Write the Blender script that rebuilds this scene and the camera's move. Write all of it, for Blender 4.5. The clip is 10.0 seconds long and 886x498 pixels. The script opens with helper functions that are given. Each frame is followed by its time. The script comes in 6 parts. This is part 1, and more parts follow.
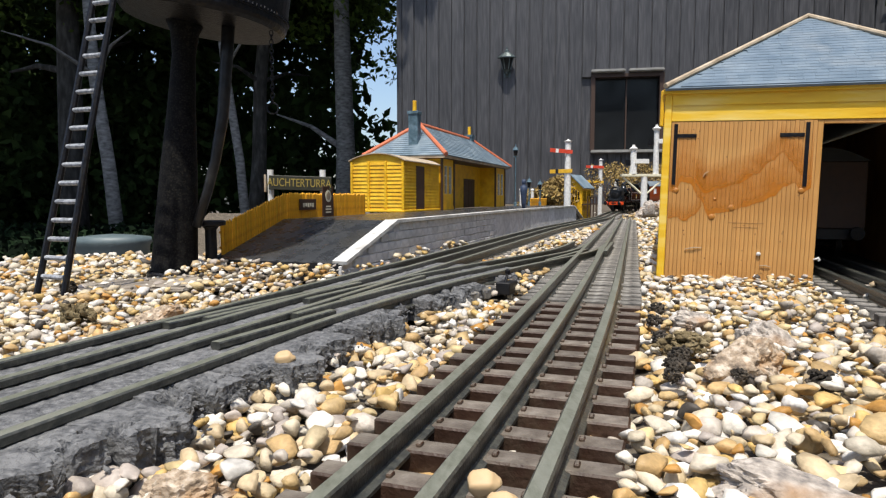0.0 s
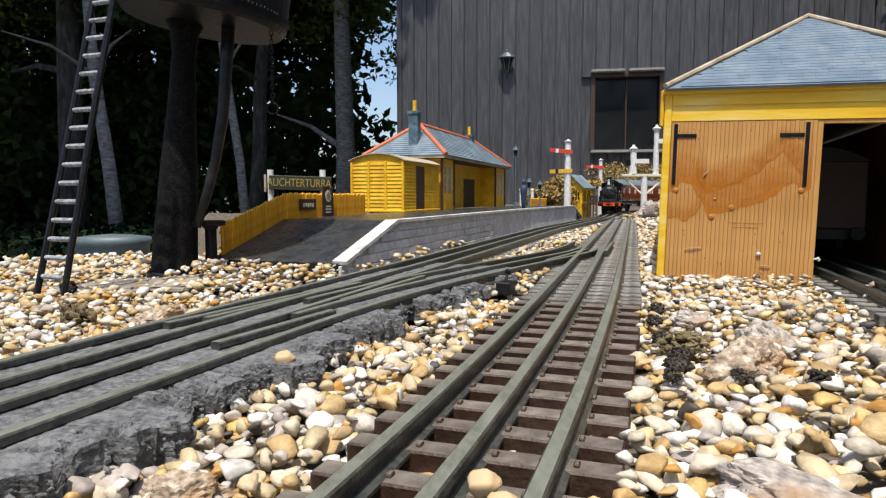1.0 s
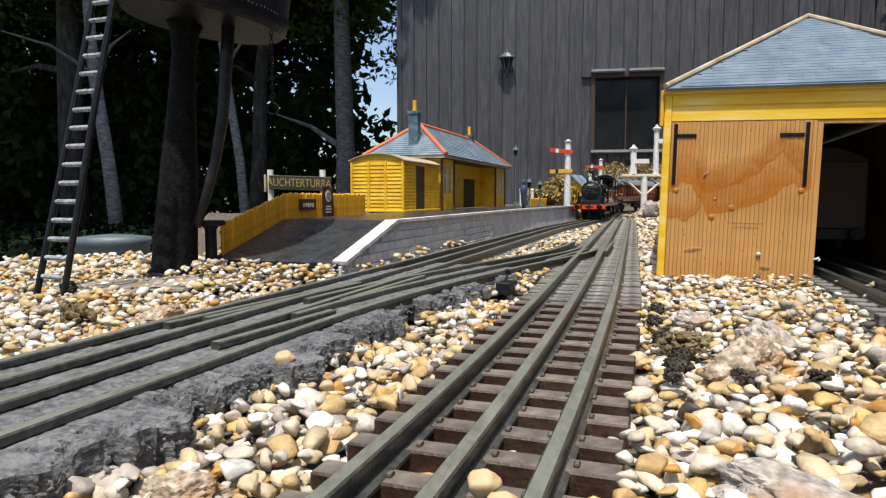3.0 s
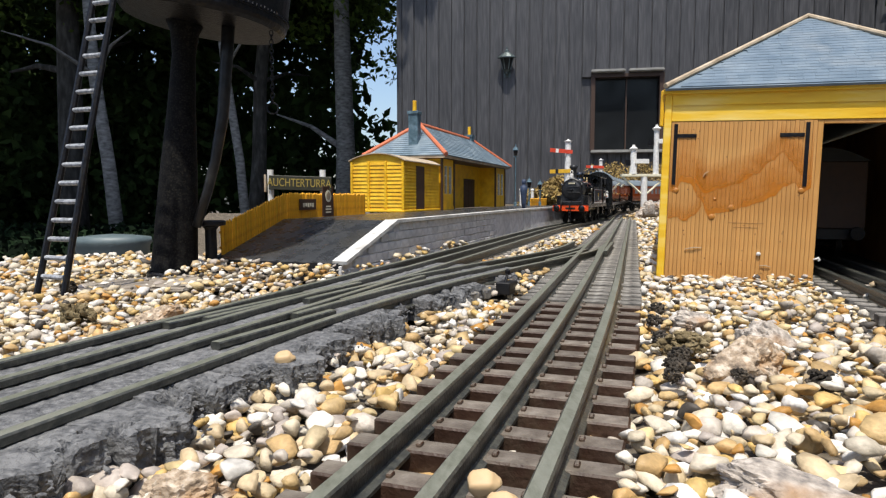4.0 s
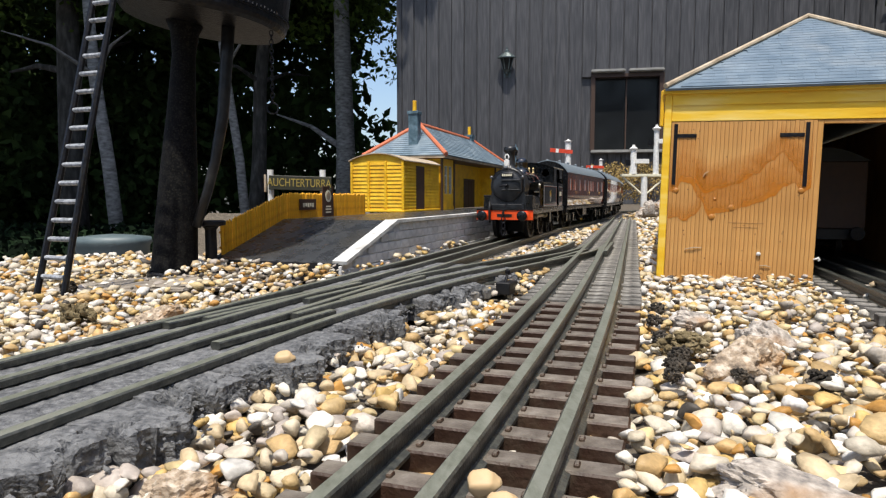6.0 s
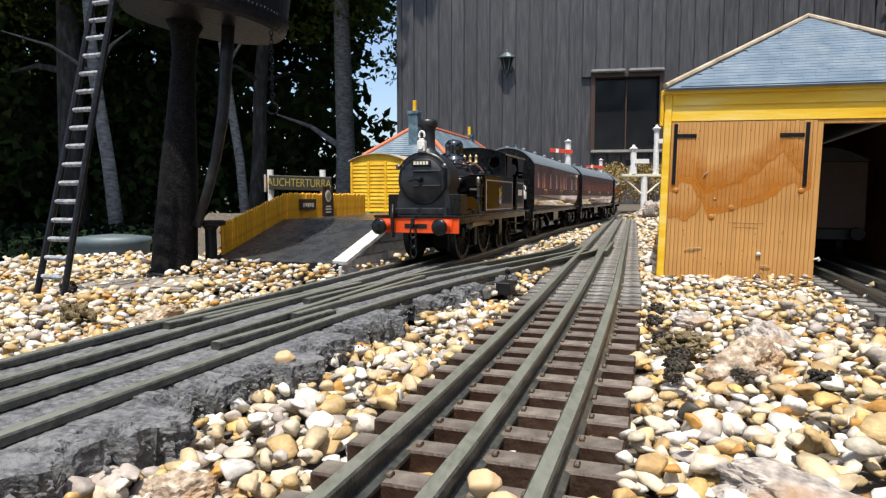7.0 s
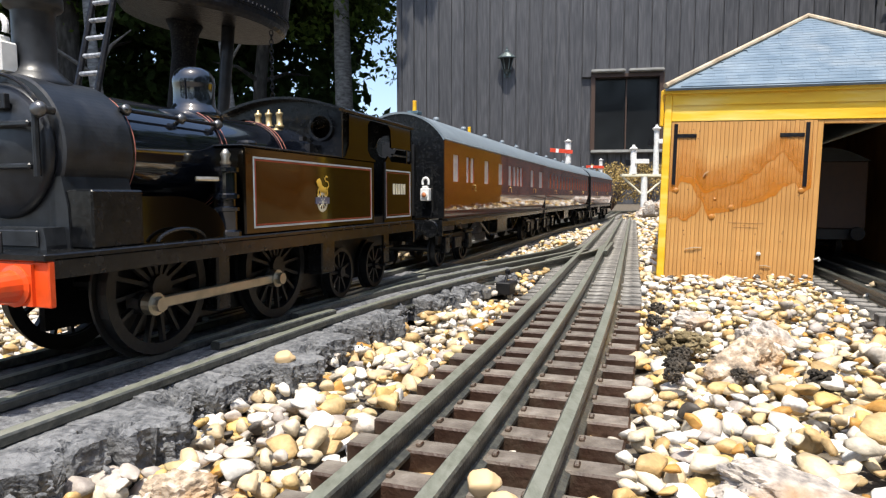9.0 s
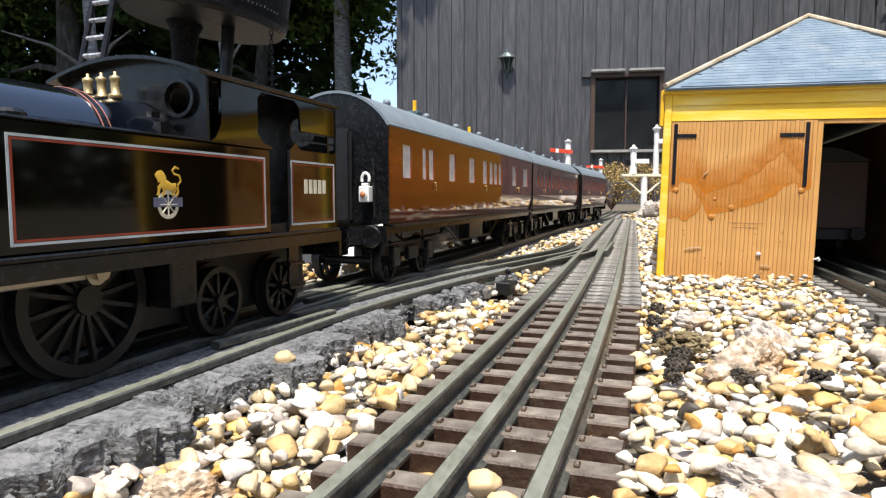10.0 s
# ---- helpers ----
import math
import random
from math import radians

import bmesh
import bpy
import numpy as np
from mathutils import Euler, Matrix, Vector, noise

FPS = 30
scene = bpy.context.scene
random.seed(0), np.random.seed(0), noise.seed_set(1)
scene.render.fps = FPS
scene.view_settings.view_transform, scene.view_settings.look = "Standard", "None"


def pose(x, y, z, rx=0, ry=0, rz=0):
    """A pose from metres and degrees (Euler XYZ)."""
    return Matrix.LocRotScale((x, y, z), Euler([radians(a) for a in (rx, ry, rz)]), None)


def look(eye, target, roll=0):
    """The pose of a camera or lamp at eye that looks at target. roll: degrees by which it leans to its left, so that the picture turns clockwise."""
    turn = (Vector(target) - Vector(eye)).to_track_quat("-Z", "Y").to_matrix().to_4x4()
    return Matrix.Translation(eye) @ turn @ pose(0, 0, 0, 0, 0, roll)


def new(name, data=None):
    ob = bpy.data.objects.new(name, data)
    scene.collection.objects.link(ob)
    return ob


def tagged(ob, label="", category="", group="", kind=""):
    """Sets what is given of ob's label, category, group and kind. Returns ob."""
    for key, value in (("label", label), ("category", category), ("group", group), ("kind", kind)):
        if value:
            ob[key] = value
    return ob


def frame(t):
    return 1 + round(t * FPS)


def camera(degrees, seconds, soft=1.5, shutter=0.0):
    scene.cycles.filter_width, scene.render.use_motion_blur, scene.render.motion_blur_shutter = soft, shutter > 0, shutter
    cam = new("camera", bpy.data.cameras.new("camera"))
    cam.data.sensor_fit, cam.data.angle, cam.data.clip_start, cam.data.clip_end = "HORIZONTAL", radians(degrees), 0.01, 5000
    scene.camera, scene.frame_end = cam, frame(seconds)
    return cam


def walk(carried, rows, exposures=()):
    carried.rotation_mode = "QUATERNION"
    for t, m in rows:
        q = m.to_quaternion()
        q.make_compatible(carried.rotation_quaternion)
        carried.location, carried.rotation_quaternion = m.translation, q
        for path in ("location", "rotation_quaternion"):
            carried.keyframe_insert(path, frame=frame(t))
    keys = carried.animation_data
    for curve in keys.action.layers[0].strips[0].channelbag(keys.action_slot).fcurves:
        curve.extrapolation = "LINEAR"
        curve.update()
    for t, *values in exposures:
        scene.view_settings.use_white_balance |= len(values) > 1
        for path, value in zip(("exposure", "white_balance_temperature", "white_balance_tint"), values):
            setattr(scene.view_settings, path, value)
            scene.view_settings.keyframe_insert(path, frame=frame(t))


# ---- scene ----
# A garden model railway in 7 mm scale. Lengths inside the builders are in millimetres; mesh data is in metres.
MM = 0.001
cam = camera(69.72, 10.0, soft=1.25)
EYE = pose(0, 0, 0.0424, 85.3, 0, 0)
walk(cam, [(0.0, EYE), (10.0, EYE)], exposures=[(0.0, 0.34), (5.5, 0.34), (6.8, 0.46), (7.5, 0.60), (8.5, 0.72), (9.0, 0.84), (10.0, 0.94)])

# ---- light ----
SUN_TO = Vector((0.05, 0.35, -0.93)).normalized()
world = bpy.data.worlds.new("world")
scene.world = world
world.use_nodes = True
wn = world.node_tree.nodes
sky = wn.new("ShaderNodeTexSky")
sky.sky_type, sky.sun_disc = "NISHITA", False
sky.dust_density, sky.air_density, sky.ozone_density = 2.2, 1.0, 2.0
sky.sun_elevation = math.asin(-SUN_TO.z)
sky.sun_rotation = math.atan2(-SUN_TO.x, -SUN_TO.y)
wn["Background"].inputs[1].default_value = 0.15
world.node_tree.links.new(sky.outputs[0], wn["Background"].inputs[0])
sun = new("sun", bpy.data.lights.new("sun", "SUN"))
sun.data.energy, sun.data.angle, sun.data.color = 3.9, radians(0.6), (1.0, 0.94, 0.83)
sun.matrix_basis = look((0, 0, 5), Vector((0, 0, 5)) + SUN_TO)


# ---- materials ----
def material(name, stops, rough=0.6, metal=0.0, scale=200.0, bump=0.0, bscale=None, coat=0.0, island=0.0, objrand=0.0, stain=None, stain_scale=20.0, spec=0.5, detail=6.0, stretch=None, lit_top=None):
    """stops: colours, mixed by noise. island / objrand: how far each piece's brightness strays. stain: a second colour
    in patches. The last one paints upward faces paler, as light falling on them.
    """
    m = bpy.data.materials.new(name)
    m.use_nodes = True
    nt = m.node_tree
    n, l = nt.nodes, nt.links
    b = n["Principled BSDF"]
    tc = n.new("ShaderNodeTexCoord")
    src = tc.outputs["Object"]
    if stretch:
        mp = n.new("ShaderNodeMapping")
        mp.inputs["Scale"].default_value = stretch
        l.new(src, mp.inputs["Vector"])
        src = mp.outputs[0]
    tex = n.new("ShaderNodeTexNoise")
    tex.inputs["Scale"].default_value, tex.inputs["Detail"].default_value = scale, detail
    l.new(src, tex.inputs["Vector"])
    ramp = n.new("ShaderNodeValToRGB")
    el = ramp.color_ramp.elements
    el[0].position, el[1].position = 0.3, 0.7
    el[0].color, el[1].color = (*stops[0], 1), (*stops[-1], 1)
    for k, c in enumerate(stops[1:-1]):
        e = el.new(0.3 + 0.4 * (k + 1) / (len(stops) - 1))
        e.color = (*c, 1)
    l.new(tex.outputs["Fac"], ramp.inputs["Fac"])
    col = ramp.outputs["Color"]
    if stain:
        t2 = n.new("ShaderNodeTexNoise")
        t2.inputs["Scale"].default_value, t2.inputs["Detail"].default_value = stain_scale, 5
        l.new(src, t2.inputs["Vector"])
        r2 = n.new("ShaderNodeMapRange")
        r2.inputs["From Min"].default_value, r2.inputs["From Max"].default_value = 0.5, 0.68
        l.new(t2.outputs["Fac"], r2.inputs["Value"])
        mx = n.new("ShaderNodeMix")
        mx.data_type = "RGBA"
        mx.inputs["B"].default_value = (*stain, 1)
        l.new(r2.outputs["Result"], mx.inputs["Factor"])
        l.new(col, mx.inputs["A"])
        col = mx.outputs["Result"]
    # light on top painted in: faces that look up get a paler colour
    if lit_top:
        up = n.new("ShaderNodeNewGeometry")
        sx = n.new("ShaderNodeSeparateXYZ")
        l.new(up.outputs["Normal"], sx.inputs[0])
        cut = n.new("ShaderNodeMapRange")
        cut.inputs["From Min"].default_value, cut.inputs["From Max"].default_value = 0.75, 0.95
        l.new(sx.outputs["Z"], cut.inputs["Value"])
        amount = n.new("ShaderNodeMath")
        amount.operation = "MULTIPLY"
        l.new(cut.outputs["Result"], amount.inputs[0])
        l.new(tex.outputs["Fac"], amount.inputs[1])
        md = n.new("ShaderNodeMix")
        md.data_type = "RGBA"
        md.inputs["B"].default_value = (*lit_top, 1)
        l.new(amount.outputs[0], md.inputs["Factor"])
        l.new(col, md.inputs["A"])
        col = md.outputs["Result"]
    if island or objrand:
        if island:
            g = n.new("ShaderNodeNewGeometry").outputs["Random Per Island"]
        else:
            g = n.new("ShaderNodeObjectInfo").outputs["Random"]
        mr = n.new("ShaderNodeMapRange")
        k = island or objrand
        mr.inputs["To Min"].default_value, mr.inputs["To Max"].default_value = 1 - k, 1 + k
        l.new(g, mr.inputs["Value"])
        hs = n.new("ShaderNodeHueSaturation")
        l.new(mr.outputs["Result"], hs.inputs["Value"])
        l.new(col, hs.inputs["Color"])
        col = hs.outputs["Color"]
    l.new(col, b.inputs["Base Color"])
    rr = n.new("ShaderNodeMapRange")
    rr.inputs["To Min"].default_value, rr.inputs["To Max"].default_value = max(0.02, rough - 0.12), min(1, rough + 0.12)
    l.new(tex.outputs["Fac"], rr.inputs["Value"])
    l.new(rr.outputs["Result"], b.inputs["Roughness"])
    b.inputs["Metallic"].default_value = metal
    b.inputs["Specular IOR Level"].default_value = spec
    b.inputs["Coat Weight"].default_value = coat
    b.inputs["Coat Roughness"].default_value = 0.03
    if bump:
        t3 = n.new("ShaderNodeTexNoise")
        t3.inputs["Scale"].default_value, t3.inputs["Detail"].default_value = bscale or scale * 2, 5
        l.new(src, t3.inputs["Vector"])
        bp = n.new("ShaderNodeBump")
        bp.inputs["Strength"].default_value, bp.inputs["Distance"].default_value = min(1, bump), 0.001
        l.new(t3.outputs["Fac"], bp.inputs["Height"])
        l.new(bp.outputs[0], b.inputs["Normal"])
    return m


def plain(name, c, rough=0.5, metal=0.0, coat=0.0, **k):
    lo = tuple(v * 0.82 for v in c)
    hi = tuple(min(1, v * 1.15) for v in c)
    return material(name, [lo, c, hi], rough, metal, coat=coat, **k)


GRAVEL = bpy.data.materials.new("pea gravel")
GRAVEL.use_nodes = True


def gravel_nodes():
    n, l = GRAVEL.node_tree.nodes, GRAVEL.node_tree.links
    b = n["Principled BSDF"]
    g = n.new("ShaderNodeNewGeometry")
    ramp = n.new("ShaderNodeValToRGB")
    ramp.color_ramp.interpolation = "CONSTANT"
    el = ramp.color_ramp.elements
    cols = [(0.78, 0.74, 0.66), (0.58, 0.42, 0.20), (0.62, 0.56, 0.46), (0.50, 0.36, 0.20), (0.70, 0.66, 0.58), (0.56, 0.42, 0.24), (0.58, 0.47, 0.32), (0.52, 0.47, 0.41), (0.74, 0.71, 0.66),
            (0.50, 0.29, 0.12), (0.60, 0.50, 0.34), (0.62, 0.50, 0.30), (0.66, 0.58, 0.45), (0.45, 0.40, 0.36), (0.55, 0.38, 0.20), (0.76, 0.74, 0.70)]
    el[0].position, el[0].color = 0, (*cols[0], 1)
    el[1].position, el[1].color = 0.97, (0.08, 0.07, 0.06, 1)
    for k, c in enumerate(cols[1:]):
        e = el.new(0.97 * (k + 1) / len(cols))
        e.color = (*c, 1)
    l.new(g.outputs["Random Per Island"], ramp.inputs["Fac"])
    tc = n.new("ShaderNodeTexCoord")
    tex = n.new("ShaderNodeTexNoise")
    tex.inputs["Scale"].default_value, tex.inputs["Detail"].default_value = 160, 8
    l.new(tc.outputs["Object"], tex.inputs["Vector"])
    mr = n.new("ShaderNodeMapRange")
    mr.inputs["From Min"].default_value, mr.inputs["From Max"].default_value = 0.3, 0.7
    mr.inputs["To Min"].default_value, mr.inputs["To Max"].default_value = 0.62, 1.22
    l.new(tex.outputs["Fac"], mr.inputs["Value"])
    t2 = n.new("ShaderNodeTexNoise")
    t2.inputs["Scale"].default_value, t2.inputs["Detail"].default_value = 900, 4
    l.new(tc.outputs["Object"], t2.inputs["Vector"])
    m2 = n.new("ShaderNodeMapRange")
    m2.inputs["To Min"].default_value, m2.inputs["To Max"].default_value = 0.68, 1.2
    l.new(t2.outputs["Fac"], m2.inputs["Value"])
    mu = n.new("ShaderNodeMath")
    mu.operation = "MULTIPLY"
    l.new(mr.outputs["Result"], mu.inputs[0])
    l.new(m2.outputs["Result"], mu.inputs[1])
    hs = n.new("ShaderNodeHueSaturation")
    hs.inputs["Saturation"].default_value = 1.16
    l.new(mu.outputs[0], hs.inputs["Value"])
    l.new(ramp.outputs["Color"], hs.inputs["Color"])
    l.new(hs.outputs["Color"], b.inputs["Base Color"])
    b.inputs["Roughness"].default_value = 0.62
    bp = n.new("ShaderNodeBump")
    bp.inputs["Strength"].default_value, bp.inputs["Distance"].default_value = 0.45, 0.0006
    l.new(t2.outputs["Fac"], bp.inputs["Height"])
    l.new(bp.outputs[0], b.inputs["Normal"])


gravel_nodes()
SOIL = material("dark damp earth", [(0.055, 0.044, 0.033), (0.10, 0.083, 0.062), (0.17, 0.142, 0.108)], 0.9, scale=260, bump=0.8)
CONCRETE = material("weathered cement", [(0.050, 0.052, 0.057), (0.115, 0.118, 0.124), (0.20, 0.203, 0.207)], 0.8, scale=620, bump=0.9, bscale=900, stain=(0.19, 0.193, 0.197), stain_scale=170, detail=9.0)
RAIL = material("oxidised rail", [(0.035, 0.037, 0.036), (0.065, 0.067, 0.060), (0.12, 0.12, 0.10)], 0.36, 0.3, scale=420, bump=0.25, bscale=1100, stain=(0.085, 0.087, 0.075), stain_scale=150, coat=0.1)
# sky light on the rail heads is painted in here, besides the wear
RAILTOP = material("rail head worn and sky-lit", [(0.17, 0.178, 0.14), (0.22, 0.23, 0.185), (0.27, 0.277, 0.23)], 0.36, 0.3, scale=700, bump=0.2, bscale=1300, stain=(0.28, 0.285, 0.24), stain_scale=110, stretch=(1, 0.35, 1))
# sleeper tops painted paler than their sides, as if catching the light
SLEEPER = material("brown sleeper plastic", [(0.026, 0.012, 0.008), (0.044, 0.022, 0.014), (0.075, 0.046, 0.032)], 0.5, scale=240, bump=0.4, bscale=700, objrand=0.2, stain=(0.095, 0.072, 0.050), stain_scale=90, lit_top=(0.27, 0.245, 0.21), spec=0.35)
OLDSLEEPER = material("grey sleeper", [(0.08, 0.076, 0.07), (0.17, 0.16, 0.145), (0.28, 0.27, 0.245)], 0.85, scale=200, bump=0.5, objrand=0.2)
BLACK = plain("black enamel", (0.012, 0.012, 0.013), 0.32, coat=0.35, scale=300, bump=0.05)
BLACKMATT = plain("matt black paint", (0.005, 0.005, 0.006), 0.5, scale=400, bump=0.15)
IRON = material("blackened iron", [(0.004, 0.0045, 0.007), (0.006, 0.0065, 0.010), (0.010, 0.011, 0.015)], 0.36, scale=320, bump=0.4, bscale=600, stain=(0.016, 0.014, 0.011), stain_scale=500, spec=0.25)
YELLOW = material("yellow paint", [(0.72, 0.38, 0.006), (0.82, 0.47, 0.010), (0.86, 0.54, 0.02)], 0.55, scale=120, bump=0.25, bscale=500, stain=(0.66, 0.36, 0.012), stain_scale=70)
AMBER = material("amber fence paint", [(0.62, 0.25, 0.004), (0.80, 0.37, 0.008), (0.86, 0.45, 0.015)], 0.65, scale=200, bump=0.3, objrand=0.15)
CREAM = material("yellowed board", [(0.78, 0.42, 0.008), (0.86, 0.54, 0.03), (0.90, 0.72, 0.26)], 0.5, scale=30, stretch=(0.4, 1, 3), bump=0.15, bscale=400)
TAN = material("tan door timber", [(0.44, 0.205, 0.050), (0.55, 0.28, 0.080), (0.64, 0.37, 0.125)], 0.6, scale=60, stretch=(3, 1, 0.5), bump=0.2, bscale=400, stain=(0.50, 0.25, 0.06), stain_scale=25, objrand=0.06)
# door backing and wicket lines, darker than the plank faces
GROOVE = plain("dark groove timber", (0.28, 0.135, 0.045), 0.6)
DARKBROWN = plain("dark brown paint", (0.06, 0.028, 0.016), 0.55)
SLATE = material("blue grey slate", [(0.10, 0.15, 0.19), (0.16, 0.22, 0.27), (0.24, 0.30, 0.345)], 0.6, scale=50, bump=0.3, bscale=300, objrand=0.08)
RIDGE = plain("red ridge tile", (0.55, 0.15, 0.07), 0.7, scale=200)
WOODTRIM = material("weathered pale wood", [(0.28, 0.22, 0.15), (0.42, 0.34, 0.24), (0.55, 0.47, 0.36)], 0.8, scale=90, bump=0.3)
STONE = material("platform stone", [(0.54, 0.54, 0.54), (0.68, 0.68, 0.68), (0.78, 0.78, 0.77)], 0.85, scale=120, bump=0.6, bscale=350, objrand=0.12, stain=(0.42, 0.44, 0.50), stain_scale=25)
COPING = material("white coping", [(0.52, 0.52, 0.50), (0.66, 0.66, 0.64), (0.76, 0.76, 0.74)], 0.75, scale=120, bump=0.3, stain=(0.36, 0.35, 0.33), stain_scale=60)
TARMAC = material("dark platform surface", [(0.028, 0.030, 0.034), (0.040, 0.043, 0.048), (0.060, 0.063, 0.068)], 0.28, scale=120, bump=0.2, bscale=800, stain=(0.05, 0.048, 0.044), stain_scale=30)
BARN = material("black stained boards", [(0.034, 0.035, 0.040), (0.055, 0.056, 0.063), (0.085, 0.086, 0.094)], 0.5, scale=22, stretch=(4, 4, 0.3), bump=0.3, bscale=60, objrand=0.12)
WHITE = plain("white paint", (0.74, 0.74, 0.72), 0.5, scale=200)
RED = plain("signal red", (0.62, 0.06, 0.025), 0.45)
BUFFERRED = plain("buffer beam red", (0.74, 0.075, 0.010), 0.4, coat=0.2)
BRASS = plain("brass", (0.62, 0.46, 0.17), 0.3, 0.95)
STEEL = plain("bright steel", (0.50, 0.46, 0.38), 0.35, 0.95)
VALVEBRASS = plain("dull pale brass", (0.56, 0.43, 0.22), 0.42, 0.75)
GUNMETAL = plain("dark polished gunmetal", (0.16, 0.16, 0.16), 0.3, 0.8)
GRANITE = material("pink granite", [(0.12, 0.09, 0.065), (0.38, 0.295, 0.21), (0.66, 0.57, 0.47)], 0.85, scale=420, bump=1.0, bscale=700, stain=(0.36, 0.22, 0.11), stain_scale=160)
BARK = material("bark", [(0.03, 0.026, 0.022), (0.065, 0.058, 0.05), (0.13, 0.12, 0.11)], 0.9, scale=25, bump=0.9, bscale=40, stretch=(1, 1, 0.3))
PALEBARK = material("pale bark", [(0.10, 0.096, 0.09), (0.22, 0.215, 0.205), (0.34, 0.335, 0.32)], 0.9, scale=20, bump=0.6, stretch=(1, 1, 2.5))
LEAF = material("leaves", [(0.05, 0.085, 0.018), (0.10, 0.155, 0.03), (0.16, 0.21, 0.05)], 0.75, scale=3, island=0.4, spec=0.12)
CONIFER = material("conifer needles", [(0.026, 0.046, 0.015), (0.042, 0.070, 0.021), (0.07, 0.105, 0.03)], 0.85, scale=3, island=0.4, spec=0.08)


def leafy(m, share):
    """Leaves let part of the light through."""
    n, l = m.node_tree.nodes, m.node_tree.links
    b = n["Principled BSDF"]
    tr, mix = n.new("ShaderNodeBsdfTranslucent"), n.new("ShaderNodeMixShader")
    l.new(b.inputs["Base Color"].links[0].from_socket, tr.inputs["Color"])
    mix.inputs[0].default_value = share
    l.new(b.outputs[0], mix.inputs[1])
    l.new(tr.outputs[0], mix.inputs[2])
    l.new(mix.outputs[0], n["Material Output"].inputs["Surface"])


leafy(LEAF, 0.5)
leafy(CONIFER, 0.35)
HEATHER = material("dry heather", [(0.16, 0.10, 0.03), (0.28, 0.19, 0.06), (0.40, 0.30, 0.10)], 0.8, scale=60, island=0.4)
MAROON = material("maroon coach enamel", [(0.19, 0.034, 0.009), (0.23, 0.045, 0.011), (0.27, 0.058, 0.013)], -0.06, scale=60, coat=0.8, bump=0.16, bscale=46, stretch=(1, 0.10, 1.6))
ROOFGREY = material("coach roof grey", [(0.13, 0.16, 0.19), (0.19, 0.23, 0.26)], 0.5, scale=120, bump=0.1)


def glass_material(name, tint=(0.012, 0.013, 0.015)):
    m = bpy.data.materials.new(name)
    m.use_nodes = True
    b = m.node_tree.nodes["Principled BSDF"]
    b.inputs["Base Color"].default_value = (*tint, 1)
    b.inputs["Roughness"].default_value = 0.08
    b.inputs["Specular IOR Level"].default_value = 0.3
    return m


DARKGLASS = glass_material("dark window glass")
# ---- mesh helpers (millimetres in, metres out) ----
def link(name, bm, mat, parent=None, label="", smooth=False):
    me = bpy.data.meshes.new(name)
    bm.to_mesh(me)
    bm.free()
    if isinstance(mat, (list, tuple)):
        for x in mat:
            me.materials.append(x)
    else:
        me.materials.append(mat)
    if smooth:
        me.shade_smooth()
    ob = new(name, me)
    ob.parent = parent
    if label:
        tagged(ob, label)
    return ob


def part(name, bm, mat, parent, label="", smooth=False):
    return link(name, bm, mat, parent, label, smooth)


def thing(name, label, category, m=None, group="", kind=""):
    ob = tagged(new(name), label, category, group, kind)
    ob.empty_display_size = 0.01
    if m is not None:
        ob.matrix_basis = m
    return ob


def mm(x, y, z, rx=0, ry=0, rz=0):
    return pose(x * MM, y * MM, z * MM, rx, ry, rz)


def box(bm, x0, x1, y0, y1, z0, z1, bevel=0.0, m=None):
    v = [bm.verts.new((x * MM, y * MM, z * MM)) for z in (z0, z1) for y in (y0, y1) for x in (x0, x1)]
    fs = [bm.faces.new([v[i] for i in q]) for q in ((0, 2, 3, 1), (4, 5, 7, 6), (0, 1, 5, 4), (2, 6, 7, 3), (0, 4, 6, 2), (1, 3, 7, 5))]
    if bevel:
        es = list({e for f in fs for e in f.edges})
        r = bmesh.ops.bevel(bm, geom=es, offset=bevel * MM, segments=2 if bevel > 0.6 else 1, affect="EDGES")
        v = list({w for f in r["faces"] for w in f.verts} | {w for w in v if w.is_valid})
    if m is not None:
        bmesh.ops.transform(bm, matrix=m, verts=[w for w in v if w.is_valid])
    return bm


def boxed(*a, **k):
    return box(bmesh.new(), *a, **k)


def tube(bm, pts, radius, seg=10, caps=True):
    """A round rod along points; radius a number or one per point."""
    pts = [Vector(p) * MM for p in pts]
    rs = [radius * MM] * len(pts) if isinstance(radius, (int, float)) else [r * MM for r in radius]
    rings = []
    up = None
    for i, p in enumerate(pts):
        t = (pts[min(i + 1, len(pts) - 1)] - pts[max(i - 1, 0)]).normalized()
        if up is None:
            up = t.orthogonal().normalized()
        up = (up - t * up.dot(t)).normalized()
        side = t.cross(up)
        rings.append([bm.verts.new(p + rs[i] * (math.cos(a) * up + math.sin(a) * side)) for a in (2 * math.pi * k / seg for k in range(seg))])
    for a, b in zip(rings, rings[1:]):
        for k in range(seg):
            bm.faces.new((a[k], a[(k + 1) % seg], b[(k + 1) % seg], b[k]))
    if caps:
        bm.faces.new(rings[0][::-1])
        bm.faces.new(rings[-1])
    return bm


def rod(*a, **k):
    return tube(bmesh.new(), *a, **k)


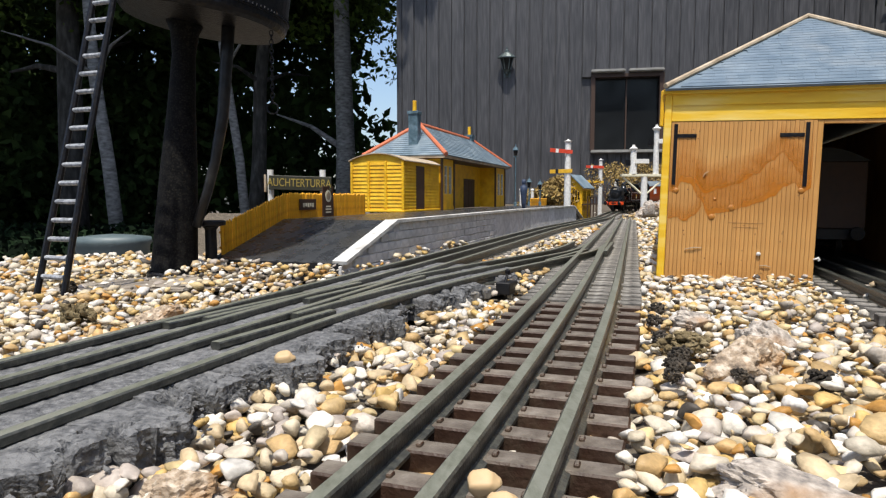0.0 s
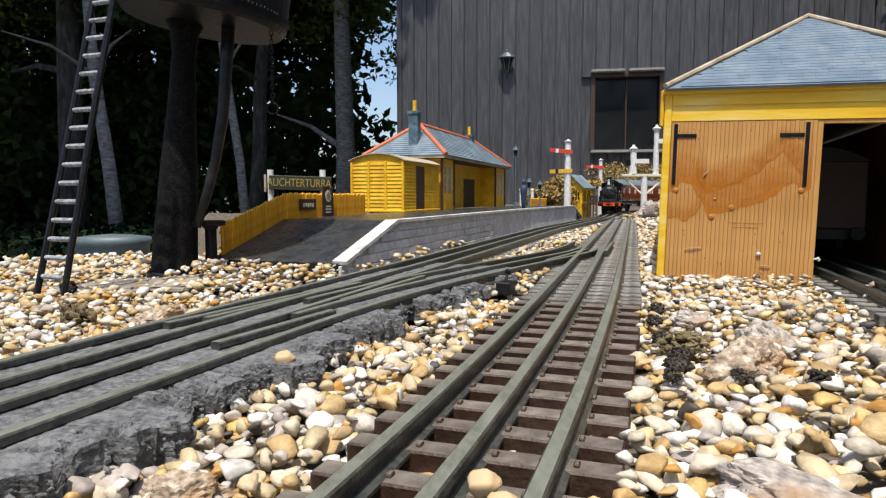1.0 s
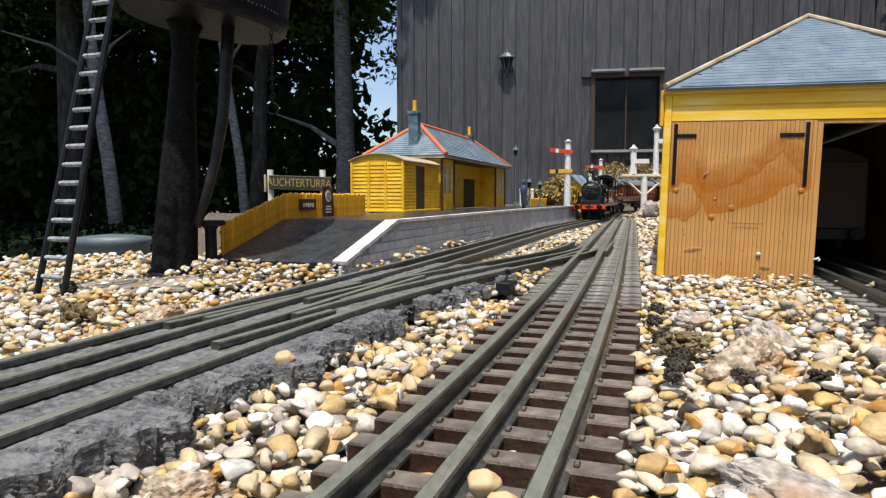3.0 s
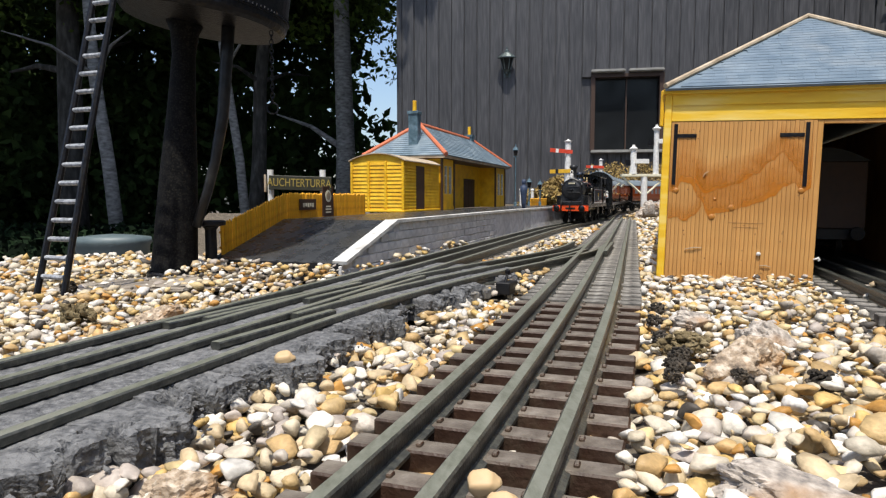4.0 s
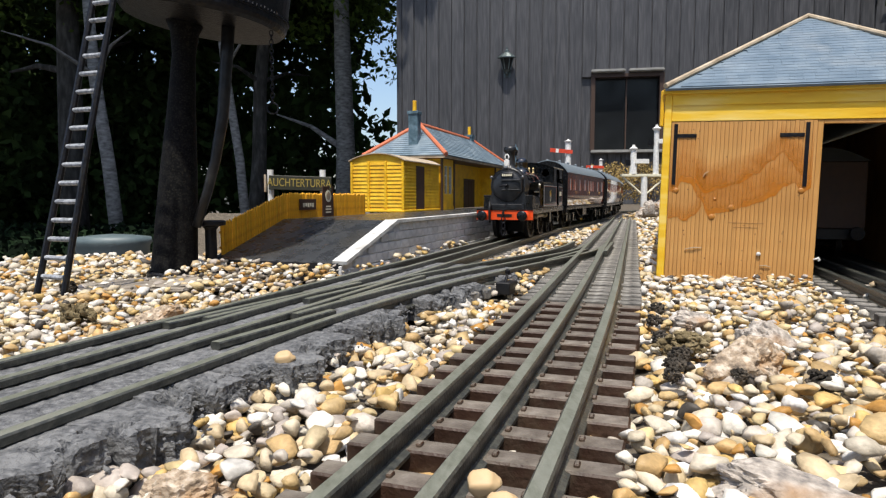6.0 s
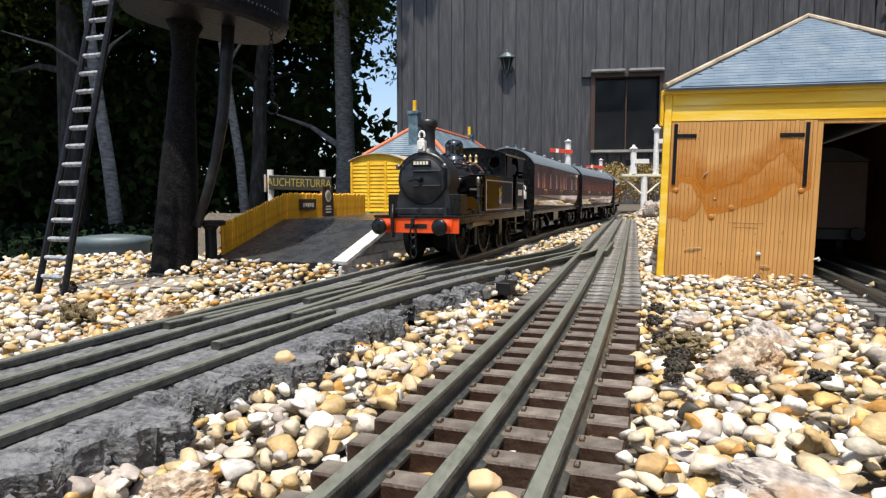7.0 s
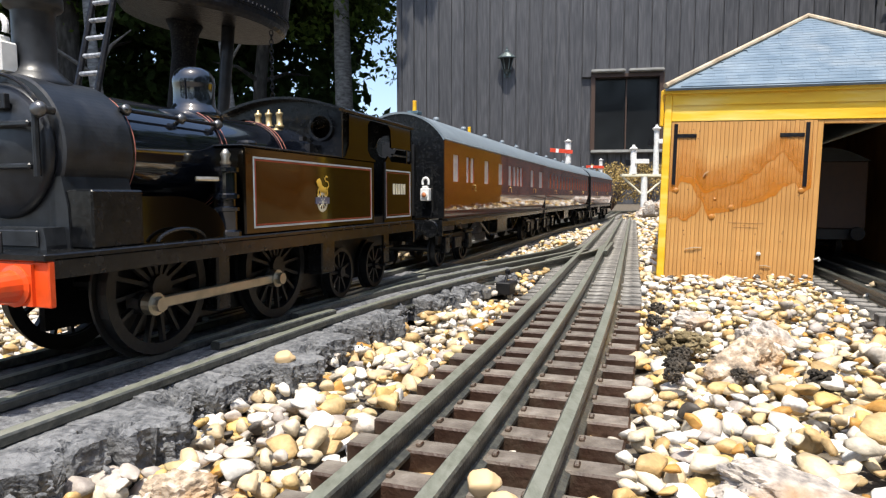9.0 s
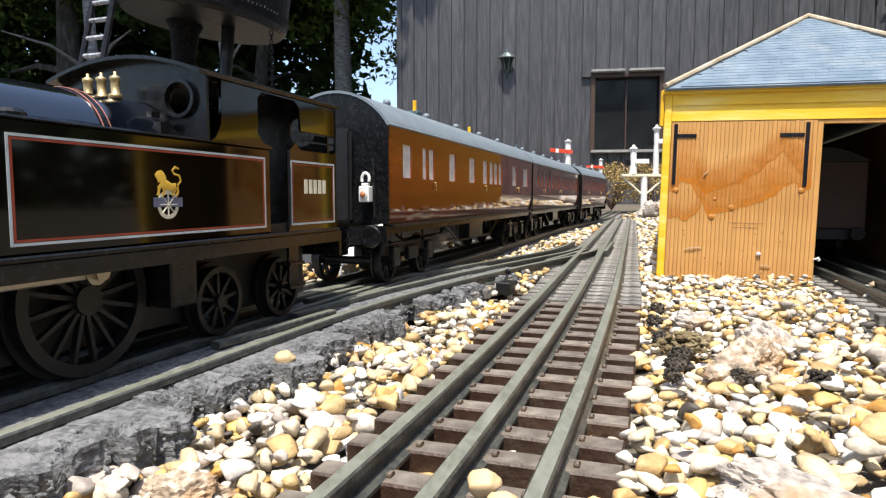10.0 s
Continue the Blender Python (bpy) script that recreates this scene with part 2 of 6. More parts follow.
def lathe(bm, profile, axis="z", at=(0, 0, 0), seg=24):
    """Turn (radius, height) pairs round an axis through at."""
    o = Vector(at)
    rings = []
    for r, h in profile:
        ring = []
        for k in range(seg):
            a = 2 * math.pi * k / seg
            c, s = r * math.cos(a), r * math.sin(a)
            p = {"z": (c, s, h), "x": (h, c, s), "y": (s, h, c)}[axis]
            ring.append(bm.verts.new((o + Vector(p)) * MM))
        rings.append(ring)
    for a, b in zip(rings, rings[1:]):
        for k in range(seg):
            bm.faces.new((a[k], a[(k + 1) % seg], b[(k + 1) % seg], b[k]))
    bm.faces.new(rings[0][::-1])
    bm.faces.new(rings[-1])
    return bm


def turned(*a, **k):
    return lathe(bmesh.new(), *a, **k)


def prism(bm, outline, y0, y1, axis="y"):
    """Extrude a closed outline of (a, b) pairs: along y (a = x, b = z) or along x (a = y, b = z)."""
    def at(a, b, k):
        return Vector((a, k, b) if axis == "y" else (k, a, b) if axis == "x" else (a, b, k)) * MM
    f = [bm.verts.new(at(a, b, y0)) for a, b in outline]
    g = [bm.verts.new(at(a, b, y1)) for a, b in outline]
    n = len(f)
    bm.faces.new(f)
    bm.faces.new(g[::-1])
    for i in range(n):
        bm.faces.new((f[i], g[i], g[(i + 1) % n], f[(i + 1) % n]))
    bmesh.ops.recalc_face_normals(bm, faces=bm.faces)
    return bm


def slab(bm, quad, thick):
    """A plate of some thickness under four corner points."""
    top = [Vector(p) for p in quad]
    nrm = (top[1] - top[0]).cross(top[-1] - top[0]).normalized()
    a = [bm.verts.new(p * MM) for p in top]
    b = [bm.verts.new((p - nrm * thick) * MM) for p in top]
    n = len(a)
    bm.faces.new(a)
    bm.faces.new(b[::-1])
    for i in range(n):
        bm.faces.new((a[i], b[i], b[(i + 1) % n], a[(i + 1) % n]))
    return bm


def raw(name, verts, faces, mat, smooth=False):
    me = bpy.data.meshes.new(name)
    me.from_pydata(verts, [], faces)
    me.materials.append(mat)
    if smooth:
        me.shade_smooth()
    me.update()
    return me


# ---- lines of track ----
class Line:
    """A track centre line: points by distance, left to right turn given as heading in degrees from north to east."""
    def __init__(self, x, y, heading, s0, s1, step=2.0):
        n0, n1 = int(round(-s0 / step)), int(round(s1 / step))
        fx, fy, bx, by = [x], [y], [], []
        cx, cy = x, y
        for k in range(n1):
            a = radians(heading((k + 0.5) * step))
            cx, cy = cx + step * math.sin(a), cy + step * math.cos(a)
            fx.append(cx), fy.append(cy)
        cx, cy = x, y
        for k in range(n0):
            a = radians(heading(-(k + 0.5) * step))
            cx, cy = cx - step * math.sin(a), cy - step * math.cos(a)
            bx.append(cx), by.append(cy)
        self.s = np.arange(-n0, n1 + 1) * step
        self.x, self.y = np.array(bx[::-1] + fx), np.array(by[::-1] + fy)
        self.h = np.array([heading(s) for s in self.s])

    def at(self, s, side=0.0, z=0.0):
        a = radians(np.interp(s, self.s, self.h))
        return (float(np.interp(s, self.s, self.x)) + side * math.cos(a), float(np.interp(s, self.s, self.y)) - side * math.sin(a), z)

    def heading(self, s):
        return float(np.interp(s, self.s, self.h))

    def by_y(self, y):
        return float(np.interp(y, self.y, self.s))


def main_heading(s):
    if s < 820:
        return 18.9
    if s < 900:
        return 18.9 + (s - 820) / 80 * 3.4
    if s < 1300:
        return 22.3
    if s < 1400:
        return 22.3 - (s - 1300) / 100 * 4.8
    if s < 1760:
        return 17.5
    return min(17.5 + (s - 1760) / 620 * 57.3, 88.0)


MAIN = Line(-133, 61, main_heading, -500, 3600)
# siding: nearly straight, bending slightly towards the main line
SIDING = Line(-6.1, 86.6, lambda s: 19.45 - 2.75 * min(max(s, 0), 300) / 300, -180, 1600)
# link from the main line across to the siding
LINK = Line(-95, 117, lambda s: float(np.interp(s, [-300, 90, 230, 330, 400, 470, 560], [18.9, 19.6, 29.5, 33.0, 33.0, 22.0, 16.9])), -300, 560)
RAIL_PROFILE = [(-2.9, -6.0), (2.9, -6.0), (2.9, -5.2), (0.9, -4.5), (0.9, -2.6), (1.75, -1.9), (1.75, -0.4), (1.35, 0.0), (-1.35, 0.0), (-1.75, -0.4), (-1.75, -1.9), (-0.9, -2.6), (-0.9, -4.5), (-2.9, -5.2)]


def dip(line, s):
    """The siding falls a little towards its near end."""
    if line is not SIDING:
        return 0.0
    t = min(1.0, max(0.0, (330 - s) / 330))
    return -4.2 * t * t * (3 - 2 * t)


def rail_mesh(line, s0, s1, side, parent, step=14.0, dz=0.0, name="rail"):
    n = max(2, int((s1 - s0) / step))
    rings = []
    bm = bmesh.new()
    for k in range(n + 1):
        s = s0 + (s1 - s0) * k / n
        rings.append([bm.verts.new(Vector(line.at(s, side + a, b + dz + dip(line, s))) * MM) for a, b in RAIL_PROFILE])
    m = len(RAIL_PROFILE)
    for a, b in zip(rings, rings[1:]):
        for k in range(m):
            f = bm.faces.new((a[k], b[k], b[(k + 1) % m], a[(k + 1) % m]))
            f.material_index = 1 if k == 7 else 0
    bm.faces.new(rings[0])
    bm.faces.new(rings[-1][::-1])
    bmesh.ops.recalc_face_normals(bm, faces=bm.faces)
    return part(name, bm, [RAIL, RAILTOP], parent)


def sleepers(line, s0, s1, pitch, length, width, parent, mat, top=-5.0, thick=5.0):
    bm = boxed(-length / 2, length / 2, -width / 2, width / 2, -thick, 0, 0.45)
    me = bpy.data.meshes.new("sleeper")
    bm.to_mesh(me)
    bm.free()
    me.materials.append(mat)
    k = 0
    s = s0
    while s < s1:
        ob = new("sleeper", me)
        ob.parent = parent
        x, y, _ = line.at(s)
        ob.matrix_basis = mm(x + random.uniform(-0.5, 0.5), y, top + dip(line, s) + random.uniform(-0.3, 0.2), random.uniform(-0.8, 0.8), 0, -line.heading(s) + random.uniform(-1.2, 1.2))
        s += pitch
        if (mat is SLEEPER and s < 620) or (line is MAIN and s < 520):
            for q in (-16, 0, 16):
                for d in (-3.3, 3.3):
                    c = new("rail_chair", CHAIR)
                    c.parent = ob
                    c.matrix_basis = mm(q + d, 0, 0)
        k += 1
        if k > 290:
            break


CHAIR = bpy.data.meshes.new("rail_chair")
chair_bm = boxed(-0.6, 0.6, -1.1, 1.1, -0.3, 0.7, 0.25)
chair_bm.to_mesh(CHAIR)
chair_bm.free()
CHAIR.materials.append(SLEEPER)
main_track = thing("railway_track", "three-rail main line of dark oxidised rails on grey bedding", "model railway track", group="model railway tracks", kind="structure")
siding_track = thing("railway_track", "three-rail siding of oxidised rails on dark brown sleepers over gravel", "model railway track", group="model railway tracks", kind="structure")
link_track = thing("railway_track", "three-rail crossover of grey rails joining siding and main line", "model railway track", group="model railway tracks", kind="structure")
for side in (-16, 0, 16):
    rail_mesh(MAIN, -300, 2900, side, main_track, 20)
    rail_mesh(SIDING, -150, 1300, side, siding_track, 20)
    rail_mesh(LINK, {-16: 150, 0: 120, 16: -230}[side], 545, side, link_track, 14, dz=-0.15)


def free_rail(pts, parent, name="rail"):
    """A rail along a few points of the plan."""
    (x0, y0), (x1, y1) = pts[0], pts[-1]
    ln = math.hypot(x1 - x0, y1 - y0)
    bow = Line(x0, y0, lambda s: math.degrees(math.atan2(x1 - x0, y1 - y0)), 0, ln)
    rail_mesh(bow, 0, ln - 2, 0, parent, 30, -0.1, name)


free_rail([(-94, 213), (-50, 306)], link_track, "switch_blade")
free_rail([(-84, 222), (-41, 318)], link_track, "switch_blade")
free_rail([(-67, 184), (-41, 240)], main_track, "check_rail")
free_rail([(-42, 262), (-10, 345)], main_track, "check_rail")
free_rail([(70, 428), (118, 520)], link_track, "wing_rail")
free_rail([(104, 430), (136, 545)], siding_track, "check_rail")
free_rail([(128, 500), (160, 600)], siding_track, "wing_rail")
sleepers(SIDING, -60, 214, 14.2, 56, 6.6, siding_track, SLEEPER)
sleepers(SIDING, 222, 1300, 11.0, 56, 5.6, siding_track, OLDSLEEPER)
sleepers(MAIN, 190, 2600, 15.5, 54, 7, main_track, OLDSLEEPER, top=-5.4)
sleepers(LINK, 215, 400, 14.2, 54, 7, link_track, OLDSLEEPER, top=-5.6)


def side_of(line, x, y):
    """Signed distance to the right of a line."""
    s = line.by_y(y)
    return (x - float(np.interp(s, line.s, line.x))) * math.cos(radians(line.heading(s)))


# ---- ground ----
def ground_height(x, y):
    """Height of the bedding under the gravel, millimetres."""
    a = side_of(MAIN, x, y)
    if a < -150 and y > 560 + 0.25 * (x + 200):          # the raised bed ends in a drop
        return -400.0
    return -12.5 + 2.0 * noise.noise((x * 0.012, y * 0.012, 3.0)) + (1.5 if x < -120 else 0.0) - (2.5 if side_of(SIDING, x, y) < 30 else 0.0)


def build_ground():
    verts, faces = [], []
    xs = [-20000, -6000, -2500, -1200] + list(range(-800, 900, 25)) + [1200, 2500, 6000, 20000]
    ys = [-20000, -6000, -1500, -500] + list(range(-100, 2200, 25)) + [3000, 4500, 7000, 12000, 30000]
    for y in ys:
        for x in xs:
            near = -800 <= x <= 900 and -100 <= y <= 2200
            verts.append((x * MM, y * MM, (ground_height(x, y) if near else -400.0 if x < 0 and y > 600 else -16.0) * MM))
    w = len(xs)
    for j in range(len(ys) - 1):
        for i in range(w - 1):
            faces.append((j * w + i, j * w + i + 1, (j + 1) * w + i + 1, (j + 1) * w + i))
    ob = new("ground", raw("ground", verts, faces, SOIL, True))
    tagged(ob, "dark brown earth under the gravel of the garden", "ground", kind="structure")


build_ground()


def cement_bed():
    """Broken cement bedding under the main line and the crossover; its near edge crumbles towards the gravel."""
    bm = bmesh.new()
    rows = []
    n = 620
    crumbs = []
    rnd = random.Random(77)

    def grit(x, y):
        pits = noise.noise((x * 0.35, y * 0.35, 21))
        return 0.35 * noise.noise((x * 0.06, y * 0.06, 1)) + 0.25 * noise.noise((x * 0.25, y * 0.25, 2)) + 0.24 * noise.noise((x * 0.8, y * 0.8, 5)) + 0.18 * noise.noise((x * 1.7, y * 1.7, 7)) - 0.9 * max(0, pits - 0.42)

    def slabs(x, y):
        """Broken plates of cement: a height step for each and a gap between neighbours."""
        q = Vector((x * 0.062, y * 0.062, 4)) + 0.35 * Vector((noise.noise((x * 0.2, y * 0.2, 31)), noise.noise((x * 0.2, y * 0.2, 32)), 0))
        d, c = noise.voronoi(q)
        step = noise.cell(c[0] * 17.3)
        return -2.0 * step * step * step - 3.2 * max(0.0, 1 - (d[1] - d[0]) / 0.09)

    for k in range(n):
        s = -300 + 620 * k / (n - 1)
        w = s + 5 * noise.noise((s * 0.05, 3, 0))
        block = noise.cell((w / 13.0, 7, 0)) * 8.5 + noise.cell((w / 5.2, 3, 0)) * 3.2
        edge = 25.5 + 4.5 * math.exp(-((s - 90) / 70) ** 2) + block + 4.0 * noise.noise((s * 0.03, 0, 0)) + 1.6 * noise.noise((s * 0.23, 9, 0)) + 1.1 * noise.noise((s * 0.6, 2, 0))
        edge -= max(0, (s - 120)) * 0.06
        row = []
        width = -34 - max(0, s - 60) * 0.10
        for j in range(92):
            f = j / 76
            if j <= 76:
                side = width + (edge - width) * f
                x, y, _ = LINK.at(s, side)
                z = -2.5 + grit(x, y)
                if f > 0.865:
                    g = min(1, (f - 0.865) / 0.04)
                    z += g * (slabs(x, y) + 0.25 * noise.noise((x * 0.85, y * 0.85, 6)))
                    z -= 0.6 * max(0, (f - 0.96) / 0.04) ** 2
                lip = z
            else:
                d = (j - 76) / 15
                under = 1.6 * noise.noise((s * 0.16, d * 2.2, 3)) + 0.8 * noise.noise((s * 0.4, d * 4.5, 13)) + 0.8 * noise.noise((s * 1.1, d * 9, 17))
                side = edge + under * min(1, d * 4) - 0.8 * d
                x, y, _ = LINK.at(s, side)
                z = lip - 0.3 - (8.4 + lip + 4.1) * d + 0.9 * min(1, d * 4) * noise.noise((s * 0.12, d * 1.5, 8)) + 0.4 * noise.noise((s * 0.7, d * 6, 18))
            row.append(bm.verts.new((x * MM, y * MM, z * MM)))
        rows.append(row)
        if -150 < s < 300:
            for _ in range(2):
                x, y, _ = LINK.at(s + rnd.uniform(-1, 1), edge + rnd.choice((rnd.uniform(-12, -1), rnd.uniform(0, 4.0))))
                inside = side_of(LINK, x, y) < edge
                crumbs.append((x, y, -3.3 if inside else rnd.uniform(-7.5, -5), rnd.uniform(0.15, 0.4) if inside else rnd.uniform(0.3, 1.0)))
    for a, b in zip(rows, rows[1:]):
        for p, q, r, t in zip(a, a[1:], b[1:], b):
            bm.faces.new((p, q, r, t))
    ob = link("track_bed", bm, CONCRETE)
    tagged(ob, "crumbling grey cement bed with a broken edge under the rails", "track bed", kind="structure")
    return crumbs


CRUMBS = cement_bed()


def ico(sub):
    bm = bmesh.new()
    bmesh.ops.create_icosphere(bm, subdivisions=sub, radius=1.0)
    bm.verts.ensure_lookup_table()
    v = np.array([p.co[:] for p in bm.verts])
    f = np.array([[q.index for q in p.verts] for p in bm.faces])
    bm.free()
    return v, f


def pebble_shapes(sub, count):
    v, f = ico(sub)
    out = []
    for k in range(count):
        d = np.array([1 + 0.42 * noise.noise(Vector(p) * 0.9 + Vector((k * 7.1, 0, 0))) + 0.15 * noise.noise(Vector(p) * 2.6 + Vector((0, k * 3.3, 0))) for p in v])
        p = v * d[:, None]
        for _ in range(8):                     # flats
            nrm = np.random.normal(size=3)
            nrm /= np.linalg.norm(nrm)
            h = p @ nrm
            cut = np.random.uniform(0.34, 0.74)
            p = p - np.outer(np.maximum(h - cut, 0) * 0.90, nrm)
        out.append(p)
    return out, f


def pebbles(name, places, sub, label, flat=(0.45, 0.82), mat=None):
    """places: x, y, z, size rows in millimetres."""
    shapes, f = pebble_shapes(sub, 22)
    nv = len(shapes[0])
    verts, faces = [], []
    for k, (x, y, z, r) in enumerate(places):
        q = shapes[random.randrange(22)]
        s = np.array([random.uniform(0.9, 1.4), random.uniform(0.75, 1.0), random.uniform(*flat)]) * r
        e = np.array(Euler((random.uniform(-0.4, 0.4), random.uniform(-0.4, 0.4), random.uniform(0, 6.28))).to_matrix())
        verts.append((q * s) @ e.T + (x, y, z))
        faces.append(f + k * nv)
    me = bpy.data.meshes.new(name)
    me.from_pydata((np.concatenate(verts) * MM).tolist(), [], np.concatenate(faces).tolist())
    me.materials.append(mat or GRAVEL)
    if not mat:
        me.shade_smooth()
    return tagged(new(name, me), label, "gravel", kind="stuff")


def gravel_spots():
    near, far = [], []
    rnd = random.Random(5)
    y = 30.0
    while y < 2300:
        step = 4.3 if y < 330 else 6.0 if y < 520 else 8.0 if y < 900 else 15
        lim = 60 + y * 0.80
        x = -lim
        while x < min(lim, 760):
            px, py = x + rnd.uniform(-3, 3), y + rnd.uniform(-3, 3)
            x += step
            a, b, c = side_of(MAIN, px, py), side_of(SIDING, px, py), side_of(LINK, px, py)
            z = None
            if py < 660 and -32 < c < 27 - max(0, py - 230) * 0.05:
                continue
            if a < -30:                                    # beyond the main line
                if a > -170 and 384 < py + 0.345 * a + 13 < 1500 and a < -36:
                    continue                               # platform
                if py > 545 + 0.25 * (px + 200):
                    continue
                z = -8.5 + max(0, py - 440) * 0.03
                if -150 < a < -30:                         # heaped against the foot of the ramp
                    z += 10.0 * min(1, max(0, (py + 0.345 * a + 13 - 320) / 46)) * min(1, (a + 150) / 20, (-26 - a) / 12)
            elif -30 <= a <= 24:
                if py < 380:
                    continue
                if rnd.random() < 0.35:
                    z = -9.5
            elif b < -30:
                z = -9.6 if py < 330 else -5.5
            elif b <= 27.5:
                if rnd.random() < 0.45:
                    z = -14.0
            else:
                u, v = (px - 138) * 0.944 - (py - 403) * 0.33, (px - 138) * 0.33 + (py - 403) * 0.944
                if 3 < u < 176 and 5 < v < 558:
                    continue                               # shed floor
                if 82 < u < 146 and -190 < v <= 5 and rnd.random() < 0.93:
                    continue                               # track into the shed
                z = -9.0 + min(3, (b - 27.5) * 0.08)
            if z is None:
                continue
            z += 2.4 * noise.noise((px * 0.02, py * 0.02, 0))
            r = rnd.choice((1.4, 1.8, 2.1, 2.4, 2.4, 2.7, 2.7, 3.0, 3.3, 3.8, 4.6)) * (1.0 if py < 420 else 1.35 if py < 900 else 2.1)
            (near if py < 215 else far).append((px, py, z + rnd.uniform(-2.2, 1.6) - 0.2 * r, r))
            if rnd.random() < 0.85:
                (near if py < 215 else far).append((px + rnd.uniform(2, 5), py + rnd.uniform(2, 5), z - 3.6, r * rnd.uniform(0.7, 1.0)))
        y += step
    return near, far


NEAR, FAR = gravel_spots()
pebbles("gravel", NEAR, 2, "rounded cream, ochre and grey pea gravel")
pebbles("gravel", FAR, 1, "rounded cream, ochre and grey pea gravel farther along the line")
pebbles("cement_crumbs", CRUMBS, 1, "grey crumbs broken off the cement bed", (0.6, 0.95), CONCRETE)


# ---- locomotive: local -y is ahead, +x the side towards the siding, z = 0 the rail head ----
VEHICLES, WHEELS, RODS = [], [], []


def ring(bm, r0, r1, x0, x1, seg=36):
    """A flat tyre round the x axis."""
    return lathe_open(bm, [(r0, x0), (r1, x0), (r1, x1), (r0, x1)], seg)


def lathe_open(bm, prof, seg):
    rings = []
    for r, h in prof:
        rings.append([bm.verts.new((h * MM, r * math.cos(2 * math.pi * k / seg) * MM, r * math.sin(2 * math.pi * k / seg) * MM)) for k in range(seg)])
    for a, b in zip(rings, rings[1:] + rings[:1]):
        for k in range(seg):
            bm.faces.new((a[k], a[(k + 1) % seg], b[(k + 1) % seg], b[k]))
    return bm


def wheel_bm(r, spokes, s, crank=0.0):
    """A spoked wheel round the x axis; s: the side its face looks to."""
    bm = bmesh.new()
    ring(bm, r * 0.84, r, -1.6, 1.6)
    ring(bm, r * 0.86, r + 1.3, -s * 1.7, -s * 2.6)
    lathe(bm, [(r * 0.20, -2.2), (r * 0.20, 2.2)], "x", seg=16)
    hub, inner, outer = [], [], []
    for k in range(spokes):
        a, gap = 2 * math.pi * k / spokes, 2 * math.pi / spokes
        dh, dr = 0.75 / (r * 0.19), 0.5 / (r * 0.84)
        hub += [a - min(dh, gap * 0.42), a + min(dh, gap * 0.42)]
        inner += [a - dr, a + dr, a + gap * 0.33, a + gap * 0.67]
    sheets = []
    for x in (-0.8, 0.8):
        def spot(t, q):
            return bm.verts.new((x * MM, q * math.cos(t) * MM, q * math.sin(t) * MM))
        h, u, o = [spot(t, r * 0.19) for t in hub], [spot(t, r * 0.84) for t in inner], [spot(t, r * 0.93) for t in inner]
        sheets.append((h, u, o))
        bm.faces.new(h)
        for k in range(spokes):
            bm.faces.new((h[2 * k], h[2 * k + 1], u[4 * k + 1], u[4 * k]))
        for k in range(4 * spokes):
            e = (k + 1) % (4 * spokes)
            bm.faces.new((u[k], u[e], o[e], o[k]))
    (h0, u0, _), (h1, u1, _) = sheets
    for k in range(spokes):
        for c, d in ((2 * k, 4 * k), (2 * k + 1, 4 * k + 1)):
            bm.faces.new((h0[c], u0[d], u1[d], h1[c]))
        e = (2 * k + 2) % (2 * spokes)
        bm.faces.new((h0[2 * k + 1], h0[e], h1[e], h1[2 * k + 1]))
        for c in (4 * k + 1, 4 * k + 2, 4 * k + 3):
            e = (c + 1) % (4 * spokes)
            bm.faces.new((u0[c], u0[e], u1[e], u1[c]))
    if crank:
        lathe(bm, [(r * 0.17, -1.5), (r * 0.17, 2.5 * s)], "x", (0, 0, crank), 12)
    bmesh.ops.recalc_face_normals(bm, faces=bm.faces)
    return bm


def wheelset(owner, y, r, spokes, half=16.6, name="wheelset", mat=None, crank=0.0):
    mat = mat or BLACKMATT
    ax = part(name, rod([(-half, 0, 0), (half, 0, 0)], 2.0, 10), BLACKMATT, owner)
    base = mm(0, y, r)
    ax.matrix_basis = base
    for s in (-1, 1):
        w = part("wheel", wheel_bm(r, spokes, s, crank), mat, ax)
        w.matrix_basis = mm(s * half, 0, 0)
    WHEELS.append((ax, r, base))
    return ax


def hoop(zc, prof, seg=48):
    """An open hoop round the boiler's axis."""
    bm = bmesh.new()
    rings = [[bm.verts.new((r * math.sin(2 * math.pi * k / seg) * MM, y * MM, (zc[0] + r * math.cos(2 * math.pi * k / seg)) * MM)) for k in range(seg)] for r, y in prof]
    for a, b in zip(rings, rings[1:]):
        for k in range(seg):
            bm.faces.new((a[k], a[(k + 1) % seg], b[(k + 1) % seg], b[k]))
    bmesh.ops.recalc_face_normals(bm, faces=bm.faces)
    return bm


def arc_sheet(bm, r, z0, a0, a1, y0, y1, thick=0.8, seg=20, xs=1.0):
    """A curved sheet round a y axis at height z0, angles from the vertical in degrees."""
    out = [(xs * r * math.sin(radians(a0 + (a1 - a0) * k / seg)), z0 + r * math.cos(radians(a0 + (a1 - a0) * k / seg))) for k in range(seg + 1)]
    inn = [(xs * (r - thick) * math.sin(radians(a0 + (a1 - a0) * k / seg)), z0 + (r - thick) * math.cos(radians(a0 + (a1 - a0) * k / seg))) for k in range(seg + 1)]
    return prism(bm, out + inn[::-1], y0, y1)


